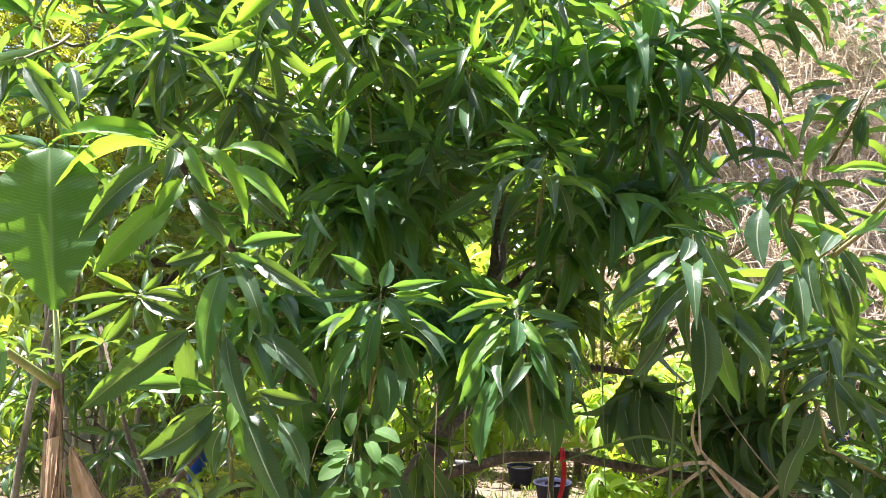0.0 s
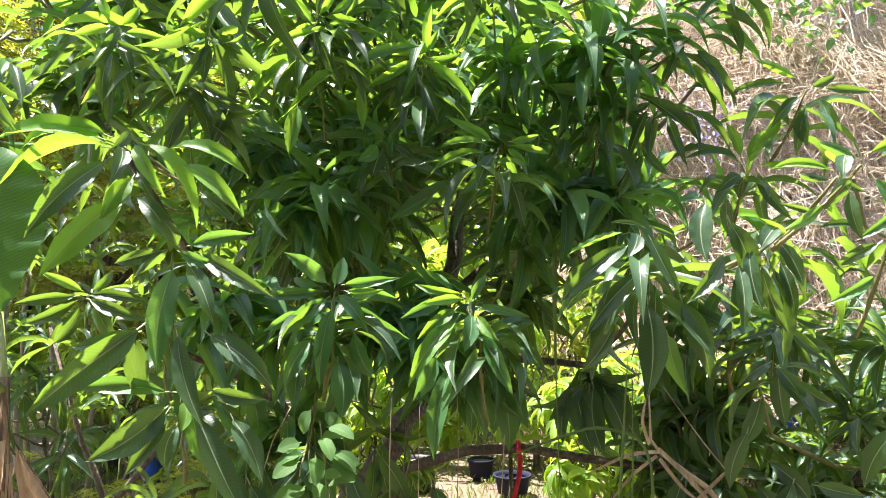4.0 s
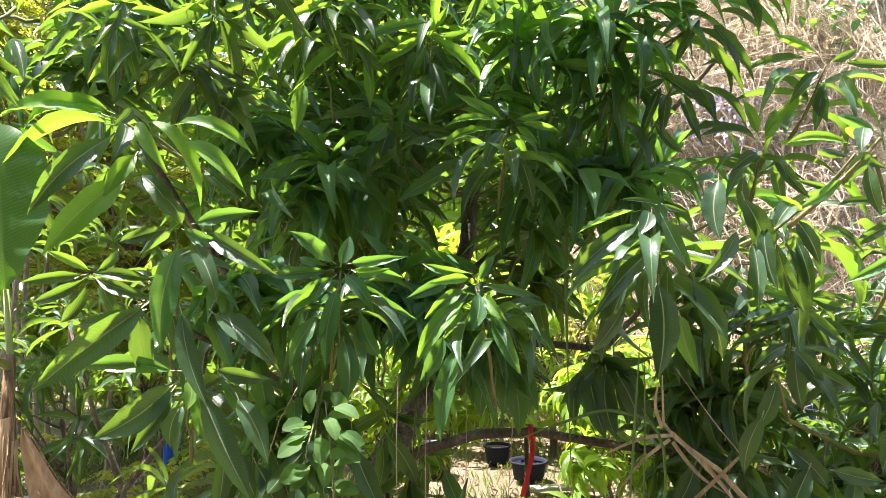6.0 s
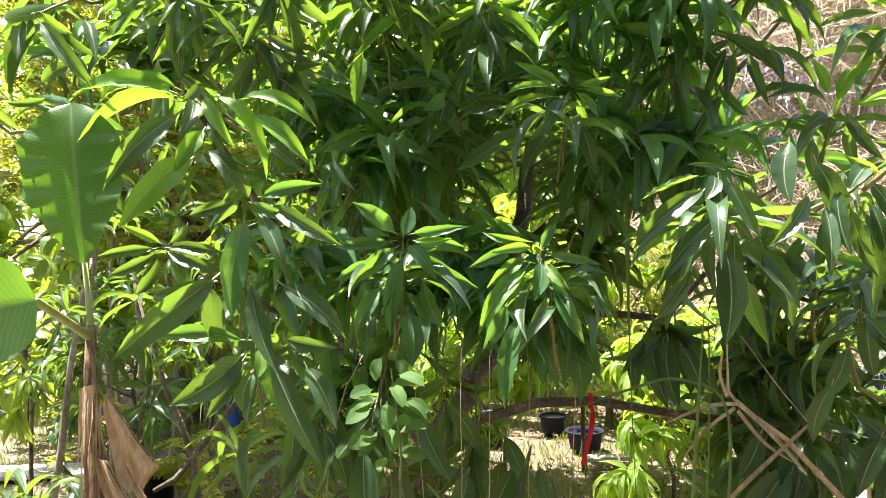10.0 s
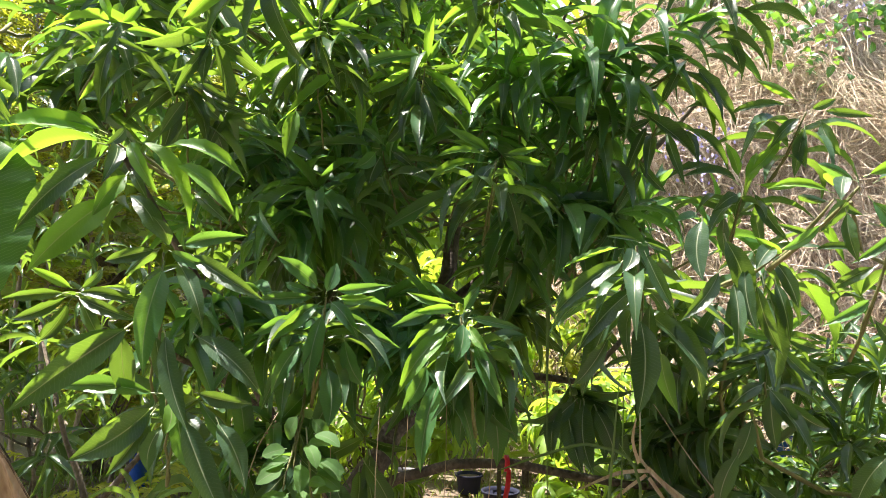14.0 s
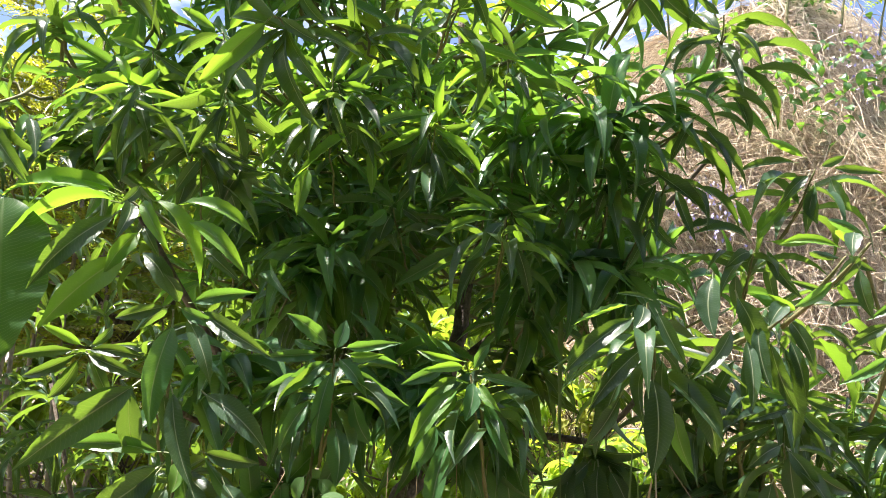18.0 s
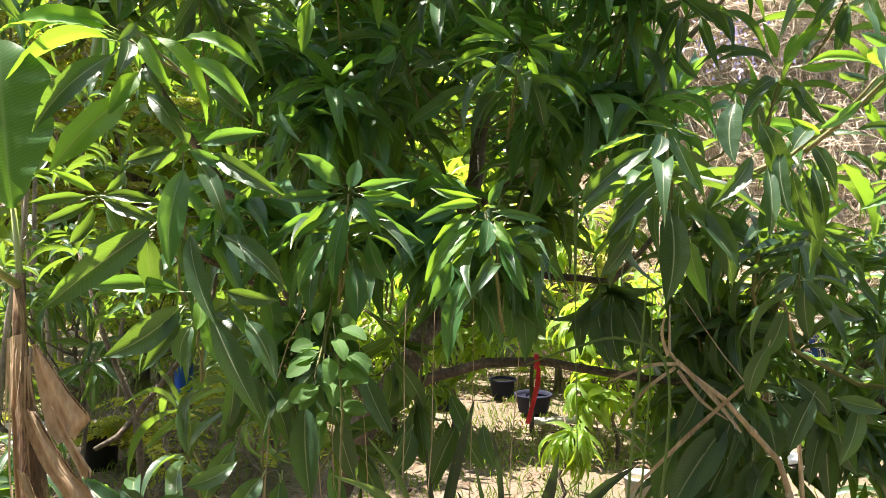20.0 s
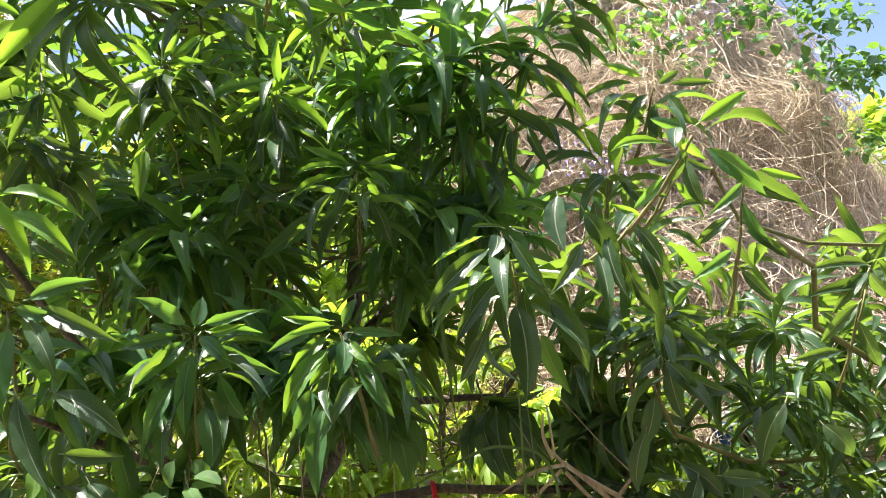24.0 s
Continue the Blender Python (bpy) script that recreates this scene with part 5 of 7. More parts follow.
shoot(mango, (-0.183, 1.947, 1.904), (-0.199, 1.809, 2.155), 0.0025, (
    (-0.025, 0.003, -0.05, -0.164, 0.059, -0.163, 0.036, 0.067, 64, "y"),
    (-0.039, 0.012, -0.174, -0.059, -0.008, -0.31, 0.045, 0.067, -26, "y"),
    (-0.138, 0.014, -0.193, -0.061, -0.018, -0.257, 0.039, 0.0575, 60, "v"),
    (0.069, 0.006, -0.083, -0.075, 0, -0.213, 0.037, 0.067, -24, "y"),
    (0.014, 0, 0, -0.107, -0.018, -0.048, 0.025, 0.086, -61, "y"),
    (0.028, 0, 0.007, 0.137, 0.033, -0.046, 0.029, 0.105, -90, "v"),
    (0, -0.001, 0.014, -0.05, -0.041, 0.068, 0.026, 0.086, 88, "y"),
    (0.014, 0.001, -0.014, 0.068, 0.024, -0.134, 0.032, 0.105, 63, "m"),
), 36)
shoot(mango, (0.056, 2.05, 1.862), (0.074, 1.912, 2.118), 0.0030, (
    (0.007, -0.001, 0.007, 0.188, 0.051, -0.075, 0.039, 0.105, -45, "y"),
    (0, 0, 0, 0.139, 0.012, -0.145, 0.038, 0.105, 34, "y"),
    (-0.015, -0.001, 0.007, -0.154, 0.029, -0.066, 0.030, 0.105, -79, "y"),
    (-0.022, -0.001, 0.015, -0.137, -0.045, 0.015, 0.025, 0.105, 86, "y"),
    (0.004, -0.001, 0.015, 0.02, -0.056, 0.127, 0.030, 0.067, -82, "y"),
    (-0.007, 0.004, -0.058, 0.035, -0.018, -0.182, 0.042, 0.086, 43, "m"),
    (-0.015, 0.001, -0.015, -0.095, 0.048, -0.121, 0.033, 0.105, 103, "v"),
    (0.015, 0, 0, 0.096, 0.015, 0.02, 0.025, 0.105, 84, "m"),
), 37)
shoot(mango, (-0.535, 2.003, 1.808), (-0.518, 1.867, 2.045), 0.0030, (
    (0.007, 0, 0, -0.083, -0.043, -0.097, 0.041, 0.105, -62, "m"),
    (0.014, 0, -0.007, 0.062, -0.009, -0.16, 0.043, 0.086, 25, "m"),
    (-0.007, 0, 0, -0.122, -0.015, -0.033, 0.032, 0.105, -77, "m"),
    (0.028, 0, 0, 0.15, -0.035, -0.067, 0.030, 0.105, 62, "m"),
    (0.007, -0.001, 0.014, 0.067, 0.009, 0.09, 0.030, 0.086, 66, "y"),
    (-0.007, -0.001, 0.014, -0.067, -0.018, 0.081, 0.030, 0.086, -61, "y"),
    (0.071, 0.008, -0.113, 0.091, 0.051, -0.206, 0.032, 0.067, -94, "m"),
    (-0.028, 0.003, -0.043, -0.046, -0.022, -0.191, 0.041, 0.086, -30, "m"),
), 38)
shoot(mango, (-0.782, 1.889, 2.008), (-0.652, 1.76, 2.138), 0.0030, (
    (0, 0, 0, -0.052, -0.032, -0.106, 0.031, 0.105, -64, "m"),
    (0.007, 0, 0.007, 0.046, 0.021, 0.063, 0.028, 0.105, 68, "y"),
    (-0.007, 0, 0.007, -0.088, -0.045, -0.03, 0.028, 0.105, -91, "y"),
    (0.013, 0, -0.007, 0.126, -0.014, -0.025, 0.026, 0.105, 85, "y"),
    (0.007, 0.001, -0.013, 0.047, -0.01, -0.126, 0.033, 0.105, 12, "m"),
    (-0.013, -0.001, 0.013, -0.061, 0.013, 0.088, 0.028, 0.105, -30, "y"),
), 39)
shoot(mango, (0.067, 1.807, 2.255), (0.121, 1.639, 2.4), 0.0035, (
    (0.001, -0.006, 0.02, -0.176, -0.045, 0.154, 0.043, 0.086, 52, "y"),
    (-0.025, 0.002, -0.005, -0.219, -0.037, 0.003, 0.038, 0.105, 64, "y"),
    (0.033, -0.006, 0.018, 0.23, -0.014, -0.04, 0.039, 0.105, -47, "y"),
    (-0.012, 0.044, -0.148, 0.163, 0.074, -0.178, 0.034, 0.143, -77, "y"),
    (-0.009, -0.01, 0.033, 0.024, -0.068, 0.064, 0.032, 0.067, -57, "y"),
    (-0.019, 0.006, -0.02, -0.114, 0.039, -0.099, 0.034, 0.105, 85, "m"),
), 40)
shoot(mango, (0.067, 1.807, 2.255), (0.124, 1.679, 2.374), 0.0035, (
    (-0.014, -0.044, 0.038, -0.198, -0.037, 0.066, 0.039, 0.105, 91, "y"),
    (0.014, -0.044, 0.036, 0.229, -0.013, -0.016, 0.042, 0.124, -60, "y"),
    (0.076, -0.032, -0.008, 0.247, -0.015, -0.085, 0.039, 0.124, -88, "y"),
    (-0.001, -0.038, 0.019, -0.061, -0.057, -0.066, 0.034, 0.105, -54, "m"),
    (0.013, -0.037, 0.013, 0.062, -0.036, -0.112, 0.034, 0.105, 51, "m"),
), 41)
shoot(mango, (-0.263, 1.59, 2.305), (-0.29, 1.431, 2.419), 0.0035, (
    (0.003, 0.028, -0.094, -0.253, 0.012, -0.166, 0.053, 0.134, 84, "y"),
    (-0.038, 0.013, -0.042, -0.195, 0.042, -0.071, 0.042, 0.134, 74, "m"),
    (0.006, -0.003, 0.011, 0.015, -0.003, 0.059, 0.035, 0.105, 46, "y"),
    (0.015, 0.004, -0.015, 0.185, 0.035, -0.05, 0.035, 0.152, -86, "y"),
    (-0.001, -0.005, 0.018, -0.028, -0.069, 0.06, 0.030, 0.114, 42, "y"),
    (0.06, 0.044, -0.153, 0.131, 0.061, -0.23, 0.030, 0.134, 79, "m"),
), 42)
shoot(mango, (-0.263, 1.59, 2.305), (-0.273, 1.47, 2.398), 0.0035, (
    (-0.029, -0.039, 0.022, -0.21, -0.054, -0.032, 0.042, 0.152, 77, "y"),
    (-0.026, -0.042, 0.032, -0.171, -0.053, 0.097, 0.032, 0.152, 99, "y"),
    (0.013, -0.034, 0.003, 0.094, -0.03, 0.01, 0.032, 0.191, -89, "m"),
    (-0.01, -0.03, -0.009, 0.133, 0, -0.04, 0.030, 0.152, -88, "y"),
    (-0.023, -0.035, 0.009, -0.112, 0.019, -0.027, 0.033, 0.152, 74, "y"),
    (0.037, 0.007, -0.138, 0.066, -0.056, -0.068, 0.026, 0.105, -30, "m"),
), 43)
shoot(mango, (-0.64, 1.604, 2.277), (-0.667, 1.445, 2.393), 0.0035, (
    (-0.006, 0.002, -0.007, -0.147, -0.018, -0.088, 0.042, 0.152, 84, "m"),
    (-0.007, 0.027, -0.09, -0.163, 0.065, -0.161, 0.034, 0.152, 83, "m"),
    (0.02, -0.002, 0.006, 0.169, 0.017, -0.103, 0.035, 0.152, 33, "m"),
    (0.058, -0.038, 0.127, -0.075, -0.077, 0.104, 0.027, 0.134, 71, "y"),
    (0.001, -0.005, 0.018, -0.054, -0.031, 0.09, 0.026, 0.114, -76, "y"),
), 44)
shoot(mango, (-0.64, 1.604, 2.277), (-0.65, 1.484, 2.372), 0.0035, (
    (-0.034, -0.035, 0.009, -0.132, 0.021, -0.042, 0.038, 0.134, 59, "m"),
    (-0.005, -0.034, 0.004, 0.014, -0.016, -0.172, 0.045, 0.105, 5, "m"),
    (0.026, -0.054, 0.069, -0.124, -0.043, 0.093, 0.029, 0.134, 57, "y"),
    (-0.01, -0.042, 0.033, 0.036, -0.062, 0.107, 0.028, 0.114, -87, "m"),
    (0.03, -0.012, -0.073, 0.105, 0.058, -0.161, 0.033, 0.152, -95, "m"),
), 45)
shoot(mango, (-0.22, 1.563, 2.216), (-0.268, 1.447, 2.188), 0.0030, (
    (-0.004, 0, 0, -0.153, 0.016, -0.15, 0.048, 0.067, -91, "y"),
    (0.006, -0.001, 0.002, 0.103, 0.017, -0.049, 0.027, 0.105, 79, "m"),
    (0, -0.001, 0.005, 0.063, -0.011, 0.068, 0.023, 0.067, -96, "y"),
), 46)
shoot(mango, (0.55, 2.017, 2.402), (0.675, 1.819, 2.638), 0.0040, (
    (0.026, -0.009, 0.029, 0.185, -0.016, 0.086, 0.033, 0.172, -85, "m"),
    (-0.01, -0.007, 0.024, -0.118, -0.02, 0.09, 0.042, 0.134, 87, "y"),
    (-0.016, -0.001, 0.003, -0.199, 0.007, -0.038, 0.036, 0.152, 51, "y"),
    (0.049, -0.002, 0.004, 0.154, 0.018, -0.062, 0.037, 0.181, -82, "m"),
    (-0.023, 0.039, -0.13, 0.15, 0.087, -0.223, 0.055, 0.172, -78, "m"),
    (-0.189, -0.038, 0.139, -0.28, -0.032, 0.192, 0.036, 0.134, 83, "y"),
    (-0.078, 0.042, -0.137, 0.022, 0.08, -0.254, 0.042, 0.152, -87, "m"),
    (-0.013, -0.018, 0.06, -0.076, -0.064, 0.153, 0.033, 0.114, 64, "m"),
), 47)
shoot(mango, (0.55, 2.017, 2.402), (0.665, 1.865, 2.596), 0.0040, (
    (0.016, -0.053, 0.067, 0.033, -0.059, 0.186, 0.031, 0.105, 5, "y"),
    (-0.039, -0.037, 0.017, -0.128, -0.025, 0.093, 0.040, 0.134, 93, "y"),
    (0.079, -0.051, 0.056, 0.216, -0.074, -0.004, 0.037, 0.181, -90, "m"),
    (0.061, -0.032, -0.008, 0.218, -0.005, -0.115, 0.040, 0.181, -87, "m"),
    (0.076, -0.084, 0.168, -0.067, -0.055, 0.185, 0.036, 0.152, 80, "m"),
    (-0.088, -0.023, -0.029, -0.091, -0.016, -0.132, 0.036, 0.105, 17, "y"),
    (-0.128, 0.02, -0.171, -0.184, 0.067, -0.256, 0.036, 0.152, 87, "m"),
    (0.022, -0.059, 0.088, 0.089, -0.065, 0.176, 0.033, 0.114, 62, "m"),
), 48)
shoot(mango_right, (0.88, 2.023, 2.361), (0.841, 1.873, 2.449), 0.0030, (
    (0.048, 0.003, -0.013, 0.185, 0.04, -0.011, 0.027, 0.105, -63, "m"),
    (0.047, 0.042, -0.145, 0.255, 0.007, -0.189, 0.041, 0.105, -47, "m"),
    (0, -0.001, 0.005, 0.034, -0.031, 0.06, 0.024, 0.067, 70, "m"),
    (0.01, 0.005, -0.018, 0.141, 0.075, -0.122, 0.034, 0.105, -55, "m"),
    (0.013, 0.032, -0.108, 0.178, 0.089, -0.284, 0.047, 0.105, -29, "m"),
    (-0.019, -0.003, 0.012, -0.068, -0.057, 0.07, 0.021, 0.067, 41, "m"),
), 49)
shoot(mango_right, (0.88, 2.023, 2.361), (0.86, 1.91, 2.433), 0.0030, (
    (0.02, -0.011, -0.074, 0.266, 0.014, -0.093, 0.047, 0.105, -28, "m"),
    (-0.052, 0.01, -0.14, -0.188, -0.007, -0.158, 0.026, 0.086, -33, "y"),
    (-0.025, -0.036, 0.013, -0.095, -0.044, 0.067, 0.024, 0.086, 86, "m"),
    (-0.031, -0.018, -0.048, -0.147, -0.051, -0.082, 0.024, 0.105, -85, "m"),
    (-0.021, 0.008, -0.138, 0.063, 0.02, -0.311, 0.037, 0.105, 47, "m"),
), 50)
shoot(mango_right, (1.029, 2.001, 1.864), (1.045, 1.83, 2.017), 0.0035, (
    (-0.024, -0.007, 0.026, -0.131, -0.002, 0.076, 0.025, 0.067, 94, "y"),
    (0.035, -0.002, 0.004, 0.148, -0.046, -0.018, 0.025, 0.105, 73, "m"),
    (0.035, 0.004, -0.016, 0.081, -0.017, -0.115, 0.040, 0.086, 59, "m"),
    (0.068, 0.038, -0.132, 0.165, 0.101, -0.187, 0.033, 0.086, -65, "y"),
    (0.002, 0.009, -0.029, -0.012, 0.042, -0.163, 0.033, 0.086, -2, "m"),
), 51)
shoot(mango_right, (1.029, 2.001, 1.864), (1.054, 1.871, 1.989), 0.0035, (
    (-0.053, -0.045, 0.043, -0.192, 0.01, 0.025, 0.029, 0.086, -47, "m"),
    (-0.017, -0.028, -0.014, -0.005, -0.03, -0.114, 0.043, 0.0575, 42, "m"),
    (-0.061, -0.024, -0.027, -0.144, 0.012, -0.134, 0.034, 0.067, -59, "y"),
    (-0.001, -0.043, 0.033, 0.056, -0.065, 0.059, 0.025, 0.086, 75, "m"),
    (-0.022, -0.038, 0.019, -0.099, -0.025, -0.069, 0.033, 0.086, -51, "m"),
), 52)
shoot(mango, (0.266, 2.013, 2.076), (0.254, 1.825, 2.291), 0.0030, (
    (-0.007, 0.002, -0.007, -0.154, 0.037, -0.087, 0.032, 0.124, -72, "y"),
    (0, 0, 0, 0.164, 0.047, -0.09, 0.037, 0.124, -62, "v"),
    (0, -0.002, 0.007, 0.077, -0.044, 0.064, 0.028, 0.086, -92, "y"),
    (-0.008, -0.004, 0.014, -0.069, -0.016, 0.104, 0.028, 0.086, -79, "y"),
    (0.008, 0.004, -0.014, 0.056, 0.036, -0.144, 0.034, 0.105, 75, "v"),
    (-0.015, 0.005, -0.015, -0.091, 0.077, -0.152, 0.034, 0.105, 85, "m"),
    (0, 0, 0, -0.128, -0.017, 0.005, 0.026, 0.105, 98, "y"),
    (0.007, 0, 0, 0.149, 0.035, 0.018, 0.028, 0.105, -63, "v"),
), 53)
shoot(mango, (-0.17, 1.975, 2.585), (-0.164, 1.808, 2.726), 0.0030, (
    (0, 0, 0, -0.128, -0.002, 0.048, 0.033, 0.105, 84, "y"),
    (0.008, -0.002, 0.008, 0.092, -0.03, 0.074, 0.033, 0.086, -84, "y"),
    (0, 0.002, -0.008, 0.128, 0.027, -0.086, 0.033, 0.124, -82, "y"),
    (-0.008, 0.002, -0.008, -0.093, 0.037, -0.088, 0.033, 0.105, 76, "m"),
    (0.003, -0.005, 0.015, 0, -0.068, 0.098, 0.036, 0.0575, 16, "y"),
    (0.008, 0.004, -0.015, 0.066, 0.06, -0.14, 0.033, 0.105, -95, "m"),
    (-0.015, 0.009, -0.03, -0.064, 0.094, -0.144, 0.033, 0.105, 46, "m"),
), 54)
shoot(mango, (0.232, 1.996, 2.666), (0.232, 1.829, 2.808), 0.0030, (
    (0, 0, 0, -0.127, 0.048, -0.011, 0.034, 0.105, 77, "y"),
    (0.008, -0.001, 0.003, 0.114, 0.014, -0.06, 0.034, 0.124, -80, "y"),
    (0, -0.002, 0.008, -0.068, -0.04, 0.1, 0.034, 0.067, 81, "y"),
    (0.005, -0.002, 0.008, 0.058, -0.059, 0.091, 0.034, 0.067, -76, "y"),
    (-0.008, 0.005, -0.016, -0.061, 0.025, -0.15, 0.037, 0.105, -50, "m"),
    (0.008, 0.004, -0.015, 0.067, 0.031, -0.16, 0.037, 0.105, 69, "m"),
    (0.001, 0.014, -0.046, 0.178, 0.02, -0.127, 0.037, 0.105, -60, "m"),
    (-0.003, 0.002, -0.008, -0.177, 0.027, 0.03, 0.034, 0.105, 48, "y"),
), 55)
shoot(mango, (0.513, 2.035, 2.696), (0.499, 1.862, 2.859), 0.0030, (
    (0, 0, 0, -0.112, 0.032, -0.059, 0.034, 0.105, 90, "m"),
    (0.003, -0.002, 0.008, 0.097, 0.003, -0.069, 0.034, 0.105, -89, "m"),
    (0, -0.005, 0.016, -0.03, -0.008, 0.147, 0.034, 0.0575, -41, "y"),
    (0.008, -0.004, 0.013, 0.11, -0.031, 0.058, 0.031, 0.086, -89, "y"),
    (-0.008, 0.005, -0.016, -0.067, 0.019, -0.176, 0.038, 0.105, -49, "m"),
    (0.009, 0.009, -0.031, 0.076, 0.063, -0.127, 0.034, 0.105, -67, "m"),
), 56)
shoot(mango, (-0.689, 2, 2.177), (-0.651, 1.846, 2.272), 0.0030, (
    (0, 0, 0, -0.135, 0.054, -0.032, 0.028, 0.105, 79, "y"),
    (0, 0.002, -0.007, -0.083, 0.06, -0.093, 0.031, 0.105, 70, "m"),
    (0.007, 0, 0, 0.104, -0.017, 0.044, 0.026, 0.105, -78, "y"),
    (0, 0.003, -0.011, -0.009, 0.073, -0.119, 0.034, 0.086, 0, "m"),
    (0.008, 0.002, -0.007, 0.113, 0.047, -0.06, 0.028, 0.105, 86, "m"),
    (-0.007, 0, 0, -0.113, 0.012, 0.033, 0.026, 0.105, -83, "y"),
), 57)
shoot(mango, (-0.217, 2.064, 2.109), (-0.199, 1.902, 2.233), 0.0025, (
    (-0.008, 0.001, -0.005, -0.195, 0.01, -0.02, 0.036, 0.067, -36, "y"),
    (0.008, 0.002, -0.007, 0.13, 0.038, -0.024, 0.024, 0.105, 52, "y"),
    (0, 0.004, -0.015, -0.063, 0.017, -0.117, 0.029, 0.105, -79, "m"),
    (0, 0.002, -0.007, 0.051, -0.01, 0.071, 0.023, 0.086, 82, "y"),
    (-0.008, 0, 0, -0.1, -0.028, 0.06, 0.026, 0.105, -75, "m"),
    (0.011, 0.004, -0.014, 0.088, 0.039, -0.122, 0.026, 0.105, 78, "m"),
), 58)
shoot(mango, (0.063, 2.144, 2), (0.051, 1.979, 2.135), 0.0025, (
    (0, 0, 0, -0.134, 0.009, -0.042, 0.027, 0.105, -61, "y"),
    (0.006, -0.002, 0.008, 0.118, 0.016, -0.049, 0.024, 0.105, 78, "y"),
    (0, -0.002, 0.008, -0.059, -0.036, 0.077, 0.024, 0.086, 85, "y"),
    (0.003, -0.002, 0.008, 0.067, -0.009, 0.09, 0.024, 0.086, 75, "y"),
    (0, 0.002, -0.008, -0.006, 0.009, -0.134, 0.030, 0.105, -6, "m"),
    (0.006, 0.002, -0.007, 0.087, -0.006, -0.135, 0.029, 0.105, 30, "m"),
    (-0.009, 0.002, -0.005, -0.102, 0.063, -0.109, 0.029, 0.105, 72, "m"),
), 59)
shoot(mango, (-0.428, 1.898, 2.153), (-0.447, 1.736, 2.281), 0.0030, (
    (0, 0, 0, -0.106, 0, -0.064, 0.035, 0.105, 84, "m"),
    (0.007, 0, 0, 0.088, -0.047, 0.074, 0.032, 0.086, -75, "y"),
    (0, 0.002, -0.007, 0.015, -0.001, -0.149, 0.041, 0.086, -7, "m"),
    (0.007, 0.002, -0.007, 0.112, 0.034, -0.06, 0.032, 0.105, 84, "y"),
    (-0.007, 0, 0, -0.113, 0.023, 0.068, 0.030, 0.086, -71, "y"),
), 60)
shoot(mango_right, (0.758, 1.466, 1.588), (0.85, 1.308, 1.734), 0.0045, (
    (0.006, -0.003, 0.017, 0.108, -0.027, 0.067, 0.029, 0.114, 64, "y"),
    (0.023, -0.004, 0.007, 0.2, 0.014, -0.015, 0.034, 0.152, -51, "m"),
    (0.016, 0, -0.016, 0.113, -0.013, -0.13, 0.041, 0.134, 87, "v"),
    (-0.028, 0.001, 0.019, -0.058, -0.038, -0.034, 0.034, 0.105, 1, "m"),
    (-0.04, 0.008, -0.012, -0.136, 0.067, 0.002, 0.022, 0.152, -55, "y"),
    (0, -0.001, 0.008, -0.08, -0.007, 0.038, 0.022, 0.152, 98, "v"),
    (-0.014, 0.005, -0.019, -0.041, 0.059, -0.078, 0.030, 0.134, 82, "m"),
    (-0.021, 0.009, -0.039, 0.003, 0.009, -0.139, 0.030, 0.134, 52, "m"),
    (-0.056, 0.018, -0.065, -0.111, 0.068, -0.113, 0.024, 0.152, -79, "v"),
), 61)
shoot(mango_right, (1.039, 1.658, 1.399), (1.044, 1.493, 1.675), 0.0040, (
    (0.027, -0.007, 0.024, 0.11, -0.039, -0.018, 0.020, 0.086, 76, "y"),
    (0, 0, 0, -0.103, -0.004, -0.069, 0.025, 0.105, -50, "v"),
    (0.013, 0, -0.014, 0.133, 0.02, -0.059, 0.025, 0.105, -95, "m"),
    (-0.029, 0.014, -0.067, -0.102, 0.074, -0.122, 0.030, 0.105, -79, "m"),
    (-0.038, 0.026, -0.138, -0.16, 0.01, -0.198, 0.027, 0.105, -46, "v"),
), 62)
shoot(mango_right, (1.039, 1.658, 1.399), (1.055, 1.533, 1.625), 0.0040, (
    (-0.066, -0.035, 0.069, 0.148, -0.02, -0.055, 0.047, 0.105, -39, "m"),
    (-0.014, -0.04, 0.052, -0.03, -0.029, 0.104, 0.020, 0.0575, -53, "m"),
    (-0.025, -0.033, 0.016, 0.029, -0.031, -0.1, 0.030, 0.105, 80, "v"),
    (-0.031, -0.023, -0.043, 0.065, -0.026, -0.128, 0.025, 0.105, 83, "m"),
    (-0.047, -0.008, -0.124, 0.02, -0.024, -0.219, 0.027, 0.105, 72, "m"),
), 63)
shoot(mango_right, (1.353, 1.8, 1.172), (1.389, 1.627, 1.47), 0.0040, (
    (0, 0, 0, -0.169, -0.019, 0.005, 0.032, 0.105, -47, "m"),
    (-0.001, 0.001, -0.006, -0.124, 0.001, -0.103, 0.037, 0.086, -45, "m"),
    (-0.017, 0.008, -0.037, -0.185, -0.001, -0.056, 0.032, 0.105, -40, "m"),
    (-0.046, 0.023, -0.111, 0.003, 0.042, -0.235, 0.037, 0.105, 81, "m"),
    (-0.222, 0.073, -0.269, -0.303, 0.102, -0.427, 0.062, 0.067, -25, "m"),
), 64)
shoot(mango_right, (1.353, 1.8, 1.172), (1.395, 1.668, 1.417), 0.0040, (
    (0.002, -0.043, 0.059, 0.062, -0.052, 0.124, 0.027, 0.0575, 37, "m"),
    (-0.013, -0.038, 0.042, 0.078, -0.015, -0.047, 0.035, 0.105, -89, "m"),
    (-0.034, -0.026, -0.021, -0.115, 0.046, -0.112, 0.035, 0.105, -67, "m"),
    (-0.08, -0.002, -0.132, -0.192, 0.05, -0.141, 0.030, 0.105, -70, "m"),
    (-0.163, 0.033, -0.283, -0.107, 0.02, -0.374, 0.057, 0.105, 73, "m"),
), 65)
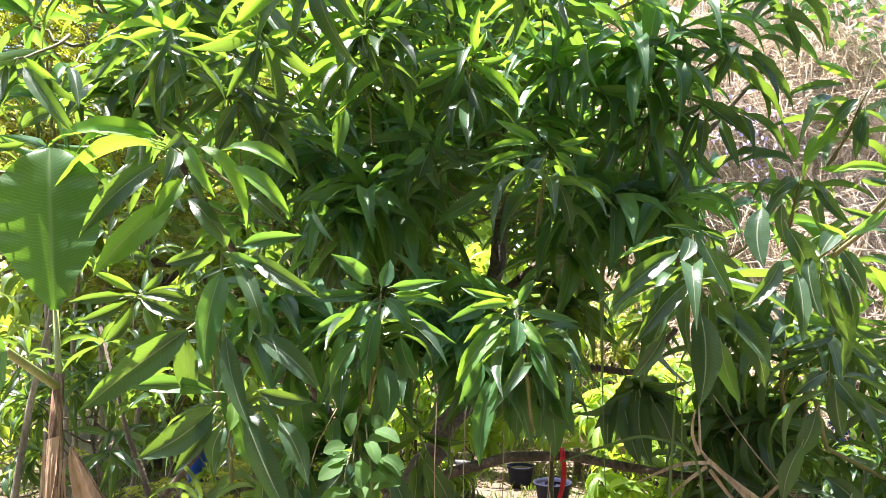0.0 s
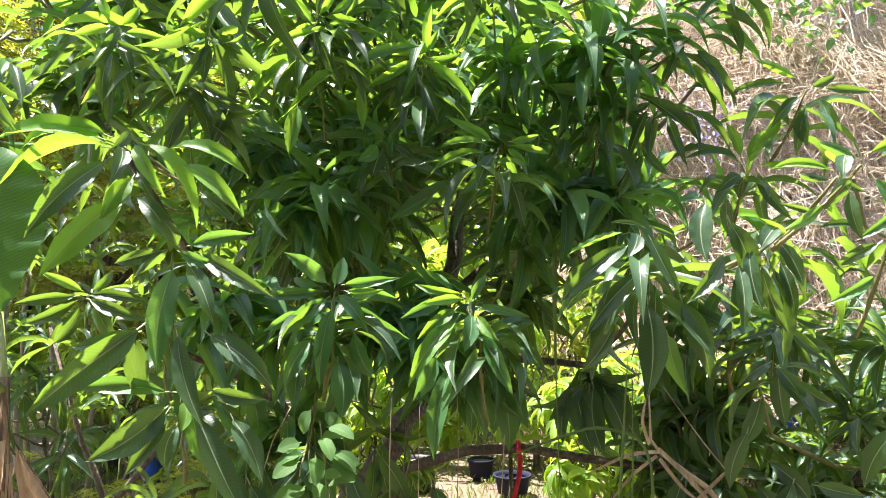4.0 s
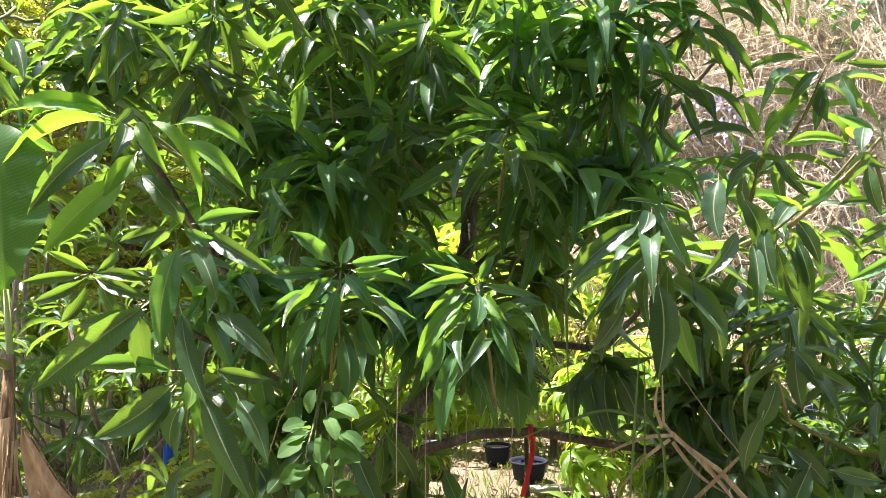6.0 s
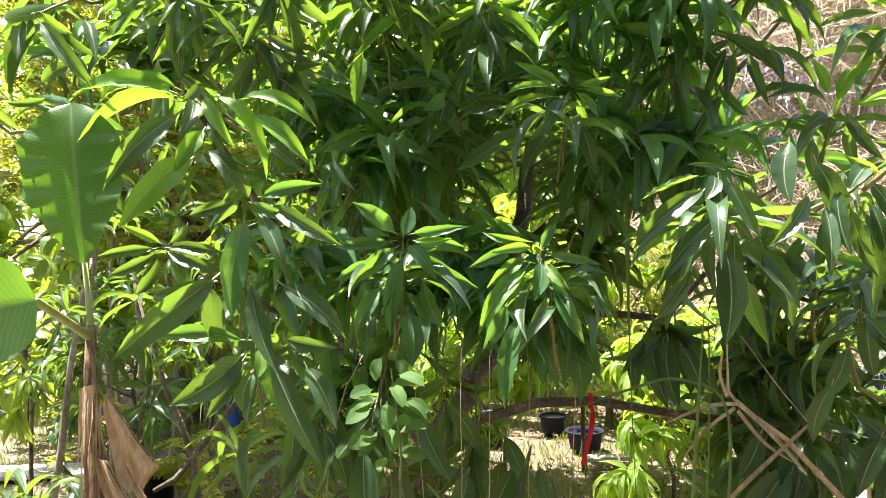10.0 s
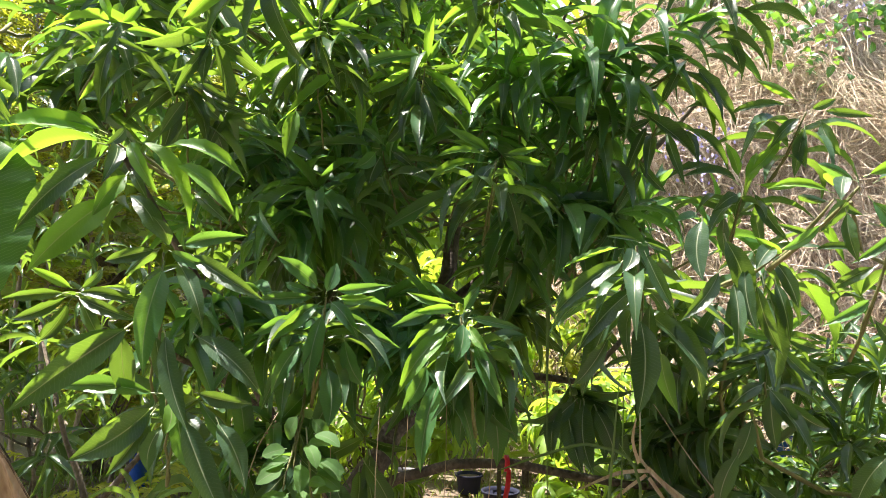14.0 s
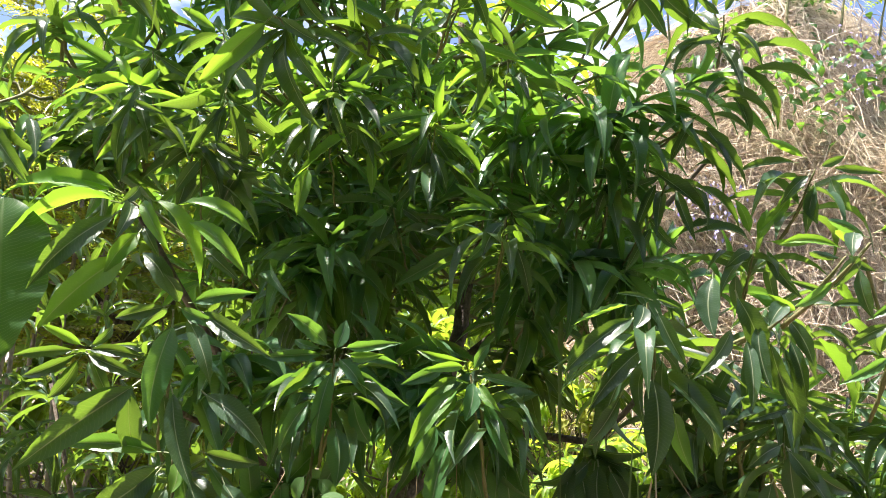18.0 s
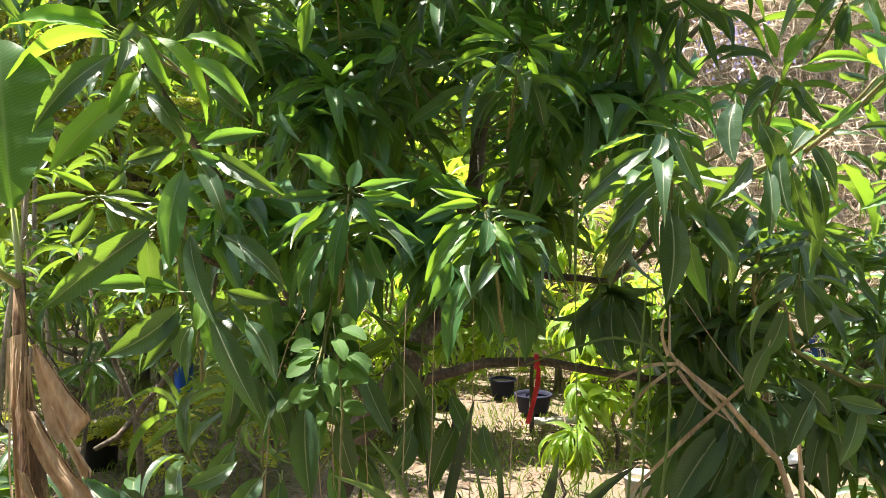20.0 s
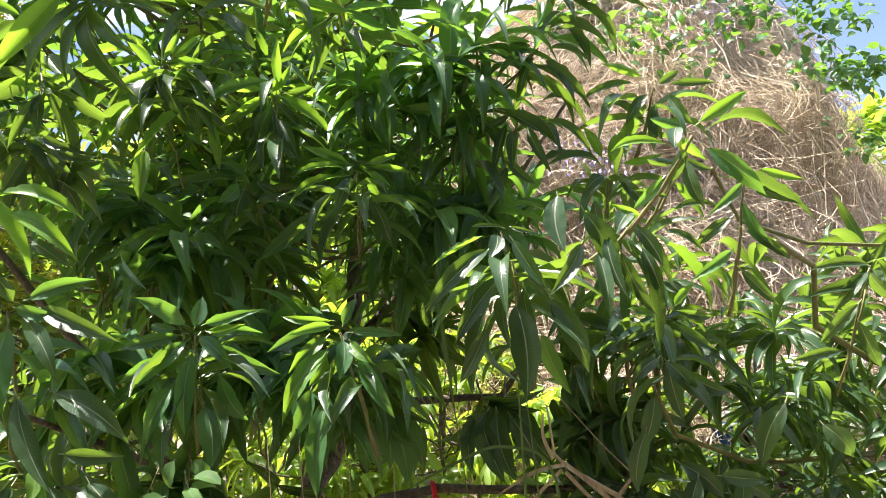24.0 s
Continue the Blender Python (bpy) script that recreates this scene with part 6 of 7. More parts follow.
shoot(mango_right, (0.957, 2.203, 1.252), (1.07, 2.036, 1.441), 0.0035, (
    (0, 0, 0, -0.11, 0.027, 0.024, 0.030, 0.105, -71, "y"),
    (0.008, -0.001, 0.002, 0.133, 0.026, -0.031, 0.030, 0.105, 84, "m"),
    (-0.007, 0, 0.009, -0.014, 0.022, 0.1, 0.030, 0.067, -39, "m"),
    (0.009, -0.002, 0.007, 0.064, -0.051, 0.065, 0.027, 0.067, 69, "y"),
    (-0.011, 0.006, -0.03, -0.156, -0.006, -0.074, 0.033, 0.105, -55, "m"),
    (0.004, 0.004, -0.032, 0.102, -0.031, -0.125, 0.033, 0.105, 62, "m"),
    (-0.03, 0.013, -0.058, -0.028, 0.042, -0.2, 0.036, 0.105, 33, "m"),
    (-0.048, 0.018, -0.072, -0.172, 0.069, -0.132, 0.033, 0.105, -66, "m"),
    (0.018, 0.005, -0.049, 0.106, 0.035, -0.187, 0.036, 0.105, -101, "m"),
), 66)
shoot(mango_right, (0.991, 2.272, 1.008), (0.892, 2.146, 0.934), 0.0035, (
    (-0.001, -0.003, -0.032, -0.188, -0.038, -0.299, 0.110, 0.0575, -28, "m"),
    (0.049, 0.003, 0.031, -0.031, -0.043, -0.151, 0.086, 0.0575, -5, "m"),
    (0.129, 0.002, 0.029, 0.201, -0.022, -0.113, 0.070, 0.086, 60, "m"),
    (0.062, -0.011, -0.13, 0.056, 0.009, -0.369, 0.092, 0.0575, 14, "m"),
    (0.126, -0.011, -0.131, 0.048, -0.048, -0.281, 0.070, 0.067, -2, "m"),
    (0.163, 0.008, 0.093, 0.282, -0.015, -0.035, 0.061, 0.105, 58, "m"),
), 67)
shoot(mango_right, (0.991, 2.272, 1.008), (0.922, 2.179, 0.947), 0.0035, (
    (-0.059, -0.05, -0.229, -0.22, -0.015, -0.384, 0.070, 0.086, -35, "m"),
    (0.051, -0.033, -0.015, 0.079, -0.082, -0.165, 0.076, 0.067, 26, "m"),
    (-0.033, -0.043, -0.142, -0.134, -0.061, -0.348, 0.092, 0.067, -13, "m"),
    (-0.079, -0.038, -0.076, -0.165, -0.005, -0.216, 0.067, 0.086, -44, "m"),
    (-0.109, -0.029, 0.037, -0.193, -0.041, -0.106, 0.061, 0.086, -22, "m"),
    (-0.003, -0.054, -0.27, -0.12, -0.115, -0.424, 0.092, 0.067, -6, "m"),
), 68)
shoot(mango, (-0.535, 1.549, 0.761), (-0.5, 1.439, 0.885), 0.0040, (
    (-0.009, 0.001, 0.008, -0.133, 0.056, 0.068, 0.049, 0.105, -28, "m"),
    (0.024, 0, -0.004, 0.102, 0.035, -0.082, 0.052, 0.105, 48, "m"),
    (0.002, 0.001, 0.008, 0.081, -0.03, 0.077, 0.035, 0.105, 78, "m"),
    (-0.014, 0, -0.003, -0.103, 0.011, -0.034, 0.035, 0.105, -59, "m"),
    (0.013, 0, 0.002, 0.184, 0.005, -0.037, 0.041, 0.124, 42, "m"),
    (-0.003, 0.001, 0.013, -0.047, -0.003, 0.071, 0.041, 0.105, -34, "m"),
), 69)
shoot(mango, (-0.195, 1.844, 1.3), (-0.22, 1.707, 1.093), 0.0030, (
    (-0.02, -0.002, -0.027, 0, -0.05, -0.246, 0.075, 0.0385, 4, "m"),
    (-0.168, -0.01, -0.123, -0.239, -0.028, -0.259, 0.053, 0.086, -48, "m"),
    (-0.114, 0.001, 0.015, -0.052, -0.019, -0.136, 0.048, 0.067, 17, "m"),
    (0.103, 0.003, 0.036, 0.177, -0.032, -0.112, 0.053, 0.067, 20, "m"),
    (0.027, -0.02, -0.242, 0.072, -0.066, -0.38, 0.060, 0.067, 5, "m"),
), 70)
shoot(mango, (-0.195, 1.844, 1.3), (-0.204, 1.741, 1.13), 0.0030, (
    (-0.091, -0.051, -0.232, -0.07, -0.061, -0.419, 0.068, 0.0575, 3, "m"),
    (-0.194, -0.031, 0.005, -0.226, 0.004, -0.159, 0.044, 0.067, -50, "m"),
    (0.033, -0.04, -0.102, 0.076, -0.018, -0.266, 0.056, 0.067, 26, "m"),
    (-0.122, -0.05, -0.225, -0.191, -0.102, -0.36, 0.063, 0.067, -33, "m"),
    (-0.227, -0.059, -0.337, -0.155, -0.103, -0.412, 0.053, 0.105, 12, "m"),
), 71)
shoot(mango, (0.029, 2.135, 1.18), (-0.004, 1.997, 0.956), 0.0030, (
    (-0.001, -0.002, -0.03, -0.06, -0.063, -0.162, 0.063, 0.067, -28, "m"),
    (0.119, -0.001, -0.017, 0.041, -0.029, -0.19, 0.065, 0.067, -37, "m"),
    (0.179, -0.001, -0.019, 0.218, -0.059, -0.139, 0.043, 0.086, 25, "m"),
    (-0.057, 0.012, 0.15, 0.029, 0.045, -0.011, 0.057, 0.067, 59, "m"),
    (0.091, 0.005, 0.058, 0.161, -0.049, -0.081, 0.051, 0.086, 25, "m"),
    (-0.137, -0.007, -0.087, -0.063, -0.049, -0.227, 0.063, 0.067, 29, "m"),
), 72)
shoot(mango, (0.571, 2.448, 1.316), (0.578, 2.319, 1.217), 0.0030, (
    (-0.034, 0, 0.001, 0.002, -0.065, -0.198, 0.072, 0.0575, 33, "m"),
    (0.018, 0.001, 0.017, 0.037, -0.058, -0.2, 0.082, 0.0575, 20, "m"),
    (0.052, 0, -0.001, 0.119, -0.004, -0.176, 0.065, 0.067, 56, "m"),
    (0, 0.001, 0.017, -0.123, -0.007, -0.1, 0.056, 0.086, -51, "m"),
    (-0.051, 0.001, 0.018, -0.087, -0.048, -0.164, 0.056, 0.0575, 4, "m"),
), 73)
shoot(mango_right, (1.059, 2.036, 1.184), (0.975, 1.927, 1.326), 0.0035, (
    (0, 0, 0, -0.104, -0.012, -0.068, 0.041, 0.086, -49, "m"),
    (0.007, -0.001, -0.007, 0.068, -0.039, -0.126, 0.049, 0.086, 60, "m"),
    (0.014, -0.001, -0.014, 0.038, 0.013, -0.174, 0.054, 0.067, 53, "m"),
    (0.028, -0.002, -0.029, 0.186, 0.022, -0.12, 0.041, 0.105, 83, "m"),
    (-0.03, -0.007, -0.084, -0.087, 0.023, -0.231, 0.054, 0.067, -24, "m"),
    (0.079, -0.026, -0.314, 0.191, -0.076, -0.334, 0.049, 0.105, 55, "m"),
    (-0.075, -0.014, -0.168, -0.119, 0.012, -0.332, 0.054, 0.067, -20, "m"),
    (0.15, -0.026, -0.315, 0.079, -0.059, -0.478, 0.054, 0.086, -4, "m"),
    (0.036, -0.024, -0.298, -0.042, -0.045, -0.451, 0.059, 0.067, -17, "m"),
), 74)
shoot(mango, (-0.802, 1.586, 2.072), (-0.841, 1.466, 1.981), 0.0035, (
    (0, 0, 0, -0.09, 0.047, -0.128, 0.047, 0.067, 71, "m"),
    (0.004, 0, -0.009, 0.117, -0.004, -0.153, 0.038, 0.086, 36, "m"),
    (0.08, 0.004, -0.101, 0.017, -0.02, -0.149, 0.032, 0.105, -73, "m"),
    (0.03, 0.003, -0.167, -0.054, -0.014, -0.179, 0.019, 0.105, -89, "m"),
    (-0.002, 0, 0.002, -0.081, 0.014, -0.034, 0.028, 0.105, 76, "m"),
    (0.009, 0, 0.004, 0.061, 0.03, -0.034, 0.026, 0.105, 81, "y"),
    (0.099, 0.004, -0.009, 0.14, -0.035, -0.111, 0.028, 0.067, 6, "m"),
    (-0.025, -0.001, -0.006, -0.01, -0.046, -0.108, 0.032, 0.067, -21, "m"),
), 75)
shoot(mango, (-0.477, 1.999, 2.192), (-0.484, 1.88, 2.02), 0.0030, (
    (-0.003, 0, -0.004, -0.101, 0.035, -0.093, 0.032, 0.105, 85, "m"),
    (0.005, 0, -0.011, 0.03, 0.018, -0.14, 0.032, 0.067, 26, "m"),
    (-0.009, 0, -0.004, -0.197, 0.039, -0.07, 0.039, 0.143, 51, "m"),
    (-0.008, 0, 0.003, -0.108, -0.04, -0.033, 0.021, 0.124, -53, "m"),
    (0.02, 0.001, -0.005, 0.135, -0.036, -0.056, 0.027, 0.124, 72, "m"),
    (0.014, 0.001, -0.012, 0.078, 0.049, -0.132, 0.030, 0.105, 61, "m"),
    (-0.223, -0.01, 0.05, -0.208, -0.056, -0.098, 0.036, 0.048, -9, "m"),
    (-0.206, -0.009, 0.064, -0.276, -0.052, -0.044, 0.027, 0.105, -70, "y"),
    (-0.052, -0.002, -0.024, -0.076, 0.024, -0.118, 0.030, 0.067, -69, "m"),
), 76)
shoot(mango, (-0.472, 1.834, 2.258), (-0.421, 1.721, 2.104), 0.0030, (
    (0, 0, 0.003, -0.08, -0.015, 0.016, 0.022, 0.105, -86, "y"),
    (0.004, -0.001, 0.013, 0.067, -0.038, 0.013, 0.025, 0.105, -77, "y"),
    (-0.004, 0, 0, -0.137, 0.044, 0.007, 0.027, 0.124, 37, "y"),
    (0.001, 0, -0.005, -0.079, -0.011, -0.136, 0.030, 0.067, -73, "m"),
    (0.007, 0, 0, 0.069, 0.014, -0.035, 0.025, 0.086, 81, "m"),
    (-0.007, 0.001, -0.005, -0.015, -0.012, -0.11, 0.032, 0.0575, -18, "m"),
), 77)
shoot(mango, (0.287, 2.405, 1.412), (0.265, 2.275, 1.295), 0.0030, (
    (-0.012, -0.001, -0.008, -0.023, -0.009, -0.168, 0.064, 0.048, 3, "m"),
    (0.058, -0.002, -0.026, 0.063, 0.029, -0.218, 0.064, 0.048, 10, "m"),
    (0.103, -0.006, -0.069, 0.094, 0.03, -0.21, 0.042, 0.048, -14, "m"),
    (-0.034, -0.001, -0.016, -0.089, -0.036, -0.146, 0.042, 0.0575, -33, "m"),
), 78)
shoot(mango_right, (0.686, 2.548, 1.31), (0.645, 2.42, 1.226), 0.0030, (
    (-0.026, 0.003, 0.036, -0.034, 0.01, -0.164, 0.102, 0.0575, 4, "m"),
    (0.027, 0.001, 0.017, 0.123, -0.042, -0.196, 0.085, 0.086, 38, "m"),
    (0.009, 0, 0, 0.028, -0.065, -0.19, 0.068, 0.0575, 19, "m"),
    (0.227, 0.009, 0.103, 0.255, -0.019, -0.13, 0.068, 0.067, 38, "m"),
), 79)
shoot(mango_right, (0.945, 2.424, 1.019), (0.89, 2.297, 0.936), 0.0035, (
    (-0.009, 0, 0, -0.165, -0.008, -0.364, 0.114, 0.0765, -19, "m"),
    (0.043, -0.001, -0.018, -0.04, 0.005, -0.3, 0.098, 0.067, -17, "m"),
    (0.077, -0.003, -0.036, 0.117, 0.003, -0.339, 0.098, 0.0575, 36, "m"),
    (0.11, -0.006, -0.071, 0.187, -0.073, -0.331, 0.072, 0.086, 44, "m"),
    (-0.011, -0.008, -0.103, -0.108, 0.01, -0.354, 0.082, 0.067, -28, "m"),
    (0.057, -0.014, -0.173, 0.019, -0.027, -0.397, 0.082, 0.0575, 11, "m"),
    (-0.062, -0.006, -0.067, -0.203, -0.019, -0.166, 0.049, 0.105, -42, "m"),
), 80)
shoot(mango_right, (1.272, 2.322, 0.993), (1.191, 2.195, 0.917), 0.0035, (
    (-0.008, 0.001, 0.017, -0.149, 0.031, -0.14, 0.056, 0.105, -32, "m"),
    (0.008, 0.001, 0.008, -0.051, -0.012, -0.231, 0.063, 0.067, 3, "m"),
    (0.025, 0.001, 0.008, 0.106, 0.005, -0.206, 0.063, 0.086, 66, "m"),
    (0.034, 0.003, 0.032, 0.175, 0.044, -0.065, 0.047, 0.124, 79, "m"),
    (-0.001, -0.003, -0.033, 0.028, 0.01, -0.308, 0.063, 0.0575, 35, "m"),
    (-0.031, 0.005, 0.066, -0.11, 0.009, -0.067, 0.047, 0.086, -29, "m"),
), 81)
shoot(mango, (-0.37, 1.842, 0.659), (-0.346, 1.759, 1.125), 0.0030, (
    (-0.039, 0, 0.001, 0.03, 0.009, -0.177, 0.055, 0.0575, 33, "m"),
    (0.11, -0.003, -0.042, 0.097, -0.01, -0.267, 0.057, 0.048, -21, "v"),
    (0.039, 0, -0.001, 0.08, 0.029, -0.169, 0.042, 0.067, 26, "m"),
    (-0.056, -0.013, -0.155, -0.121, 0.008, -0.295, 0.050, 0.067, -58, "v"),
    (0.047, -0.019, -0.236, 0.036, -0.002, -0.435, 0.062, 0.0575, -24, "m"),
    (0.153, -0.017, -0.212, 0.175, -0.036, -0.394, 0.050, 0.0575, -4, "v"),
    (-0.027, -0.004, -0.052, -0.095, -0.015, -0.181, 0.045, 0.067, -52, "m"),
), 82)
shoot(mango, (-0.085, 2.434, 1.15), (-0.054, 2.306, 1.059), 0.0030, (
    (0, 0.001, 0.017, 0.03, -0.007, -0.174, 0.065, 0.0575, 6, "m"),
    (0.048, -0.015, -0.19, -0.031, -0.072, -0.346, 0.056, 0.086, -34, "m"),
    (0.143, -0.014, -0.175, 0.103, -0.071, -0.401, 0.072, 0.067, -16, "m"),
    (0.194, -0.016, -0.193, 0.259, -0.041, -0.345, 0.065, 0.086, 32, "m"),
    (-0.027, -0.003, -0.034, -0.045, -0.039, -0.182, 0.059, 0.0575, -13, "m"),
    (0.092, -0.009, -0.105, 0.072, -0.024, -0.276, 0.065, 0.0575, -16, "m"),
), 83)
shoot(mango, (-0.602, 1.597, 0.742), (-0.539, 1.488, 0.881), 0.0035, (
    (0.006, 0, 0, -0.111, 0.03, 0.071, 0.053, 0.105, -28, "v"),
    (0, 0, -0.006, -0.079, -0.029, -0.044, 0.032, 0.086, -58, "y"),
    (0.013, 0, 0, 0.095, 0.007, -0.074, 0.043, 0.105, 37, "v"),
    (0, 0, 0.006, -0.007, -0.027, 0.078, 0.032, 0.067, -28, "m"),
    (0.034, 0.003, 0.033, 0.14, 0.021, 0.012, 0.047, 0.105, 52, "v"),
    (0.091, 0.004, 0.054, 0.193, 0.05, 0.096, 0.043, 0.086, 47, "m"),
    (0.124, 0.002, 0.02, 0.164, 0.004, -0.063, 0.043, 0.067, 14, "v"),
    (0.158, 0.003, 0.041, 0.237, 0.038, -0.031, 0.043, 0.086, 51, "m"),
), 84)
for tree, mats in EXTRA.values():
    scatter_leaves("foliage", mats, "s", tree, "small leaves at the shoot ends", segs=7, seed=17)


# ---- banana plant ----
def plastic(name, colour, rough=0.4):
    return rough_material(name, (tuple(c * 0.75 for c in colour), colour, tuple(min(1, c * 1.2) for c in colour)), 5.0, rough=rough, bump=0.08, depth=0.003)


def ribbon_mesh(pts, widths, face, material, name, thick=0.0015):
    """A long narrow blade through the given places, folded along its middle."""
    pts = [Vector(p) for p in pts]
    dense, ws = [], []
    for i in range(len(pts) - 1):
        p0, p1, p2, p3 = pts[max(i - 1, 0)], pts[i], pts[i + 1], pts[min(i + 2, len(pts) - 1)]
        for k in range(5):
            f = k / 5
            dense.append(0.5 * ((2 * p1) + (p2 - p0) * f + (2 * p0 - 5 * p1 + 4 * p2 - p3) * f * f + (3 * p1 - p0 - 3 * p2 + p3) * f ** 3))
            ws.append(widths[i] + (widths[i + 1] - widths[i]) * f)
    dense.append(pts[-1])
    ws.append(widths[-1])
    v, f, uv = [], [], []
    n = len(dense)
    for i, p in enumerate(dense):
        way = (dense[min(i + 1, n - 1)] - dense[max(i - 1, 0)]).normalized()
        nrm = Vector(face) - way * Vector(face).dot(way)
        nrm.normalize()
        side = way.cross(nrm)
        for j, u in enumerate((-1, -0.5, 0, 0.5, 1)):
            v.append(p + side * u * ws[i] / 2 + nrm * (abs(u) * ws[i] * 0.16))
            uv.append((j / 4, i / n))
    for i in range(n - 1):
        for j in range(4):
            a = i * 5 + j
            f.append((a, a + 1, a + 6, a + 5))
    return mesh_of(name, v, f, uv, material)


BAN = Vector((-0.7, 1.56, 0))
banana = thing("banana_plant", BAN, "young banana plant with a green leaf and torn dry brown sheaths", "banana plant")
part("stem", tube(bmesh.new(), [(-0.695, 1.5030000000000001, -0.05), (-0.715, 1.483, 0.817), (-0.734, 1.495, 0.963), (-0.749, 1.504, 1.075), (-0.763, 1.512, 1.177), (-0.769, 1.52, 1.266), (-0.769, 1.527, 1.356)], [0.03, 0.027, 0.023, 0.019, 0.0155, 0.0125, 0.01], 14), SHEATH, banana, "brown stem wrapped in old sheaths")
part("stem", tube(bmesh.new(), [(-0.769, 1.522, 1.28), (-0.772, 1.53, 1.36), (-0.789, 1.543, 1.483)], [0.0085, 0.007, 0.0055], 10), GREENSTEM, banana, "yellow-green leaf stalk")


def banana_blade(base, tip, width, arch, face, seed, label, belly=0.62):
    v, f, uv = blade_arrays(arch, seed, segs=48, across=12, fold=0.09, wave=0.014, belly=belly, petiole=False, tip=0.58)
    me = mesh_of("banana_leaf", v, f, uv, LEAF["n"])
    ob = new("banana_leaf", me)
    ob.matrix_basis = leaf_matrix(base, tip, width, face=face)
    adopt(ob, banana)
    tagged(ob, label)


banana_blade((-0.789, 1.543, 1.483), (-0.831, 1.578, 1.825), 0.2, 0.05, (0.25, -1, 0.25), 3, "broad upright green leaf with pale midrib", 1.3)
banana_blade((-0.66, 1.15, 1.425), (-1.05, 0.95, 1.33), 0.2, 0.1, (0.1, -1, 0.05), 4, "broad pale green leaf bending over")
part("petiole", tube(bmesh.new(), [(-0.77, 1.525, 1.33), (-0.76, 1.4, 1.38), (-0.72, 1.25, 1.42), (-0.66, 1.15, 1.425)], [0.009, 0.008, 0.007, 0.005], 8), GREENSTEM, banana)


def torn_sheet(name, left, right, folds, seed, parent, label, material=None):
    """A dry leaf sheet between two bent edges, rumpled lengthwise."""
    r = random.Random(seed)
    nl, na = 26, 20
    v, f, uv = [], [], []

    def along(pts, s):
        x = s * (len(pts) - 1)
        i = min(int(x), len(pts) - 2)
        return Vector(pts[i]).lerp(Vector(pts[i + 1]), x - i)
    for i in range(nl + 1):
        s = i / nl
        a, b = along(left, s), along(right, s)
        for j in range(na + 1):
            u = j / na
            p = a.lerp(b, u)
            p += Vector((0, -1, 0.2)) * (folds * math.sin(u * 9 + s * 2 + seed) * (0.4 + s) + 0.14 * folds * math.sin(u * 34 + s * 5 + seed) + 0.0012 * r.uniform(-1, 1))
            if i == nl:
                p.z += r.uniform(-0.012, 0.012)
            v.append(p)
            uv.append((0.55 + 0.45 * u, s))
    for i in range(nl):
        for j in range(na):
            a = i * (na + 1) + j
            f.append((a, a + 1, a + na + 2, a + na + 1))
    ob = new(name, mesh_of(name, v, f, uv, material or LEAF["d"]))
    adopt(ob, parent)
    return tagged(ob, label)


def rolled_edge(sheet, pts, r):
    """The dark curled rim of a dry sheath."""
    edge = part("rolled_edge", tube(bmesh.new(), bend_through(pts), [r * (1.2 - 0.1 * (k % 3)) for k in range(4 * (len(pts) - 1) + 1)], 5), SHEATH, sheet, "dark curled rim")
    return edge


def bend_through(pts):
    dense = []
    for a, b in zip(pts, pts[1:]):
        dense += [Vector(a).lerp(Vector(b), k / 4) for k in range(4)]
    return dense + [Vector(pts[-1])]


upper_left = ((-0.708, 1.455, 1.226), (-0.706, 1.452, 1.189), (-0.695, 1.45, 1.141), (-0.679, 1.445, 1.065), (-0.655, 1.44, 1.035))
upper_right = ((-0.697, 1.442, 1.228), (-0.676, 1.436, 1.204), (-0.636, 1.434, 1.141), (-0.596, 1.438, 1.088), (-0.622, 1.442, 1.056))
sheet = torn_sheet("dry_sheath", upper_left, upper_right, 0.007, 1, banana, "torn brown dry sheath hanging down", DRYSHEATH)
rolled_edge(sheet, upper_right[:4], 0.0016)
rolled_edge(sheet, upper_left[:4], 0.0014)
torn_sheet("dry_sheath", ((-0.667, 1.432, 1.115), (-0.65, 1.43, 1.064), (-0.641, 1.43, 1.043), (-0.61, 1.428, 0.985)), ((-0.661, 1.428, 1.113), (-0.634, 1.427, 1.066), (-0.617, 1.425, 1.04), (-0.588, 1.425, 0.99)), 0.004, 5, banana, "narrow dark brown strip of dry sheath", DRYSHEATH)
lower_left = ((-0.728, 1.45, 1.105), (-0.712, 1.444, 1.05), (-0.688, 1.438, 1.0), (-0.655, 1.432, 0.955), (-0.628, 1.43, 0.905), (-0.622, 1.43, 0.862))
lower_right = ((-0.7, 1.436, 1.102), (-0.664, 1.43, 1.045), (-0.627, 1.427, 0.99), (-0.598, 1.426, 0.962), (-0.58, 1.426, 0.924), (-0.562, 1.427, 0.888))
sheet = torn_sheet("dry_sheath", lower_left, lower_right, 0.011, 2, banana, "large folded tan dry sheath hanging from the stem", DRYSHEATH)
rolled_edge(sheet, lower_right, 0.0015)
torn_sheet("dry_sheath", ((-0.726, 1.42, 1.0), (-0.718, 1.42, 0.963), (-0.7, 1.42, 0.921), (-0.684, 1.418, 0.84)), ((-0.706, 1.418, 0.99), (-0.69, 1.416, 0.952), (-0.674, 1.416, 0.92), (-0.652, 1.415, 0.85)), 0.006, 3, banana, "pale straw-coloured dry sheath strip", CANE)
torn_sheet("dry_sheath", ((-0.757, 1.462, 1.238), (-0.754, 1.455, 1.18), (-0.75, 1.45, 1.09), (-0.744, 1.446, 0.97), (-0.74, 1.446, 0.86)), ((-0.728, 1.455, 1.246), (-0.728, 1.45, 1.185), (-0.736, 1.444, 1.1), (-0.728, 1.44, 0.98), (-0.72, 1.44, 0.86)), 0.004, 4, banana, "dry sheath wrapped round the stem", DRYSHEATH)
rs = random.Random(15)
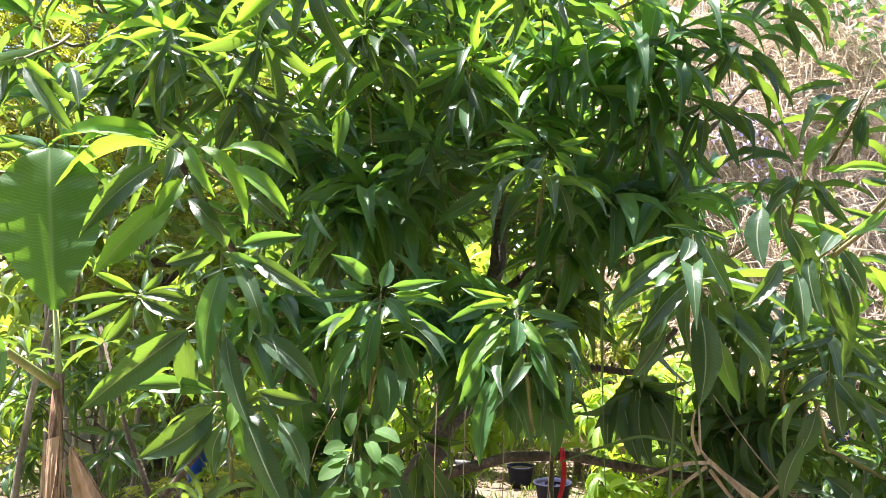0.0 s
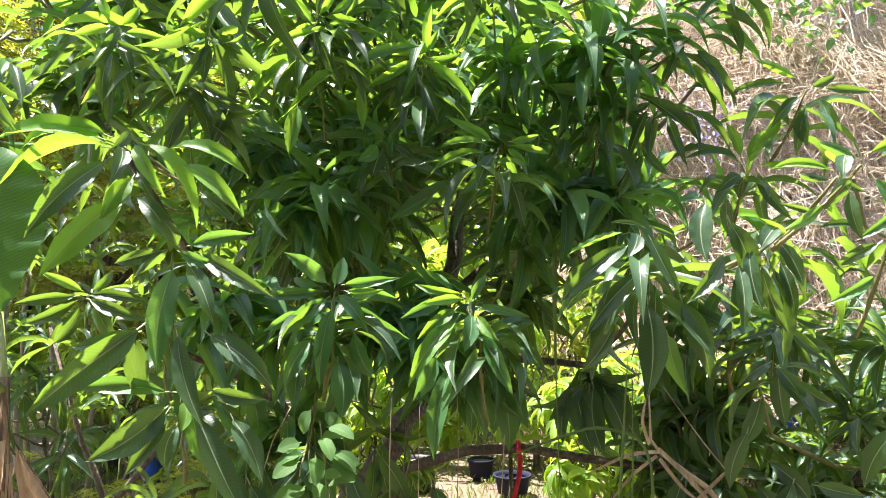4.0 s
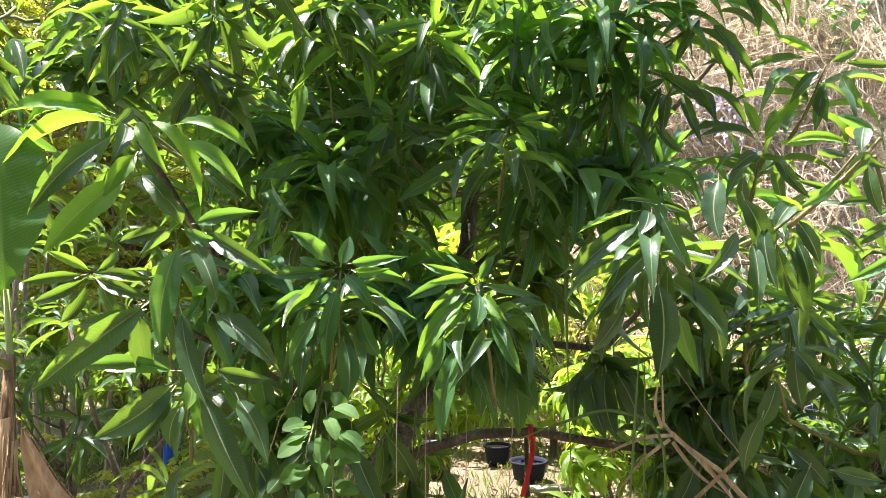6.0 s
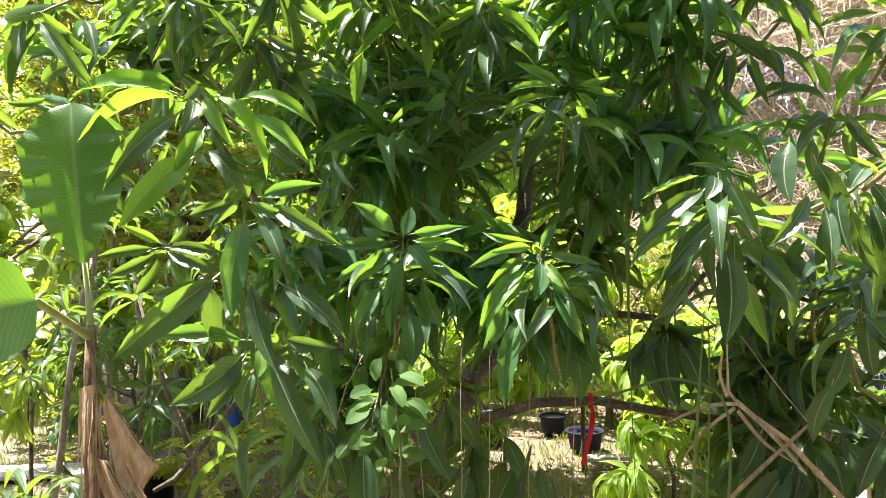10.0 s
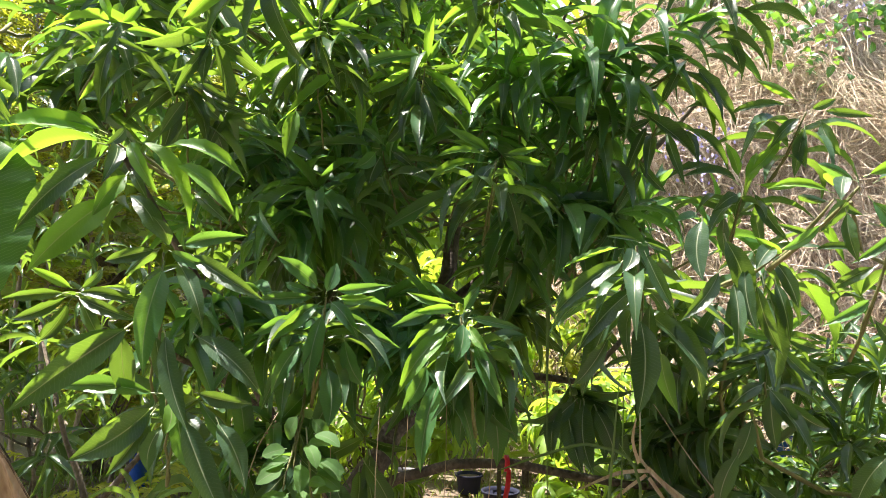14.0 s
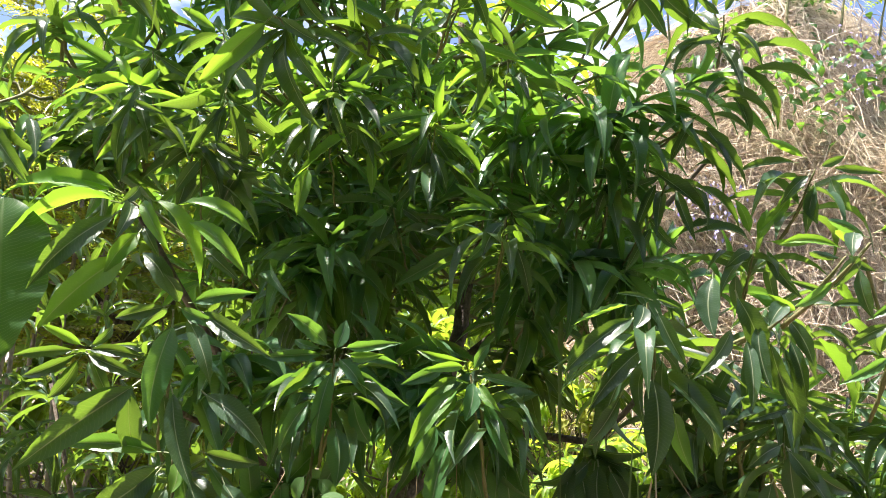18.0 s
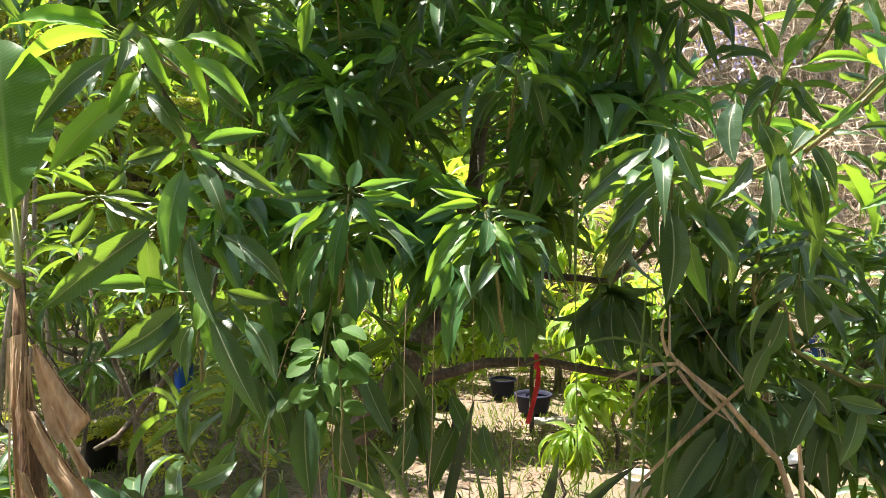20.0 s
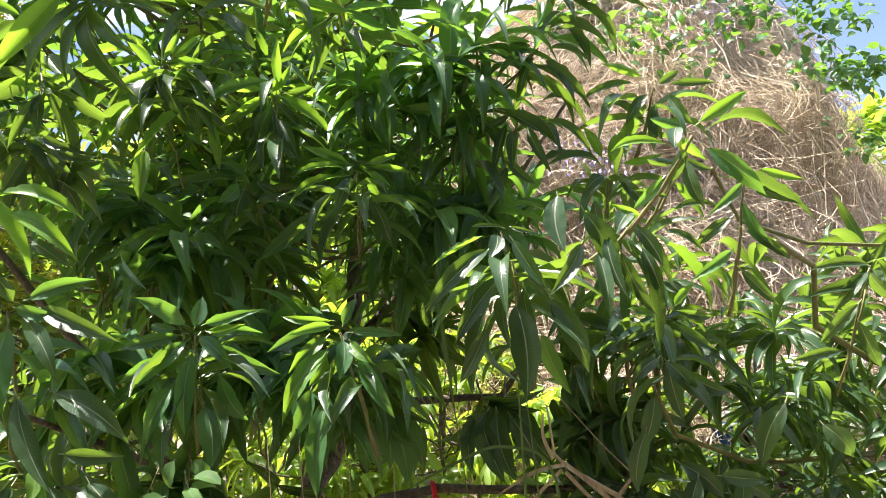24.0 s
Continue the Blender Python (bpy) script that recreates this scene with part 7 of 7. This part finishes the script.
for k in range(11):  # frayed fibres of the old sheaths
    z0, a = rs.uniform(0.95, 1.24), rs.uniform(-2.4, -0.5)
    x0 = -0.745 + 0.022 * math.cos(a)
    y0 = 1.49 + 0.035 * math.sin(a)
    L = rs.uniform(0.06, 0.2)
    swing = rs.uniform(-0.008, 0.03)
    fibre = new("fibre", ribbon_mesh(((x0, y0, z0), (x0 + 0.25 * swing, y0 - 0.008, z0 - L * 0.5), (x0 + swing, y0 - 0.012, z0 - L)), (0.005, 0.004, 0.0012), (0.2, -1, 0.1), DRYSHEATH if k % 3 else CANE, "fibre"))
    adopt(fibre, banana)

# ---- broken dry cane and tall grass ----
cane = thing("broken_cane", (1.0, 1.98, 0), "broken dry tan cane with withered folded leaves", "cane")
part("stalk", tube(bmesh.new(), [(1.0, 1.98, -0.05), (1.0, 1.98, 0.35), (1.01, 1.98, 0.6), (1.0, 2.0, 0.72), (0.98, 2.03, 0.81), (0.83, 2.035, 0.98), (0.71, 2.03, 1.07), (0.68, 2.03, 1.11), (0.68, 2.03, 1.235)], [0.0092, 0.0089, 0.0086, 0.0086, 0.0083, 0.0073, 0.0053, 0.0040, 0.0020], 9), CANE, cane)
part("node", tube(bmesh.new(), [(1.002, 1.998, 0.7), (0.995, 2.005, 0.735)], [0.0108, 0.0108], 9), CANE, cane)
part("node", tube(bmesh.new(), [(0.915, 2.033, 0.884), (0.9, 2.033, 0.9)], [0.0096, 0.0096], 9), CANE, cane)
part("stalk", tube(bmesh.new(), [(1.06, 2.02, -0.05), (1.06, 2.03, 0.5), (1.05, 2.04, 0.71), (1.04, 2.04, 0.84), (1.03, 2.04, 0.94)], [0.008, 0.0075, 0.0068, 0.0062, 0.0058], 8), CANE, cane, "short broken cane stub")
for pts, ws in (
    (((0.56, 1.97, 0.75), (0.72, 1.98, 0.9), (0.86, 1.99, 1.02), (0.87, 1.99, 1.03), (0.8, 1.99, 1.12), (0.7, 1.98, 1.26)), (0.012, 0.02, 0.014, 0.007, 0.006, 0.003)),
    (((0.7, 2.01, 1.08), (0.61, 2.0, 1.075), (0.5, 2.0, 1.03)), (0.016, 0.018, 0.004)),
    (((0.69, 2.01, 1.07), (0.61, 2.0, 1.015), (0.54, 2.0, 0.93)), (0.016, 0.014, 0.004)),
    (((0.69, 2.0, 1.09), (0.78, 2.0, 1.0), (0.86, 1.99, 0.9)), (0.02, 0.026, 0.01)),
    (((0.67, 2.01, 1.1), (0.65, 2.0, 1.16), (0.66, 2.0, 1.22)), (0.02, 0.016, 0.005)),
    (((0.7, 2.02, 1.06), (0.76, 2.01, 0.98), (0.83, 2.0, 0.93)), (0.02, 0.018, 0.005)),
):
    part_mesh("dry_blade", ribbon_mesh(pts, [w * 0.6 for w in ws], (0.2, -1, 0.4), CANE, "dry_blade"), None, cane)

for k, (root, pts, ws) in enumerate((
    ((0.56, 1.93, 0), ((0.56, 1.93, -0.02), (0.54, 1.93, 0.4), (0.545, 1.93, 0.75), (0.57, 1.92, 1.1), (0.59, 1.92, 1.33)), (0.01, 0.01, 0.009, 0.008, 0.003)),
    ((0.6, 1.93, 0), ((0.6, 1.93, -0.02), (0.62, 1.93, 0.6), (0.65, 1.94, 1.06), (0.53, 1.92, 1.16), (0.4, 1.91, 1.14), (0.28, 1.9, 1.1)), (0.008, 0.01, 0.009, 0.008, 0.007, 0.003)),
    ((0.5, 2.2, 0), ((0.5, 2.2, -0.02), (0.47, 2.2, 0.7), (0.45, 2.15, 1.2), (0.44, 2.1, 1.55), (0.45, 2.1, 1.75)), (0.003, 0.003, 0.0035, 0.017, 0.004)),
    ((0.53, 1.95, 0), ((0.53, 1.95, -0.02), (0.56, 1.95, 0.5), (0.6, 1.95, 0.95), (0.61, 1.95, 1.28)), (0.006, 0.007, 0.006, 0.003)),
)):
    blade = new("grass_blade", ribbon_mesh(pts, ws, (0.3, -1, 0.2), LEAF["g"], "grass_blade"))
    tagged(blade, "tall thin green grass blade growing from the ground", "grass", "tall grass blades")

strap = thing("strap_leaf_plant", (0.16, 1.72, 0), "clump of dark green sword-shaped strap leaves", "plant")


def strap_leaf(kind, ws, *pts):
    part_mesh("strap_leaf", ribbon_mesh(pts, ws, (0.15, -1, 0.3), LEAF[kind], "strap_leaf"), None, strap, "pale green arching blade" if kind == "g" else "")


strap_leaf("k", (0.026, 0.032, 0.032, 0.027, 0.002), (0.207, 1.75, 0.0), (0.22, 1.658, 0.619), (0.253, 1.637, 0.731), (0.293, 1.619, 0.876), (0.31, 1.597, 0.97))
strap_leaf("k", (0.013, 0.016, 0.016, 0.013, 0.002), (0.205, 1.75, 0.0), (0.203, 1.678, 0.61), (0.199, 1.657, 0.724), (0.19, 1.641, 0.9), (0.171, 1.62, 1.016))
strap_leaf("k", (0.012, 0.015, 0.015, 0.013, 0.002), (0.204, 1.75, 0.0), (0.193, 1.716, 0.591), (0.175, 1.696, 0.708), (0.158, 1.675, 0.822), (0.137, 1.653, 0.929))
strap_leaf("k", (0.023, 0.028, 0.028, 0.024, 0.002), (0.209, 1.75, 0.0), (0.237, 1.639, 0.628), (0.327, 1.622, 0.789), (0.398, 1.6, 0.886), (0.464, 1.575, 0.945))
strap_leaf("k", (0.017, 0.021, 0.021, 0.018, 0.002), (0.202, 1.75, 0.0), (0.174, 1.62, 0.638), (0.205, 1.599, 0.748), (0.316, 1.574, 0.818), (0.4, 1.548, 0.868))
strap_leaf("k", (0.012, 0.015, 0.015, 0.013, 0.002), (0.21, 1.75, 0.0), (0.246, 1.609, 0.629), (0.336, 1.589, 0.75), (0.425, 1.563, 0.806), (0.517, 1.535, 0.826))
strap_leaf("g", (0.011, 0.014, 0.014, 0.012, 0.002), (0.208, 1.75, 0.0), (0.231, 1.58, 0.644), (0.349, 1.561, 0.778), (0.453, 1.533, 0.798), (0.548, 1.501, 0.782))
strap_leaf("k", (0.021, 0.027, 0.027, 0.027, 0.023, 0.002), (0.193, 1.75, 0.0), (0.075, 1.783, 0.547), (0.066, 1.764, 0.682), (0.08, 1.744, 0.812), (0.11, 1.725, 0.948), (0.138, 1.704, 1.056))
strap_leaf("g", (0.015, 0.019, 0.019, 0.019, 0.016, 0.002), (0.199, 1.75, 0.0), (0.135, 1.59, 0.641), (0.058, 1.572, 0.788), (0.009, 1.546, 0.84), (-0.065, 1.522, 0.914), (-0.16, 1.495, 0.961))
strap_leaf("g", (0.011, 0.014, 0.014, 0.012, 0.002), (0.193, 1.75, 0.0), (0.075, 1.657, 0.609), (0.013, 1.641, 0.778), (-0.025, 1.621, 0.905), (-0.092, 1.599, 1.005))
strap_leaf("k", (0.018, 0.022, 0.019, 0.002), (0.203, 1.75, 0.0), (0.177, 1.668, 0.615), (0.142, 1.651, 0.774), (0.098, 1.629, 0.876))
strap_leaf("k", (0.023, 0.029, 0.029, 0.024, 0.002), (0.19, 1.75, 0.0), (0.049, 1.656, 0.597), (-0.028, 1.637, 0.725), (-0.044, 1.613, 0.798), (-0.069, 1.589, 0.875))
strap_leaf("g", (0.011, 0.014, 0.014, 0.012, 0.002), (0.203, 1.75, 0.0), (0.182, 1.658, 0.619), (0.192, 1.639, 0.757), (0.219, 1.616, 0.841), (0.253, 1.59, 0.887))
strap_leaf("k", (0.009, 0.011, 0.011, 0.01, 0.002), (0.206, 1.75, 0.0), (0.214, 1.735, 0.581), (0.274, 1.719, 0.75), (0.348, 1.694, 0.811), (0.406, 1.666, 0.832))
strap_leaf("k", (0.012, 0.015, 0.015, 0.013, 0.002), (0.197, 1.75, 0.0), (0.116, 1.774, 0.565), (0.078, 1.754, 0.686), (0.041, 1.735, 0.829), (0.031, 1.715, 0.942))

# ---- pale herb and dry weed ----
herb = thing("climbing_herb", (-0.16, 1.62, 0), "pale green herb with soft oval leaves on a thin stem", "herb")
part("stem", tube(bmesh.new(), [(-0.16, 1.62, -0.02), (-0.165, 1.6, 0.5), (-0.15, 1.585, 0.9), (-0.142, 1.58, 1.06), (-0.148, 1.58, 1.15), (-0.16, 1.58, 1.25)], [0.004, 0.0036, 0.003, 0.0028, 0.0024, 0.0015], 6), TWIG, herb)
rh = random.Random(8)
hv, hf, hu = blade_arrays(0.08, 5, segs=8, across=4, fold=0.05, wave=0.01, belly=0.85, tip=0.58)
herb_leaf = mesh_of("leaf", hv, hf, hu, LEAF["h"])
for i in range(25):
    a = i * 2.4
    if i < 15:  # the leafy head
        z, out, L = rh.uniform(1.16, 1.28), 0.03, rh.uniform(0.05, 0.072)
    else:
        z, out, L = rh.uniform(1.06, 1.16), 0.026, rh.uniform(0.045, 0.07)
    b = Vector((-0.17 + out * math.cos(a), 1.58 + out * 0.5 * math.sin(a), z))
    d = Vector((math.cos(a), 0.45 * math.sin(a) - 0.25, rh.uniform(-0.9, 0.15))).normalized()
    ob = new("leaf", herb_leaf)
    ob.matrix_basis = leaf_matrix(b, b + d * L, L * rh.uniform(0.48, 0.6), rh.uniform(-25, 25), face=(rh.gauss(0, 0.25), -0.7, 0.8))
    adopt(ob, herb)
for k in range(8):
    sx, sy = rh.uniform(-0.36, 0.2), rh.uniform(1.6, 2.0)
    sz, lean = rh.uniform(0.95, 1.32), rh.uniform(-0.07, 0.07)
    stalk = new("dry_stalk", bpy.data.meshes.new("dry_stalk"))
    bmd = tube(bmesh.new(), bend((sx, sy, -0.02), (sx + lean, sy - 0.03, sz), rh.uniform(-0.02, 0.02), 9, 0.006, rh), [0.0022 - 0.00015 * q for q in range(10)], 5)
    bmd.to_mesh(stalk.data)
    bmd.free()
    stalk.data.materials.append(CANE)
    tagged(stalk, "thin dry straw-coloured stalk rising from the soil", "stalk", "dry stalks")
weed = thing("dry_weed", (-0.36, 1.77, 0), "thin dry grey-brown weed stalk with small seed heads", "weed")
part("stem", tube(bmesh.new(), [(-0.37, 1.77, -0.02), (-0.36, 1.76, 0.5), (-0.34, 1.75, 0.86), (-0.325, 1.75, 1.05), (-0.285, 1.75, 1.18), (-0.24, 1.75, 1.262)], [0.0024, 0.0022, 0.002, 0.0018, 0.0015, 0.001], 5), CANE, weed)
for i in range(16):
    f = i / 16
    p = Vector((-0.325, 1.75, 1.05)).lerp(Vector((-0.24, 1.75, 1.262)), f) + Vector((rh.uniform(-0.008, 0.008), rh.uniform(-0.008, 0.008), 0))
    bmh = bmesh.new()
    bmesh.ops.create_icosphere(bmh, subdivisions=1, radius=rh.uniform(0.0012, 0.003), matrix=Matrix.Translation(p))
    part("seed_head", bmh, CANE, weed)

# ---- red ribbon on the low limb ----
RED = rough_material("red_ribbon", ((0.5, 0.01, 0.015), (0.68, 0.015, 0.025), (0.75, 0.03, 0.05)), 20.0, rough=0.45, bump=0.1)
ribbon = thing("red_ribbon", (0.405, 2.575, 0.96), "bright red ribbon tied round the low limb", "ribbon")
part_mesh("tail", ribbon_mesh(((0.405, 2.57, 0.965), (0.4, 2.562, 0.91), (0.388, 2.568, 0.85), (0.366, 2.56, 0.775)), (0.014, 0.02, 0.017, 0.019), (0.35, -1, 0), RED, "tail"), None, ribbon)
part("knot", tube(bmesh.new(), [(0.395, 2.6, 0.98 + 0.0), (0.41, 2.6, 0.98)], [0.028, 0.028], 12), RED, ribbon)

# ---- pots, tubs, fence ----
NAVY = plastic("dark_blue_plastic", (0.0025, 0.005, 0.022), 0.9)
GREY = plastic("grey_plastic", (0.46, 0.45, 0.42), 0.6)
BLACK = plastic("black_plastic", (0.012, 0.013, 0.014), 0.5)
BLUE = plastic("blue_plastic", (0.03, 0.12, 0.55))
WHITE = rough_material("weathered_white_paint", ((0.62, 0.6, 0.55), (0.75, 0.74, 0.7), (0.82, 0.82, 0.8)), 8.0, rough=0.7, bump=0.2)
WOOD = rough_material("grey_board", ((0.3, 0.27, 0.23), (0.45, 0.42, 0.37), (0.55, 0.52, 0.47)), 6.0, (0.2, 1, 1), rough=0.8)


def pot(name, at, r, h, material, label, category, group="", soil=True, lid=None):
    ob = thing(name, at, label, category, group)
    at = Vector(at)
    bmp = bmesh.new()
    prof = ((0.0, 0.0), (0.78, 0.0), (0.8, 0.02), (0.95, 0.9), (1.05, 0.9), (1.06, 1.0), (0.97, 1.0), (0.93, 0.86), (0.9, 0.8))
    rings = []
    for pr, pz in prof:
        rings.append([bmp.verts.new(at + Vector((pr * r * math.cos(a), pr * r * math.sin(a), pz * h))) for a in [2 * math.pi * k / 20 for k in range(20)]])
    for a, b in zip(rings, rings[1:]):
        for k in range(20):
            bmp.faces.new((a[k], a[(k + 1) % 20], b[(k + 1) % 20], b[k]))
    bmesh.ops.remove_doubles(bmp, verts=bmp.verts, dist=1e-5)
    part("body", bmp, material, ob)
    if soil:
        part("soil", tube(bmesh.new(), [at + Vector((0, 0, h * 0.8)), at + Vector((0, 0, h * 0.86))], [r * 0.9, r * 0.88], 20), SOIL, ob)
    if lid:
        part("lid", tube(bmesh.new(), [at + Vector((0, 0, h * 0.985)), at + Vector((0, 0, h * 1.06)), at + Vector((0, 0, h * 1.09))], [r * 1.1, r * 1.1, r * 0.95], 24), lid, ob)
    return ob


pot("plant_pot", (1.08, 3.72, 0), 0.085, 0.21, GREY, "grey plastic nursery pot standing on the soil", "pot", "pots")
pot("tub", (0.83, 5.83, 0), 0.14, 0.14, NAVY, "dark blue plastic tub standing empty on the ground", "tub", "tubs", soil=False)
pot("tub", (0.64, 6.35, 0), 0.11, 0.15, NAVY, "dark blue plastic tub on the ground", "tub", "tubs")
pot("plant_pot", (0.1, 6.0, 0), 0.14, 0.24, BLACK, "black nursery pot with a plant", "pot", "pots")
pot("plant_pot", (-0.35, 5.8, 0), 0.13, 0.22, BLACK, "black nursery pot on the ground", "pot", "pots")
pot("plant_pot", (-1.93, 4.52, 0), 0.11, 0.24, BLACK, "black nursery pot beside the yellow shrub", "pot", "pots")
pot("plant_pot", (1.62, 5.6, 0), 0.13, 0.22, BLACK, "black nursery pot on the ground", "pot", "pots")
pot("bin", (2.99, 5.75, 0), 0.125, 0.66, BLUE, "bright blue plastic bin with a white lid", "bin", "bins", soil=False, lid=WHITE)
pot("bin", (-2.05, 6.4, 0), 0.09, 0.5, BLUE, "small blue plastic bin standing on the ground", "bin", "bins", soil=False)


def board(bmb, lo, hi, bevel=0.006):
    lo, hi = Vector(lo), Vector(hi)
    res = bmesh.ops.create_cube(bmb, size=1, matrix=Matrix.Translation((lo + hi) / 2) @ Matrix.Diagonal((*(hi - lo), 1)))
    bmesh.ops.bevel(bmb, geom=list({e for v in res["verts"] for e in v.link_edges}), offset=bevel, segments=1, affect="EDGES")
    return bmb


fence = thing("fence", (4.8, 5.55, 0), "low white painted wooden rail fence", "fence")
for k in range(5):
    x = 3.5 + k * 0.85
    part("post", board(bmesh.new(), (x, 5.52, -0.05), (x + 0.08, 5.6, 1.08)), WHITE, fence)
for z in (0.42, 0.92):
    part("rail", board(bmesh.new(), (3.42, 5.485, z), (7.0, 5.517, z + 0.09)), WHITE, fence)
for k, (x0, y0, x1, y1, w) in enumerate(((2.1, 4.45, 3.6, 4.75, 0.14), (2.4, 5.1, 4.2, 5.25, 0.14), (0.75, 5.35, 1.2, 5.4, 0.1), (-3.6, 5.1, -1.9, 5.3, 0.3))):
    way = Vector((x1 - x0, y1 - y0, 0))
    bmb = board(bmesh.new(), (0, -w / 2, 0), (way.length, w / 2, 0.03))
    pl = part("board", bmb, WHITE if k < 2 else WOOD, smooth=False)
    pl.matrix_basis = pose(x0, y0, 0.035, 0, 0, math.degrees(math.atan2(way.y, way.x)))
    tagged(pl, "weathered pale board lying flat on the ground", "board", "boards on the ground")

# ---- thin bare stems ----
bare = thing("young_tree", (-1.95, 3.45, 0), "young tree with a thin pale bare trunk", "tree", "young trees")
part("trunk", tube(bmesh.new(), [(-1.96, 3.42, -0.05), (-1.93, 3.4, 0.43), (-1.9, 3.41, 0.61), (-1.85, 3.42, 1.03), (-1.78, 3.43, 1.4), (-1.7, 3.4, 2.1)], [0.02, 0.019, 0.017, 0.015, 0.012, 0.008], 9), PALEBARK, bare)
bare2 = thing("young_tree", (-1.15, 3.14, 0), "young tree with thin forked grey-brown stems", "tree", "young trees")
part("trunk", tube(bmesh.new(), [(-1.14, 3.14, -0.05), (-1.16, 3.14, 0.45), (-1.18, 3.14, 0.66), (-1.23, 3.14, 0.81), (-1.29, 3.14, 0.95), (-1.4, 3.1, 1.4)], [0.019, 0.018, 0.016, 0.014, 0.011, 0.007], 8), BARK, bare2)
part("limb", tube(bmesh.new(), [(-1.18, 3.14, 0.66), (-1.25, 3.12, 0.58), (-1.34, 3.12, 0.53)], [0.013, 0.012, 0.01], 7), BARK, bare2)
part("limb", tube(bmesh.new(), [(-1.18, 3.14, 0.66), (-1.02, 3.1, 0.85), (-0.85, 3.05, 1.05), (-0.78, 3.0, 1.4)], [0.014, 0.012, 0.01, 0.006], 7), BARK, bare2)
for tree, lo, hi, n, seed in ((bare, (-2.3, 3.1, 1.2), (-1.2, 3.8, 2.6), 24, 71), (bare2, (-1.5, 2.8, 0.9), (-0.6, 3.3, 1.7), 14, 72)):
    r = random.Random(seed)
    mats = []
    for i in range(n):
        p = Vector([r.uniform(a, b) for a, b in zip(lo, hi)])
        mats += whorl(p, (r.gauss(0, 0.6), r.gauss(-0.2, 0.6), 1), r, 9, (0.12, 0.2))
    scatter_leaves("foliage", mats, "s", tree, segs=6, seed=seed)
